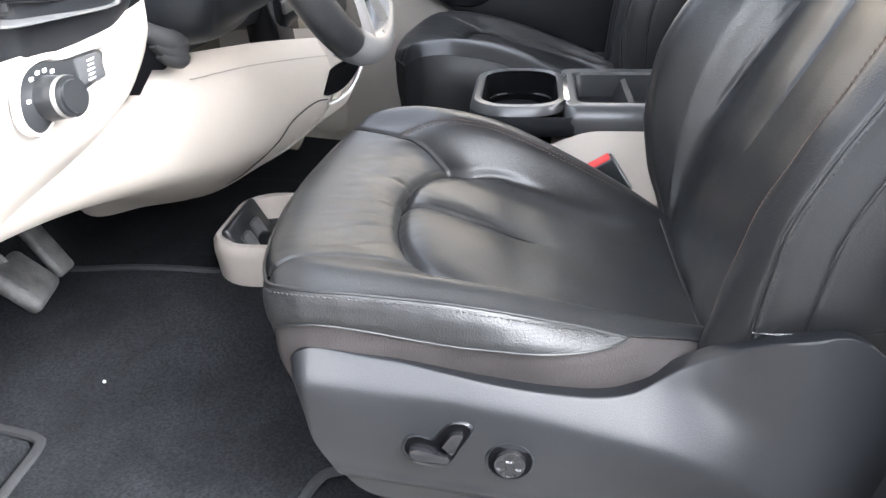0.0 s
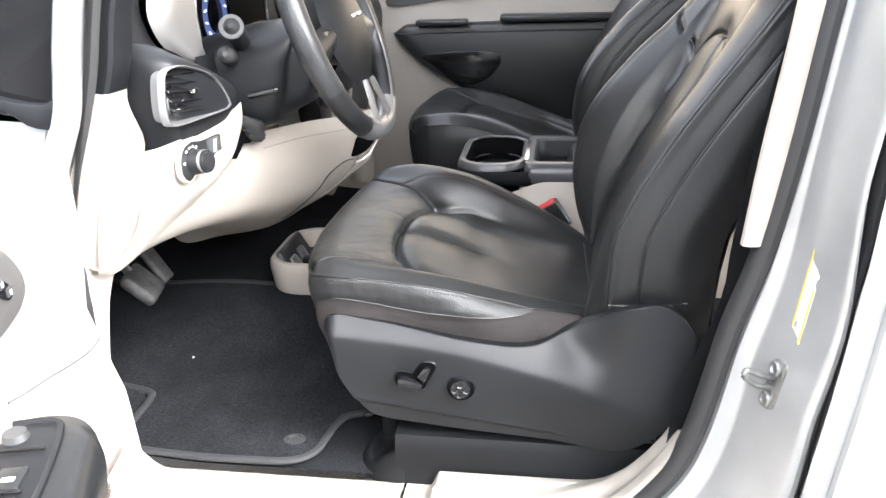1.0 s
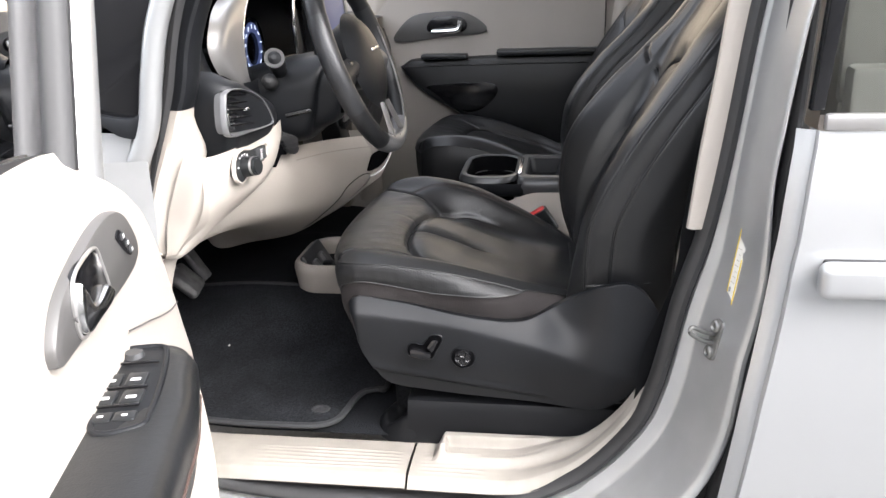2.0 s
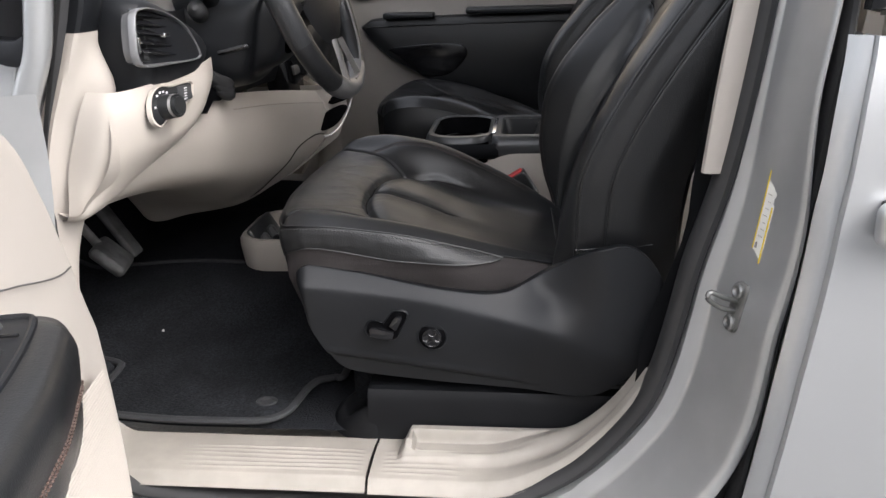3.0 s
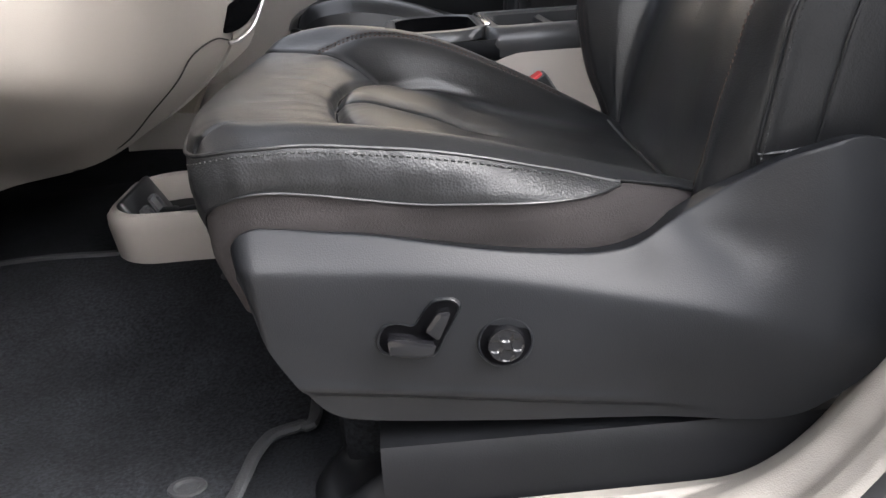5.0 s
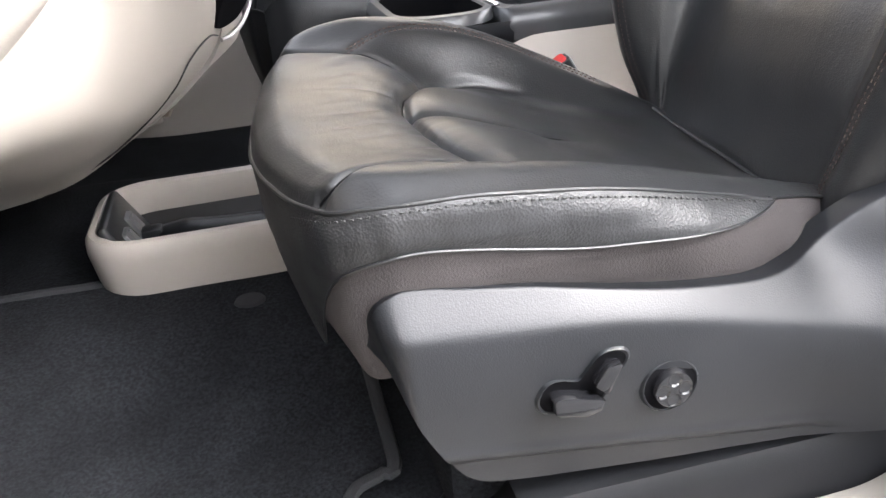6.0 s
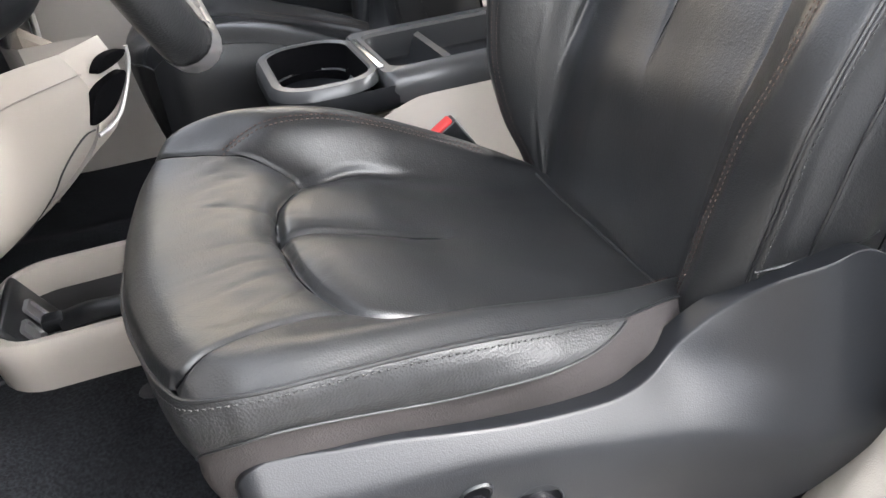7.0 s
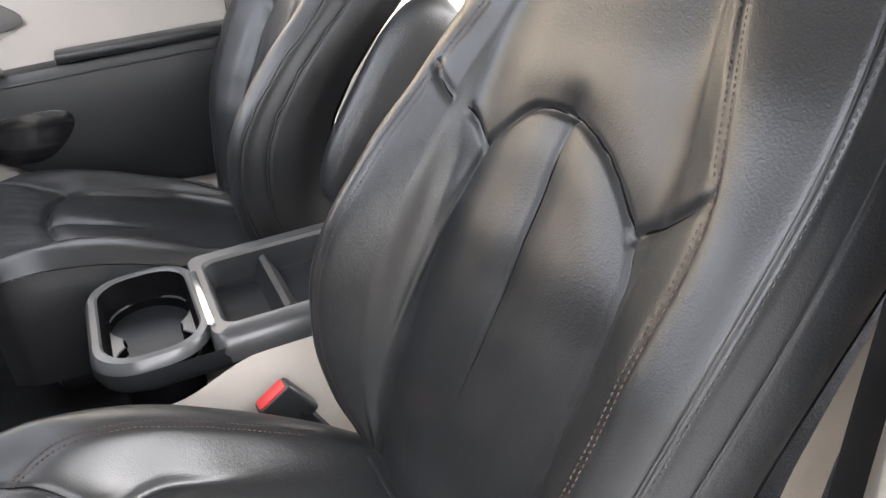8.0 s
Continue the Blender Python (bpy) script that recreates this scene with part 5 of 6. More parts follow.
part("switch_bezel", loops([[tuple(hl @ Vector((s * (x + 0.002), s * y, z))) for x, y in smooth_outline([(-0.052, -0.016), (-0.036, -0.028), (-0.010, -0.016), (0.048, 0.000), (0.058, 0.010), (0.060, 0.026), (0.010, 0.026), (-0.012, 0.030), (-0.036, 0.024), (-0.050, 0.006)], 44)] for s, z in ((1.12, -0.006), (1.09, 0.0005), (1.03, 0.001), (1.0, -0.003))], (False, False)), BEIGE, dash, "raised beige rim round the switch")
hs = part("headlamp_switch", slab(smooth_outline([(-0.052, -0.016), (-0.036, -0.028), (-0.010, -0.016), (0.048, 0.000), (0.058, 0.010), (0.060, 0.026), (0.010, 0.026), (-0.012, 0.030), (-0.036, 0.024), (-0.050, 0.006)], 44), hl, 0.012, 0.002), SATIN, dash, "black headlamp switch plate")
kb = bmesh.new()
bmesh.ops.create_cone(kb, cap_ends=True, segments=28, radius1=0.0205, radius2=0.0175, depth=0.030)
bmesh.ops.bevel(kb, geom=[e for e in kb.edges if all(v.co.z > 0 for v in e.verts)], offset=0.003, segments=2, affect="EDGES")
bmesh.ops.transform(kb, matrix=hl @ Matrix.Translation((-0.016, -0.002, 0.014)), verts=kb.verts)
kn2 = part("rotary_knob", kb, SATIN, hs, "round black knob with metal band")
bd = bmesh.new()
bmesh.ops.create_cone(bd, cap_ends=False, segments=28, radius1=0.0192, radius2=0.0188, depth=0.005)
bmesh.ops.transform(bd, matrix=hl @ Matrix.Translation((-0.016, -0.002, 0.021)), verts=bd.verts)
part("metal_band", bd, SATIN_SILVER, hs, "thin metal band")
for a in (62, 82, 102, 124, 172):
    part("mark", box(tuple(hl @ Vector((-0.017 + 0.0245 * math.cos(radians(a)), -0.002 + 0.0245 * math.sin(radians(a)), 0.0006))), (0.001, 0.0045, 0.0028), 0), PRINT, hs, "white switch marking", smooth=False)
part("dimmer_plate", slab(rounded(0.022, 0.000, 0.056, 0.024, 0.004), hl @ Matrix.Translation((0, 0, 0.0025)), 0.006, 0.001), SATIN_GREY, hs, "dark dimmer switch plate")
for i in range(5):
    part("mark", box(tuple(hl @ Vector((0.036 + 0.0012 * i, 0.003 + 0.0042 * i, 0.0032))), (0.001, 0.011 - 0.003 * (i % 2), 0.0014), 0), PRINT, hs, "white switch marking", smooth=False)
# air vent in a black housing
part("vent_housing", rows_loft([
    [(-0.52, -0.06, 1.140), (-0.455, -0.055, 1.142), (-0.415, -0.03, 1.135), (-0.405, 0.06, 1.092), (-0.420, 0.135, 1.062)],
    [(-0.50, -0.06, 1.10), (-0.402, -0.066, 1.11), (-0.372, -0.03, 1.11), (-0.362, 0.06, 1.075), (-0.385, 0.135, 1.052)],
    [(-0.50, -0.062, 1.05), (-0.394, -0.070, 1.05), (-0.368, -0.03, 1.05), (-0.352, 0.06, 1.042), (-0.375, 0.135, 1.038)],
    [(-0.50, -0.062, 1.000), (-0.402, -0.070, 1.002), (-0.378, -0.03, 1.008), (-0.362, 0.06, 1.016), (-0.385, 0.13, 1.02)]], 24, 30), PLASTIC, dash, "black vent housing")
vf = frame_at((-0.366, -0.038, 1.074), (0.10, 1, 0), (1, -0.10, 0.04))
vo = [(0.90 * a, 0.95 * b) for a, b in ((-0.092, -0.020), (-0.083, 0.030), (-0.066, 0.044), (-0.012, 0.040), (0.062, 0.012), (0.100, -0.034), (0.086, -0.043), (0.0, -0.040), (-0.072, -0.035))]
vent = part("air_vent", loops([[tuple(vf @ Vector((s * x, s * y, z))) for x, y in smooth_outline(vo, 48)] for s, z in ((1.0, -0.004), (1.0, 0.004), (0.985, 0.006), (0.955, 0.006), (0.94, 0.002), (0.88, -0.020))]), DULL_SILVER, dash, "silver rimmed air vent")
part("vent_cavity", slab([(0.80 * x, 0.80 * y) for x, y in smooth_outline(vo, 40)], vf @ Matrix.Translation((0, 0, -0.012)), 0.004, 0), RUBBER, vent, "black vent cavity")
for i in range(5):
    part("vane", slab(rounded(-0.062 + 0.002 * i, -0.0015, 0.050 - 0.012 * abs(i - 3), 0.0015, 0.0014, 3), vf @ pose(0, 0.026 - 0.0125 * i, -0.001, 40, 0, -8), 0.011, 0.0006), GLOSSY, vent, "black vent vane")
for i in range(3):
    part("fin", slab(rounded(-0.0014, -0.026, 0.0014, 0.026 - 0.005 * i, 0.001, 3), vf @ pose(-0.036 + 0.030 * i, 0.0, -0.007, 0, 20, 0), 0.008, 0.0005), SATIN, vent, "upright fin")
part("vent_tab", box(tuple(vf @ Vector((-0.002, 0.003, 0.004))), (0.008, 0.016, 0.006), 0.002), CHROME, vent, "bright vent slider")
part("vent_wheel", box(tuple(vf @ Vector((-0.072, -0.004, 0.002))), (0.008, 0.005, 0.022), 0.002), CHROME, vent, "bright vent thumb wheel")

# cluster hood and gauges
HOOD = [(-0.468, 0.19, 1.268), (-0.460, 0.10, 1.238), (-0.452, 0.05, 1.208), (-0.450, 0.029, 1.169), (-0.445, 0.05, 1.125), (-0.436, 0.105, 1.088), (-0.430, 0.160, 1.074)]
RIM = [(-0.436, 0.225, 1.262), (-0.431, 0.180, 1.230), (-0.429, 0.152, 1.197), (-0.428, 0.143, 1.165), (-0.428, 0.147, 1.125), (-0.428, 0.155, 1.10), (-0.428, 0.166, 1.079)]
part("cluster_hood", rows_loft([HOOD, [tuple(Vector(a) * 0.6 + Vector(b) * 0.4 + Vector((0.012, -0.012, 0.0))) for a, b in zip(HOOD, RIM)], [tuple(Vector(b) + Vector((0.002, -0.008, 0))) for b in RIM], RIM], 20, 40), SATIN_SILVER, dash, "satin silver flared gauge surround")
part("hood_surround", rows_loft([
    [(-0.50, 0.19, 1.315), (-0.50, 0.04, 1.275), (-0.52, -0.045, 1.225), (-0.50, -0.045, 1.175), (-0.475, -0.045, 1.130), (-0.418, 0.0, 1.128), (-0.412, 0.10, 1.078), (-0.416, 0.15, 1.055)],
    [(-0.478, 0.19, 1.29), (-0.478, 0.07, 1.255), (-0.48, 0.0, 1.218), (-0.466, -0.015, 1.172), (-0.446, -0.01, 1.13), (-0.428, 0.03, 1.112), (-0.420, 0.105, 1.082), (-0.421, 0.155, 1.064)],
    [(-0.474, 0.19, 1.268), (-0.470, 0.08, 1.238), (-0.462, 0.04, 1.208), (-0.460, 0.029, 1.169), (-0.455, 0.05, 1.125), (-0.446, 0.095, 1.092), (-0.440, 0.13, 1.080), (-0.438, 0.165, 1.072)]], 16, 44), PLASTIC, dash, "black pad round the gauges")
part("cluster_rim", tube(RIM, 0.0028, 40, 8), CHROME, dash, "bright gauge rim")
part("cluster_rim", tube([(-0.430, 0.475, 1.25), (-0.430, 0.462, 1.20), (-0.430, 0.462, 1.15), (-0.432, 0.470, 1.10)], 0.004, 24, 8), CHROME, dash, "bright gauge rim")
part("cluster_tunnel", rows_loft([RIM, [(-0.535, y + 0.01, z) for x, y, z in RIM]], 8, 30), GLOSSY, dash, "black inner side of the gauge hood")
part("cluster_cheek", rows_loft([[(-0.43, 0.47, 1.26), (-0.43, 0.465, 1.17), (-0.43, 0.47, 1.07)], [(-0.45, 0.52, 1.27), (-0.44, 0.53, 1.17), (-0.43, 0.54, 1.06)], [(-0.50, 0.60, 1.27), (-0.48, 0.60, 1.17), (-0.45, 0.60, 1.06)]], 12, 12), PLASTIC, dash, "black pad beside the gauges")
part("hood_brow", rows_loft([[(-0.50, 0.12, 1.30), (-0.50, 0.30, 1.325), (-0.49, 0.50, 1.295)], [(-0.46, 0.16, 1.29), (-0.455, 0.32, 1.322), (-0.455, 0.49, 1.285)], [(-0.434, 0.215, 1.266), (-0.428, 0.34, 1.300), (-0.430, 0.475, 1.262)], [(-0.45, 0.215, 1.262), (-0.45, 0.34, 1.292), (-0.45, 0.475, 1.256)], [(-0.56, 0.215, 1.262), (-0.56, 0.34, 1.285), (-0.56, 0.475, 1.256)]], 16, 24), PLASTIC, dash, "black brow over the gauges")
part("gauge_back", box((-0.57, 0.57, 1.16), (0.02, 0.98, 0.26), 0.01), PLASTIC, dash, "black gauge panel")
gauge = part("gauge", loops([[(-0.532 + dx, 0.445 + r * math.cos(a * 0.19635), 1.128 + r * math.sin(a * 0.19635)) for a in range(32)] for r, dx in ((0.07, 0.0), (0.07, 0.008), (0.063, 0.008), (0.061, 0.002))]), GLOSSY, dash, "round black gauge")
part("gauge_glow", loops([[(-0.526, 0.445 + r * math.cos(a * 0.19635), 1.128 + r * math.sin(a * 0.19635)) for a in range(32)] for r in (0.058, 0.036)], (False, False)), BLUE_GLOW, gauge, "blue lit gauge ring", smooth=False)
for a in range(-40, 221, 26):
    part("gauge_mark", box((-0.524, 0.445 + 0.049 * math.cos(radians(a)), 1.128 + 0.049 * math.sin(radians(a))), (0.001, 0.003, 0.010), 0, (90 - a, 0, 0)), WHITE_GLOW, gauge, "white gauge mark", smooth=False)
part("upper_pad", rows_loft([
    [(-0.52, -0.045, 1.225), (-0.50, 0.04, 1.275), (-0.5, 0.19, 1.315), (-0.48, 0.5, 1.29), (-0.42, 0.75, 1.20), (-0.42, 1.1, 1.14), (-0.46, 1.55, 1.12)],
    [(-0.60, -0.12, 1.21), (-0.60, 0.04, 1.26), (-0.62, 0.2, 1.30), (-0.60, 0.5, 1.32), (-0.6, 0.75, 1.22), (-0.6, 1.1, 1.16), (-0.62, 1.55, 1.14)],
    [(-1.0, -0.13, 1.12), (-1.0, 0.0, 1.14), (-1.0, 0.2, 1.17), (-1.0, 0.5, 1.17), (-1.0, 0.75, 1.16), (-1.0, 1.1, 1.15), (-1.0, 1.55, 1.12)]], 16, 50), PLASTIC, dash, "black dashboard top")
part("fascia", rows_loft([
    [(-0.50, 0.10, 1.04), (-0.47, 0.30, 1.05), (-0.44, 0.55, 1.06), (-0.40, 0.75, 1.10), (-0.42, 1.1, 1.10), (-0.46, 1.55, 1.08)],
    [(-0.45, 0.10, 0.97), (-0.43, 0.30, 0.97), (-0.40, 0.55, 0.98), (-0.35, 0.75, 1.00), (-0.38, 1.1, 1.0), (-0.44, 1.55, 1.0)],
    [(-0.46, 0.10, 0.93), (-0.45, 0.30, 0.92), (-0.42, 0.55, 0.92), (-0.36, 0.75, 0.92), (-0.42, 1.1, 0.88), (-0.48, 1.55, 0.88)]], 12, 40), PLASTIC, dash, "black dashboard fascia")
part("glovebox", rows_loft([
    [(-0.40, 0.92, 0.92), (-0.44, 1.2, 0.90), (-0.48, 1.55, 0.90)],
    [(-0.42, 0.92, 0.75), (-0.45, 1.2, 0.74), (-0.5, 1.55, 0.74)],
    [(-0.65, 0.92, 0.62), (-0.68, 1.2, 0.62), (-0.7, 1.55, 0.62)]], 14, 20), PLASTIC, dash, "black glovebox side of the dashboard")
cs = part("centre_console_panel", slab([(0.585, 0.88), (0.64, 0.86), (0.78, 0.87), (0.845, 0.93), (0.84, 1.02), (0.80, 1.25), (0.62, 1.27), (0.585, 1.10)], frame_at((-0.285, 0, 0), (0, 1, 0), (1, 0, 0.10)) @ Matrix.Translation((0, 0, -0.0)), 0.05, 0.012), GLOSSY, dash, "black centre stack with screen")
part("stack_rim", tube([tuple(frame_at((-0.285, 0, 0), (0, 1, 0), (1, 0, 0.10)) @ Vector((x, y, 0.002))) for x, y in [(0.585, 0.88), (0.64, 0.86), (0.78, 0.87), (0.845, 0.93), (0.84, 1.02), (0.80, 1.25)]], 0.005, 40, 8), SATIN_SILVER, cs, "bright rim of the centre stack")
sc = frame_at((-0.285, 0, 0), (0, 1, 0), (1, 0, 0.10))
part("screen", slab(rounded(0.615, 1.12, 0.79, 1.24, 0.008), sc @ Matrix.Translation((0, 0, 0.004)), 0.004, 0.001), BLUE_GLOW, cs, "dim blue touch screen")
for i in range(3):
    part("stack_button", slab(rounded(0.62 + 0.06 * i, 0.93, 0.665 + 0.06 * i, 0.95, 0.005), sc @ Matrix.Translation((0, 0, 0.005)), 0.006, 0.002), GREY_DOOR, cs, "grey push button")

# steering column and wheel
col = thing("steering_column", "black steering column shroud with stalks", "steering column", at=(-0.4, 0.26, 1.0))
RINGS = [(-0.252, 1.078, 0.070, 0.062), (-0.262, 1.074, 0.083, 0.074), (-0.290, 1.066, 0.088, 0.080), (-0.300, 1.062, 0.092, 0.084), (-0.306, 1.058, 0.104, 0.090), (-0.330, 1.052, 0.112, 0.090), (-0.42, 1.038, 0.118, 0.090), (-0.50, 1.02, 0.120, 0.090)]


def shroud(u, v):
    q = refine(RINGS, 0, 4)
    x, zc, hw, hh = q[round(u * (len(q) - 1))]
    a = 2 * math.pi * v
    c, d = math.cos(a), math.sin(a)
    return (x + 0.34 * hh * d, 0.262 + hw * math.copysign(abs(c) ** 0.72, c), zc + hh * math.copysign(abs(d) ** 0.72, d))


part("shroud", sheet(shroud, 28, 56, close_v=True), PLASTIC, col, "black moulded column shroud")
part("shroud_slot", box((-0.335, 0.149, 1.035), (0.055, 0.010, 0.009), 0.004, (0, -12, 0)), GLOSSY, col, "dark tilt slot")
part("tilt_lever", box((-0.338, 0.145, 1.036), (0.045, 0.010, 0.004), 0.0018, (0, -12, 0)), SATIN_GREY, col, "dark tilt lever")
st = part("indicator_stalk", tube([(-0.375, 0.19, 1.100), (-0.366, 0.15, 1.120), (-0.360, 0.125, 1.132)], 0.012, 16, 12, taper=lambda t: 1.3 - 0.4 * t), PLASTIC, col, "black indicator stalk")
part("stalk_end", tube([(-0.362, 0.130, 1.129), (-0.357, 0.108, 1.139), (-0.352, 0.088, 1.148)], 0.0175, 10, 18, taper=lambda t: 0.95 * math.sqrt(max(0.06, 1 - max(0.0, (t - 0.7) / 0.3) ** 2))), PLASTIC, st, "black stalk end")
for i in range(2):
    part("stalk_ring", tube([(-0.3545 + 0.0012 * i, 0.098 - 0.004 * i, 1.1435 + 0.0018 * i), (-0.354 + 0.0012 * i, 0.0965 - 0.004 * i, 1.1442 + 0.0018 * i)], 0.0186, 2, 18), RUBBER, st, "ribbed switch ring")
part("wiper_knob", tube([(-0.385, 0.150, 1.092), (-0.376, 0.118, 1.100), (-0.372, 0.102, 1.104)], 0.015, 12, 16, taper=lambda t: math.sqrt(max(0.06, 1 - max(0.0, (t - 0.6) / 0.4) ** 2))), RUBBER, col, "dark round boss")
part("column_mask", rows_loft([[(-0.42, 0.10, 1.10), (-0.415, 0.16, 1.10), (-0.41, 0.26, 1.12), (-0.415, 0.40, 1.12), (-0.42, 0.50, 1.10)], [(-0.40, 0.10, 1.03), (-0.395, 0.16, 1.03), (-0.39, 0.26, 1.03), (-0.395, 0.40, 1.03), (-0.41, 0.50, 1.04)], [(-0.40, 0.105, 0.975), (-0.40, 0.16, 0.96), (-0.39, 0.26, 0.955), (-0.395, 0.40, 0.955), (-0.41, 0.50, 0.97)]], 8, 20), PLASTIC, col, "black panel round the column")
# no recess is cut: a black plate stands for its shade
part("column_gap_plate", slab([(0.045, 0.956), (0.105, 0.970), (0.121, 0.996), (0.250, 0.985), (0.216, 0.957), (0.156, 0.951), (0.129, 0.957), (0.094, 0.941)], frame_at((-0.3705, 0, 0), (0, 1, 0), (1, 0, 0)), 0.012, 0.001), GAP_BLACK, col, "black plate for the shaded gap below the column")
for i in range(3):
    part("boot_fold", tube([(-0.368, 0.120 + 0.012 * i, 0.998 - 0.012 * i), (-0.362, 0.160 + 0.008 * i, 0.979 - 0.010 * i), (-0.368, 0.212 - 0.012 * i, 0.978 - 0.009 * i)], 0.011, 20, 10, taper=lambda t: 0.75 + 0.4 * math.sin(3.1 * t)), RUBBER, col, "black rubber boot fold")

wheel = thing("steering_wheel", "black leather steering wheel with bright lower spoke", "steering wheel", at=(-0.237, 0.262, 1.13))
WR = 0.187
wm = pose(-0.237, 0.262, 1.13, 0, 90 - 20, 0)


def wp(r, a, h=0.0):
    """A point of the wheel's plane; a: degrees from its top."""
    return wm @ Vector((-r * math.cos(radians(a)), r * math.sin(radians(a)), h))


def rim(a0, a1, r=0.0165, k=14, n=60):
    return sheet(lambda u, v: wp(WR + r * math.cos(2 * math.pi * v), a0 + (a1 - a0) * u, 1.15 * r * math.sin(2 * math.pi * v)), n, k, close_v=True)


part("rim", rim(0, 360), LEATHER, wheel, "black leather rim")
part("grip_insert", rim(62, 118, 0.0172), PERFORATED, wheel, "perforated grip")
part("grip_insert", rim(242, 298, 0.0172), PERFORATED, wheel, "perforated grip")
hub = part("airbag_cover", sheet(lambda u, v: wp(0.093 * u * (1 - 0.10 * math.cos(2 * math.radians(360 * v))) * (1 + 0.34 * (0.5 - 0.5 * math.cos(math.radians(360 * v))) ** 3), 360 * v, 0.036 - 0.030 * u ** 3), 14, 40), PLASTIC, wheel, "black airbag cover")
part("hub_body", sheet(lambda u, v: wp((0.086 - 0.03 * u) * (1 - 0.14 * math.cos(2 * math.radians(360 * v))), 360 * v, 0.005 - 0.075 * u), 8, 32), PLASTIC, wheel, "black hub body")
part("badge", weld(*[box(tuple(wp(0.016, a, 0.0365)), (0.004, 0.026, 0.006), 0.001, (0, -20, 0)) for a in (90, 270)]), CHROME, hub, "small bright winged badge")
for a, mat_s, text in ((100, DULL_SILVER, "satin silver spoke"), (260, PLASTIC, "black spoke")):
    part("spoke", sheet(lambda u, v, a=a: wp(0.07 + 0.115 * u, a + (14 - 6 * u) * (2 * v - 1), 0.012 * math.sin(math.pi * v) + 0.008 * (1 - u)), 8, 8), mat_s, wheel, text)
    part("spoke_button", slab(rounded(-0.016, -0.016, 0.016, 0.016, 0.005), Matrix.Translation(wp(0.112, a, 0.014)) @ wm.to_3x3().to_4x4(), 0.01, 0.003), GLOSSY, wheel, "black spoke switch")
for a0, a1 in ((161, 169), (191, 199)):
    part("lower_spoke", sheet(lambda u, v, a0=a0, a1=a1: wp(0.105 + 0.080 * u, a0 + (a1 - a0) * v + (180 - (a0 + a1) / 2) * 0.25 * (1 - u), 0.010 + 0.008 * math.sin(math.pi * v)), 10, 10), GREY_DOOR, wheel, "grey satin lower spoke")
part("spoke_trim", tube([tuple(wp(0.178, 90 + 6 * i, 0.016)) for i in range(-2, 16)], 0.0022, 40, 8), DULL_SILVER, wheel, "bright line along the grip")
part("rim_trim", rim(150, 210, 0.0174), DULL_SILVER, wheel, "smooth silver lower rim cover")

# ---- pedals ----
brake = thing("brake_pedal", "worn grey rubber brake pedal on a steel arm", "pedal", at=(-0.70, 0.31, 0.6))
part("pad", box((-0.700, 0.315, 0.612), (0.026, 0.090, 0.080), 0.014, (0, -45, 12), 3), RUBBER_PAD, brake, "worn rubber pad")
part("arm", tube([(-0.712, 0.315, 0.62), (-0.755, 0.305, 0.69), (-0.82, 0.29, 0.80)], 0.010, 16, 8, flat=0.7), STEEL, brake, "bright steel pedal arm")
gas = thing("accelerator_pedal", "dark grey hanging accelerator pedal", "pedal", at=(-0.72, 0.40, 0.6))
part("pad", box((-0.728, 0.400, 0.648), (0.016, 0.042, 0.150), 0.007, (0, -32, 0), 3), RUBBER_PAD, gas, "long grey rubber pad")

# ---- open driver door ----
HX, HY, DX, DY = -0.43, -0.22, 0.25, -0.968
dm = frame_at((HX, HY, 0), (DX, DY, 0), (-DY, DX, 0))
# in this frame x runs back along the door, z faces the cabin and y is down
door = thing("driver_door", "open silver driver door with beige inner trim", "car door", at=(HX, HY, 0.4))


def dp(a, z, off=0.0):
    """A point of the open door: a along it from the hinge end, z up, off towards the cabin."""
    return Vector((HX, HY, z)) + Vector((DX, DY, 0)) * a + Vector((-DY, DX, 0)) * off


top_edge = spline([(0.0, 0, 0.70), (0.045, 0, 0.80), (0.085, 0, 0.905), (0.120, 0, 0.985), (0.165, 0, 1.05), (0.24, 0, 1.095), (0.36, 0, 1.12), (0.60, 0, 1.125), (0.95, 0, 1.13)])
low_edge = spline([(-0.01, 0, 0.42), (0.0, 0, 0.38), (0.05, 0, 0.34), (0.15, 0, 0.32), (0.3, 0, 0.315), (0.45, 0, 0.315), (0.6, 0, 0.315), (0.8, 0, 0.32), (1.0, 0, 0.33)])


def door_skin(u, v):
    a, b = low_edge(u), top_edge(u)
    p = a.lerp(b, v)
    off = 0.005 * math.sin(math.pi * v) - 0.055 * step01(0.90, 1.0, v) ** 2 - 0.05 * step01(0.06, 0.0, u) ** 2
    return dp(p.x, p.z, off)


part("inner_panel", sheet(door_skin, 60, 60), BEIGE_SKIN, door, "beige soft inner door panel")
part("outer_panel", sheet(lambda u, v: dp(-0.06 + 1.1 * u, 0.30 + 0.80 * v, -0.16 - 0.03 * math.sin(math.pi * v)), 20, 20), SILVER, door, "silver outer door skin")
part("hinge_face", sheet(lambda u, v: dp(-0.05 + 0.03 * math.sin(math.pi * v) * 0 + 0.055 * u * step01(0.9, 0.6, v), 0.33 + 0.69 * v, -0.16 + 0.12 * u), 8, 20), JAMB, door, "silver grey hinge face of the door")
part("front_frame", sheet(lambda u, v: dp(0.243 - 0.138 * u + 0.036 * math.cos(2 * math.pi * v), 1.06 + 0.34 * u, -0.05 + 0.026 * math.sin(2 * math.pi * v)), 10, 16, close_v=True), SILVER, door, "silver window frame upright")
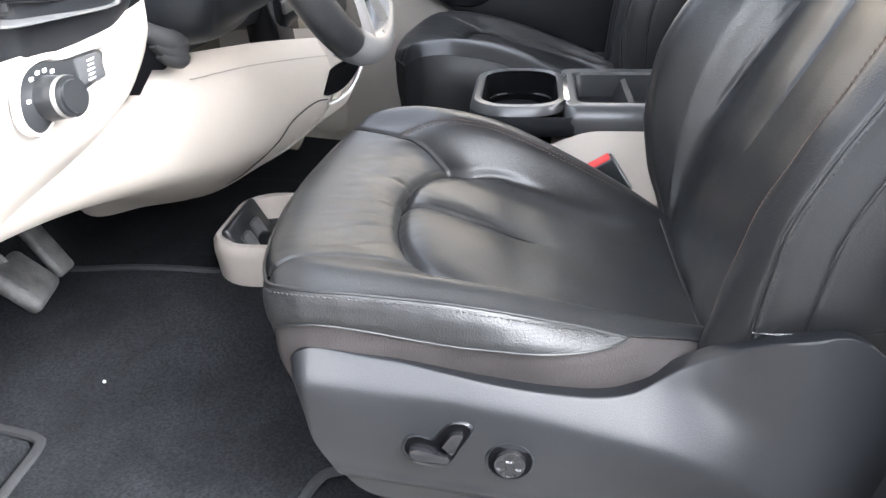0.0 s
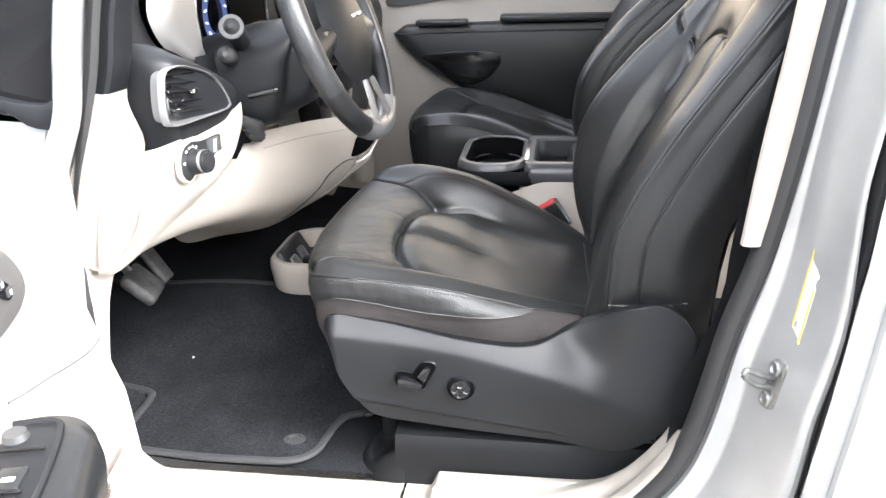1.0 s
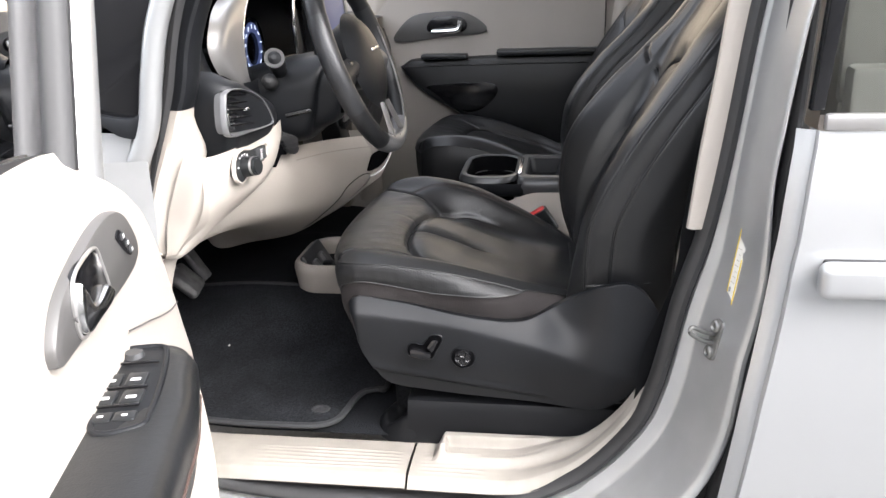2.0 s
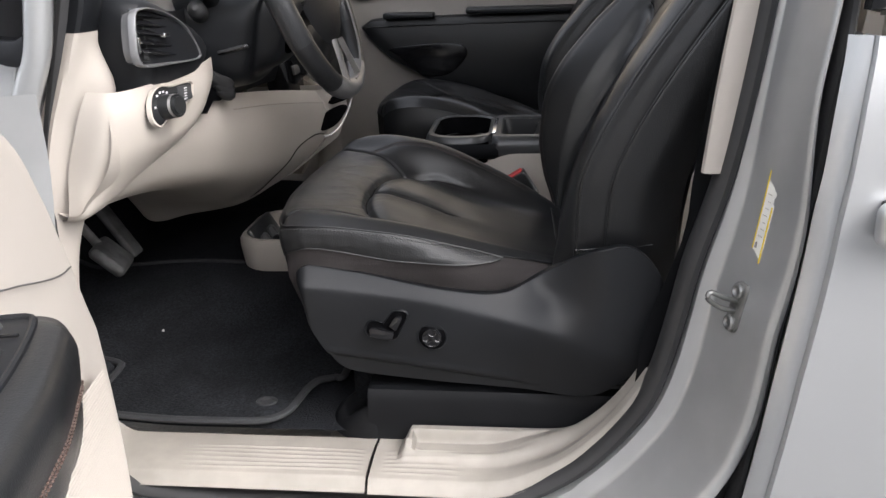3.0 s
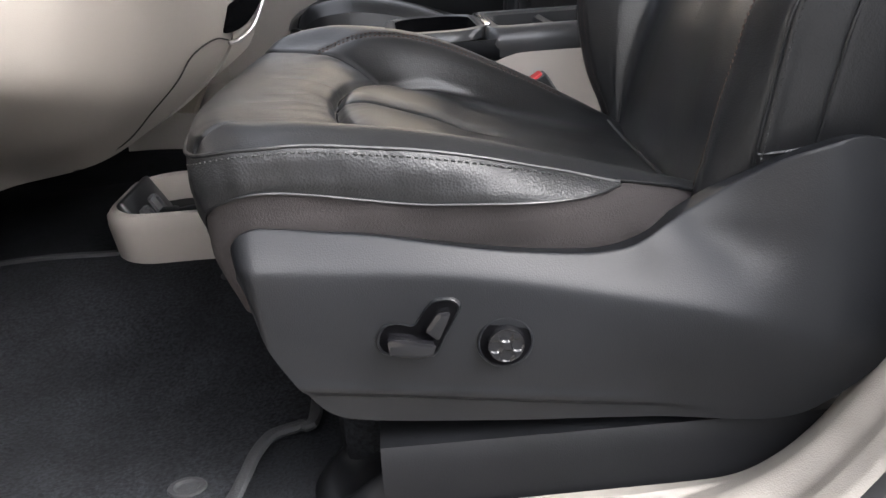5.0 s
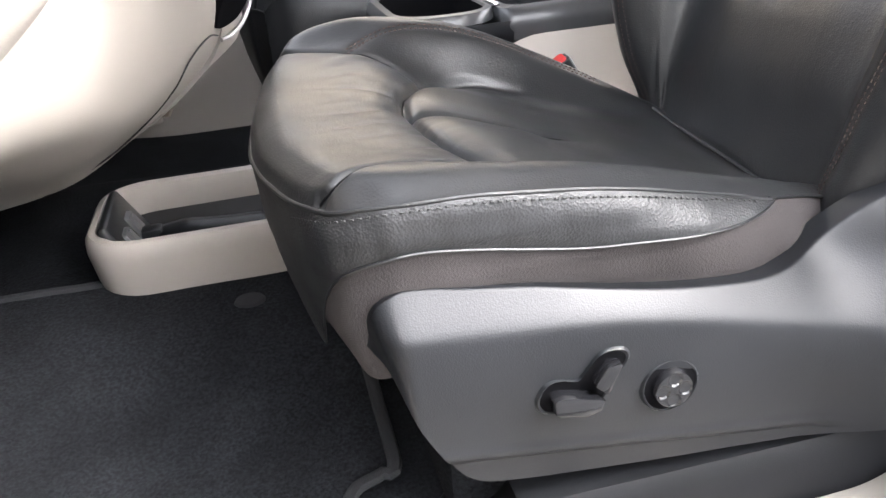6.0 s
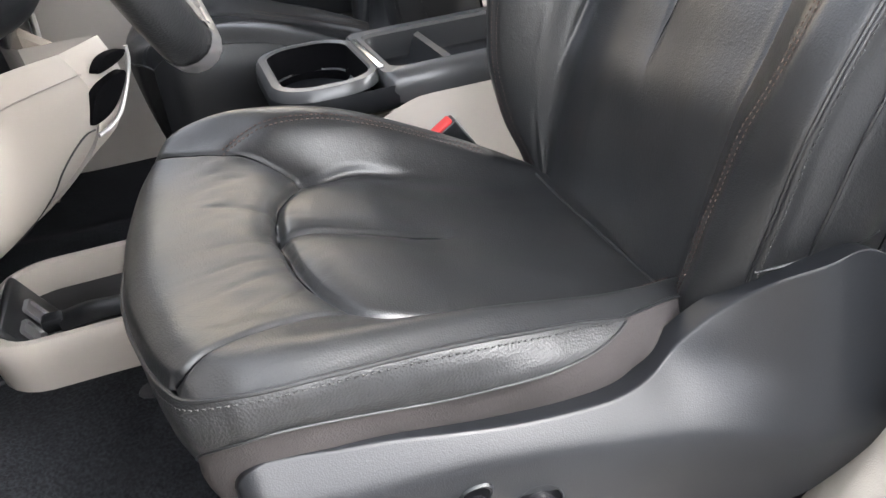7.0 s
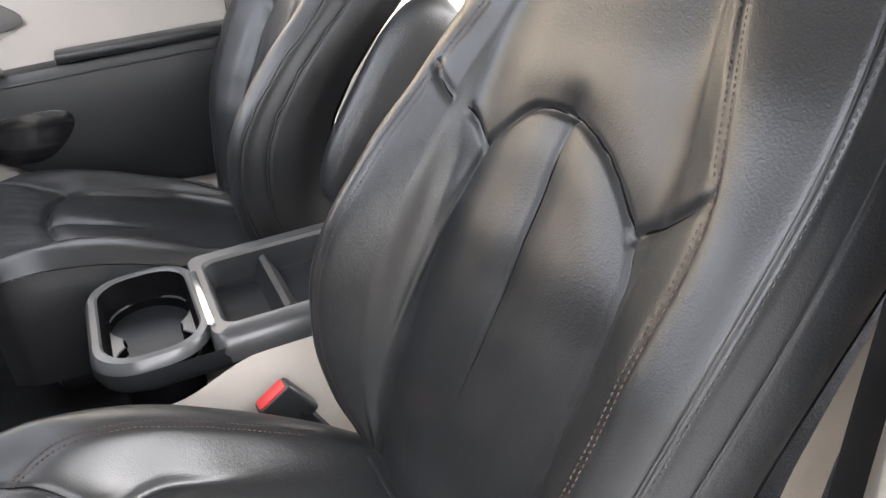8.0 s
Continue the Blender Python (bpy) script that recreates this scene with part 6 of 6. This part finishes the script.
part("frame_seal", sheet(lambda u, v: dp(0.298 - 0.138 * u + 0.020 * math.cos(2 * math.pi * v), 1.07 + 0.33 * u, -0.055 + 0.02 * math.sin(2 * math.pi * v)), 10, 10, close_v=True), RUBBER, door, "black window channel")
part("belt_seal", tube([tuple(dp(0.20, 1.09, -0.075)), tuple(dp(0.5, 1.125, -0.075)), tuple(dp(1.0, 1.135, -0.075))], 0.010, 20, 8), RUBBER, door, "black window belt seal")
pane = part("window_pane", sheet(lambda u, v: dp(0.29 + 0.68 * u - 0.13 * v * (1 - u), 1.09 + 0.34 * v, -0.07), 2, 2), DARK_GLASS, door, "tinted side window pane")
pane.visible_shadow = False


def door_slab(pts, off, depth, bevel, n=40, raw=False):
    o = pts if raw else smooth_outline(pts, n)
    f = Matrix.Translation((0, 0, 0)) @ frame_at(tuple(dp(0, 0, off)), (DX, DY, 0), (-DY, DX, 0))
    # the frame's y points down, so heights change sign
    return slab([(a, z) for a, z in o] if f.col[1].z > 0 else [(a, -z) for a, z in o], f, depth, bevel)


bez = part("handle_bezel", door_slab([(0.338, 1.049), (0.298, 1.030), (0.268, 0.990), (0.290, 0.966), (0.389, 0.962), (0.519, 0.966), (0.572, 0.968), (0.580, 0.985), (0.564, 1.008), (0.534, 1.027), (0.472, 1.043), (0.399, 1.053)], 0.014, 0.016, 0.006, 60), GREY_DOOR, door, "brown grey satin handle surround")
rc = [(0.437, 1.038), (0.424, 1.016), (0.413, 0.984), (0.426, 0.973), (0.470, 0.972), (0.516, 0.973), (0.525, 1.002), (0.514, 1.031), (0.480, 1.040)]
part("handle_recess", door_slab(rc, 0.0152, 0.006, 0.001), GLOSSY, bez, "dark handle recess")
part("recess_rim", tube([tuple(dp(a, z, 0.0155)) for a, z in rc], 0.0022, 60, 6, closed=True), SATIN_SILVER, bez, "thin bright recess rim")
part("handle_lever", door_slab([(0.512, 1.028), (0.500, 1.016), (0.486, 0.996), (0.470, 0.991), (0.450, 0.994), (0.432, 0.996), (0.418, 0.985), (0.428, 0.975), (0.470, 0.974), (0.514, 0.976), (0.522, 1.000)], 0.024, 0.012, 0.005, 50), CHROME, bez, "chrome release lever")
mp = part("memory_plate", door_slab([(0.345, 1.029), (0.325, 1.014), (0.304, 0.994), (0.313, 0.987), (0.330, 0.996), (0.350, 1.013), (0.360, 1.024)], 0.0158, 0.004, 0.001, 30), GLOSSY, bez, "black button plate")
for i in range(3):
    part("memory_button", box(tuple(dp(0.340 - 0.0130 * i, 1.0195 - 0.0122 * i, 0.0162)), (0.003, 0.010, 0.009), 0.0014, (0, 0, math.degrees(math.atan2(DX, -DY)))), SATIN_GREY, mp, "memory button")
    part("memory_mark", box(tuple(dp(0.340 - 0.0130 * i, 1.0195 - 0.0122 * i, 0.0180)), (0.001, 0.003, 0.004), 0, (0, 0, math.degrees(math.atan2(DX, -DY)))), PRINT, mp, "pale button figure", smooth=False)
part("panel_joint", tube([tuple(dp(a, z, 0.0095)) for a, z in ((0.351, 0.905), (0.30, 0.889), (0.259, 0.877), (0.20, 0.858), (0.141, 0.842), (0.103, 0.838))], 0.0011, 30, 6), GREY_DOOR, door, "fine joint in the door trim")

# armrest pod with window switches
arm_top = spline([(0.312, 0, 0.871), (0.40, 0, 0.8725), (0.52, 0, 0.874), (0.66, 0, 0.876), (0.80, 0, 0.878), (0.95, 0, 0.88)])


def armrest(u, v):
    p = arm_top(u)
    w = 0.074 + 0.020 * step01(0.0, 0.30, u) + 0.015 * step01(0.3, 0.9, u)
    f = spline([(0, -0.01, 0.0), (0, 0.35 * w, 0.003), (0, 0.82 * w, 0.002), (0, w, -0.010), (0, w * 1.01, -0.040), (0, w * 0.86, -0.11), (0, w * 0.5, -0.17), (0, 0.0, -0.20)])(v)
    # rounded front end
    q = step01(0.09, 0.0, u)
    lead = 0.03 * (f.y / w) ** 3 * q
    return dp(p.x + lead, p.z + f.z - 0.008 * q * q, f.y * (1 - 0.06 * q) + 0.005)


arm = part("armrest", sheet(armrest, 50, 40), LEATHER, door, "black padded door armrest")
part("armrest_cap", sheet(lambda u, v: (armrest(0, u) * (1 - v) + dp(0.36, armrest(0, u).z, armrest(0, u).y * 0 + 0.0) * v) if v < 1 else dp(0.36, armrest(0, u).z, 0.0), 30, 4), LEATHER, arm)
for k in (0.018, 0.026):
    fs = spline([armrest(0.03 + 0.95 * i / 24, 0.46 + (k - 0.018) * 2.5) + Vector((0.001, 0, 0.0008)) for i in range(25)])
    part("stitching", stitches(fs, 0.6, 0.006, 0.0020, 0.0008, (0.97, 0.25, 0.3)), RED_THREAD, arm, "rust coloured stitches")
plate_f = frame_at(tuple(dp(0.3415, 0.8735, 0.029)), (DX, DY, 0), (0, 0, 1))
sgn = 1 if plate_f.col[1].dot(Vector((-DY, DX, 0, 0))) > 0 else -1


def on_plate(a, n, h=0.0):
    """A frame on the switch plate: a along the door, n out from it, h up."""
    return plate_f @ Matrix.Translation((a - 0.36, sgn * (n - 0.045), h))


outline = smooth_outline([(0.003, -0.044), (-0.002, 0.006), (0.014, 0.020), (0.08, 0.029), (0.16, 0.032), (0.186, 0.026), (0.188, -0.018), (0.10, -0.036), (0.02, -0.048)], 44)
plate = part("switch_plate", slab([(x, sgn * y) for x, y in outline], plate_f @ Matrix.Translation((0, 0, 0.0035)), 0.010, 0.002), PLASTIC, arm, "black window switch plate")
part("plate_rim", tube([tuple(plate_f @ Vector((x, sgn * y, 0.003))) for x, y in outline], 0.0036, 80, 8, closed=True), PLASTIC, plate, "rounded plate rim")
md = bmesh.new()
bmesh.ops.create_cone(md, cap_ends=True, segments=24, radius1=0.012, radius2=0.010, depth=0.007)
bmesh.ops.transform(md, matrix=on_plate(0.382, 0.030, 0.006), verts=md.verts)
part("mirror_dial", md, SATIN_GREY, plate, "round mirror dial")
for a, ns in ((0.444, (0.020, 0.047)), (0.484, (0.023, 0.051))):
    for nn in ns:
        part("window_switch", slab(rounded(-0.015, -0.0115, 0.015, 0.0115, 0.003), on_plate(a, nn, 0.0065), 0.006, 0.0025), SATIN, plate, "black window switch")
        part("mark", slab(rounded(-0.003, -0.0055, 0.003, 0.0055, 0.001), on_plate(a + 0.003, nn, 0.0068), 0.0005, 0), PRINT, plate, "pale window mark", smooth=False)
for nn in (0.029, 0.053):
    part("lock_switch", slab(rounded(-0.009, -0.0115, 0.009, 0.0115, 0.003), on_plate(0.524, nn, 0.006), 0.005, 0.002), SATIN, plate, "black lock switch")
    part("mark", slab(rounded(-0.0018, -0.003, 0.0018, 0.003, 0.001), on_plate(0.524, nn, 0.0063), 0.0005, 0), PRINT, plate, "small pale mark", smooth=False)
for a in (0.405, 0.464, 0.504):
    part("plate_ridge", box(tuple(dp(a - 0.0185, 0.8795, 0.020)), (0.055, 0.003, 0.003), 0.001, (0, 0, math.degrees(math.atan2(DX, -DY)))), GLOSSY, plate, "dark groove between switches")
part("rib_panel", sheet(lambda u, v: dp(0.10 + 0.50 * u, 0.42 + (0.28 + 0.06 * u) * v, 0.022 + 0.008 * math.sin(math.pi * v) + 0.0005 * math.sin(v * 2 * math.pi * 64)), 6, 512), BEIGE, door, "finely ribbed beige speaker panel")

# ---- latch striker, label, belt ----
striker = thing("door_striker", "dull steel door latch striker bolted to the jamb", "door striker", at=(0.40, -0.17, 0.76))
sf = jamb_frame(0.748, 0.48, 0.004)
part("plate", slab(smooth_outline([(0.034, -0.006), (0.030, -0.014), (0.0, -0.014), (-0.028, -0.012), (-0.036, 0.0), (-0.030, 0.012), (0.0, 0.013), (0.030, 0.010)], 34), sf, 0.007, 0.002), STEEL, striker, "stamped plate")
part("loop", tube([tuple(sf @ Vector(p)) for p in ((0.008, 0.0, -0.004), (0.012, 0.0, 0.018), (0.018, 0.002, 0.038), (0.015, 0.002, 0.042), (0.008, 0.001, 0.040), (-0.002, 0.0, 0.020), (-0.006, 0.0, -0.004))], 0.0036, 40, 10), STEEL, striker, "bent steel loop")
for a in (-0.022, 0.022):
    part("bolt", loops([[tuple(sf @ Vector((a + r * math.cos(q * 0.5236), r * math.sin(q * 0.5236), z))) for q in range(12)] for r, z in ((0.0105, 0.0), (0.0105, 0.004), (0.0085, 0.006), (0.0065, 0.006), (0.004, 0.0035))]), STEEL, striker, "bolt head")
label = thing("tyre_label", "torn white label with yellow edges on the door jamb", "label", at=(0.43, -0.2, 0.85))
lf = jamb_frame(0.860, 0.5, 0.0025)
part("paper", slab([(0.060, 0.010), (0.056, -0.004), (0.053, -0.0125), (0.028, -0.0120), (0.026, -0.0085), (0.019, -0.0080), (0.016, -0.0120), (-0.03, -0.0115), (-0.060, -0.0095), (-0.064, -0.004), (-0.050, 0.0115), (0.0, 0.0112)][::-1], lf, 0.0008, 0), PAPER, label, smooth=False)
part("yellow_band", slab(rounded(-0.044, 0.0085, 0.057, 0.0107, 0.0008), lf @ Matrix.Translation((0, 0, 0.0006)), 0.0005, 0), YELLOW, label, "yellow band", smooth=False)
part("yellow_band", slab(rounded(-0.058, -0.0112, 0.015, -0.0085, 0.0008), lf @ Matrix.Translation((0, 0, 0.0006)), 0.0005, 0), YELLOW, label, "yellow band", smooth=False)
part("punched_hole", slab(rounded(-0.042, 0.002, -0.034, 0.006, 0.0018), lf @ Matrix.Translation((0, 0, 0.0006)), 0.0005, 0), INK, label, "dark hole", smooth=False)
for i in range(7):
    part("print_bar", slab(rounded(-0.026 + 0.009 * i, -0.004, -0.0252 + 0.009 * i, 0.005 - 0.002 * (i % 3), 0.0003), lf @ Matrix.Translation((0, 0, 0.0006)), 0.0005, 0), WEBBING, label, "faded printed lines", smooth=False)
belt = thing("seat_belt", "beige seat belt webbing hanging inside the middle pillar", "seat belt", at=(0.33, -0.04, 0.6))
belt_f = spline([(0.338, 0.02, 0.561), (0.333, 0.02, 0.593), (0.343, 0.02, 0.635), (0.376, 0.018, 0.697), (0.393, 0.01, 0.793), (0.405, 0.004, 0.87), (0.428, 0.0, 0.93), (0.468, 0.0, 1.0), (0.50, 0.0, 1.08)])
part("webbing", sheet(lambda u, v: belt_f(u) + Vector((0.070 * v, 0.012 * v, 0)), 40, 6), WEBBING, belt)
part("anchor", box((0.355, 0.012, 0.585), (0.045, 0.014, 0.05), 0.005, (0, 10, 0)), BEIGE, belt, "beige belt anchor cover")

# ---- sliding door ----
sd = thing("sliding_door", "silver rear sliding door with pull handle", "car door", at=(0.95, -0.28, 0.4))
side = spline([(0, -0.262, 0.30), (0, -0.286, 0.50), (0, -0.294, 0.70), (0, -0.290, 0.88), (0, -0.281, 1.0), (0, -0.268, 1.080)])


def edge_x(z):
    return spline([(0.425, 0, 0), (0.455, 0, 0), (0.478, 0, 0), (0.487, 0, 0), (0.489, 0, 0), (0.497, 0, 0)])(max(0, min(1, (z - 0.42) / 0.65))).x


def slide_skin(u, v):
    p = side(v)
    x0 = edge_x(p.z)
    x = x0 + (1.45 - x0) * u ** 1.5
    dip = 0.03 * step01(0.02, 0.0, u)
    return (x, p.y + dip + 0.004 * noise.noise((x * 2, p.z * 2, 3)), p.z)


part("skin", sheet(slide_skin, 40, 40), SILVER, sd, "silver outer skin")
part("edge", sheet(lambda u, v: (edge_x(side(u).z) - 0.002 + 0.0 * v, side(u).y + 0.03 + 0.06 * v, side(u).z), 30, 4), JAMB, sd, "silver door edge")
part("belt_moulding", box((0.985, -0.268, 1.092), (0.96, 0.014, 0.022), 0.005), SATIN_SILVER, sd, "bright belt moulding")
part("window_frame", slab([(0.490, 1.105), (0.506, 1.105), (0.520, 1.28), (0.533, 1.50), (0.512, 1.50), (0.500, 1.28)], frame_at((0, -0.262, 0), (1, 0, 0), (0, -1, 0)), 0.02, 0.003), GLOSSY, sd, "black window edge")
pane2 = part("window_pane", sheet(lambda u, v: (0.500 + 0.9 * u, -0.262 + 0.06 * v, 1.10 + 0.50 * v), 4, 4), DARK_GLASS, sd, "tinted window pane")
pane2.visible_shadow = False
hb2 = part("pull_handle", box((0.585, -0.312, 0.890), (0.155, 0.030, 0.050), 0.016, (0, 0, 0), 4), SILVER, sd, "silver pull handle")
part("handle_end", box((0.69, -0.312, 0.890), (0.05, 0.030, 0.050), 0.016, (0, 0, 0), 4), SILVER, sd, "silver handle end cap")
# dark box in place of the shadow between handle and skin
part("handle_shadow_gap", box((0.615, -0.292, 0.889), (0.195, 0.010, 0.046), 0.004), RUBBER, sd, "black box for the shadow behind the handle")
# added board, beige so that the tinted pane turns dark grey
part("window_backing", box((1.0, -0.10, 1.30), (0.90, 0.02, 0.42), 0.01), BEIGE_SKIN, sd, "beige backing board added to set the tone behind the glass")
gapseal = thing("sliding_door_seal", "black rubber seal in the gap before the sliding door", "door seal", at=(0.47, -0.24, 0.42))
part("bulb", sheet(lambda u, v: (edge_x(0.36 + 1.2 * u) - 0.014 + 0.009 * math.cos(2 * math.pi * v) + 0.05 * max(0, u - 0.6), -0.218 + 0.02 * math.sin(2 * math.pi * v) + 0.03 * max(0, u - 0.6), 0.36 + 1.2 * u), 30, 10, close_v=True), RUBBER, gapseal)

part("flange", sheet(lambda u, v: (edge_x(side(u).z) - 0.020 + 0.022 * v, side(u).y + 0.010 + 0.012 * (1 - v) ** 2, side(u).z), 30, 6), SILVER, sd, "silver rolled door edge")
# black sheet that puts the door gap's shadow into colour
part("channel", sheet(lambda u, v: (edge_x(0.34 + 1.2 * u) - 0.038 + 0.040 * v + 0.05 * max(0, u - 0.6), -0.190, 0.34 + 1.2 * u), 20, 4), RUBBER, gapseal, "black sheet for the shadow in the gap behind the seal")

# ---- passenger door ----
pd = thing("passenger_door", "beige passenger door trim with black armrest and chrome handle", "car door", at=(-0.1, 1.55, 0.5))
part("inner_panel", sheet(lambda u, v: (-0.80 + 1.10 * u, 1.555 + 0.02 * math.cos(math.pi * v) - 0.012 * math.exp(-((v - 0.60) / 0.12) ** 2), 0.38 + 0.81 * v), 20, 24), BEIGE_SKIN, pd, "beige inner panel")
part("rear_panel", sheet(lambda u, v: (0.302 + 0.35 * u, 1.56 + 0.01 * math.cos(math.pi * v), 0.46 + 0.76 * v), 8, 12), BEIGE_SKIN, pd, "beige panel behind the joint")
part("joint", tube([(0.30, 1.548, 0.60), (0.30, 1.548, 0.9), (0.302, 1.548, 1.22)], 0.0025, 12, 6), RUBBER, pd, "dark panel joint")


def far_slab(pts, y, depth, bevel, n=44):
    return slab([(x, z) for x, z in smooth_outline(pts, n)], frame_at((0, y, 0), (1, 0, 0), (0, -1, 0)), depth, bevel)


parm = part("armrest", far_slab([(-0.40, 0.95), (-0.37, 0.972), (-0.20, 0.978), (0.20, 0.985), (0.40, 0.985), (0.40, 0.70), (0.10, 0.68), (-0.10, 0.73), (-0.22, 0.80), (-0.32, 0.86)], 1.49, 0.075, 0.018), LEATHER, pd, "black padded armrest")
part("pocket", far_slab([(-0.30, 0.885), (-0.10, 0.895), (-0.06, 0.86), (-0.12, 0.80), (-0.20, 0.80), (-0.28, 0.86)], 1.4885, 0.004, 0.001), GLOSSY, parm, "dark pull pocket")
part("arm_ledge", box((0.13, 1.49, 0.995), (0.38, 0.06, 0.02), 0.006), LEATHER, parm, "raised armrest ledge")
part("switch_pod", box((-0.24, 1.485, 0.985), (0.16, 0.05, 0.016), 0.005), SATIN, parm, "black switch pod")
part("arm_seam", tube([(-0.38, 1.488, 0.95), (-0.1, 1.488, 0.955), (0.4, 1.488, 0.958)], 0.0022, 20, 6), RUBBER, parm, "sewn seam")
pbez = part("handle_bezel", far_slab([(-0.425, 1.045), (-0.36, 1.115), (-0.27, 1.13), (-0.17, 1.125), (-0.10, 1.08), (-0.115, 1.055), (-0.25, 1.045), (-0.38, 1.03)], 1.527, 0.02, 0.004), GREY_DOOR, pd, "grey satin handle surround")
part("handle_recess", far_slab([(-0.30, 1.065), (-0.28, 1.11), (-0.19, 1.112), (-0.165, 1.085), (-0.19, 1.06)], 1.5255, 0.004, 0.001), GLOSSY, pbez, "dark handle recess")
part("handle_lever", tube([(-0.285, 1.52, 1.065), (-0.24, 1.512, 1.066), (-0.195, 1.51, 1.072), (-0.185, 1.512, 1.10)], 0.009, 20, 8), CHROME, pbez, "chrome release lever")

# ---- folded armrest of the passenger seat ----
AX, AN = Vector((0.21, 0, 0.27)).normalized(), Vector((-0.27, 0, 0.21)).normalized()


def arm_pt(u, v):
    """The folded armrest: a padded paddle with rounded ends, wider at its upper half."""
    e = (1 - abs(2 * u - 1) ** 5) ** 0.5 if 0 < u < 1 else 0.0
    a = 2 * math.pi * v
    return Vector((0.315, 0.900, 0.79)) + AX * (0.38 * u) + AN * ((0.058 + 0.012 * math.sin(2.6 * u)) * e * math.copysign(abs(math.cos(a)) ** 0.7, math.cos(a))) + Vector((0, 0.034 * e * math.copysign(abs(math.sin(a)) ** 0.7, math.sin(a)), 0))


pa = part("armrest", sheet(arm_pt, 40, 32, close_v=True), PERFORATED, passenger, "black folded-up armrest")
part("pivot_knob", loops([[(0.345 + r * math.cos(a * 0.3142), y, 0.805 + r * math.sin(a * 0.3142)) for a in range(20)] for r, y in ((0.028, 0.885), (0.028, 0.856), (0.024, 0.851), (0.012, 0.851))]), SATIN, pa, "round pivot cap")
for off in (0.010, 0.018):
    fa = spline([Vector((0.315, 0.8650, 0.79)) + AX * (0.07 + 0.28 * i / 12) - AN * (off + 0.022 - 0.020 * math.sin(i / 4)) for i in range(13)])
    part("stitching", stitches(fa, 0.29, 0.006, 0.0012, 0.0004, (0, -1, 0)), RED_THREAD, pa, "rust coloured stitches")
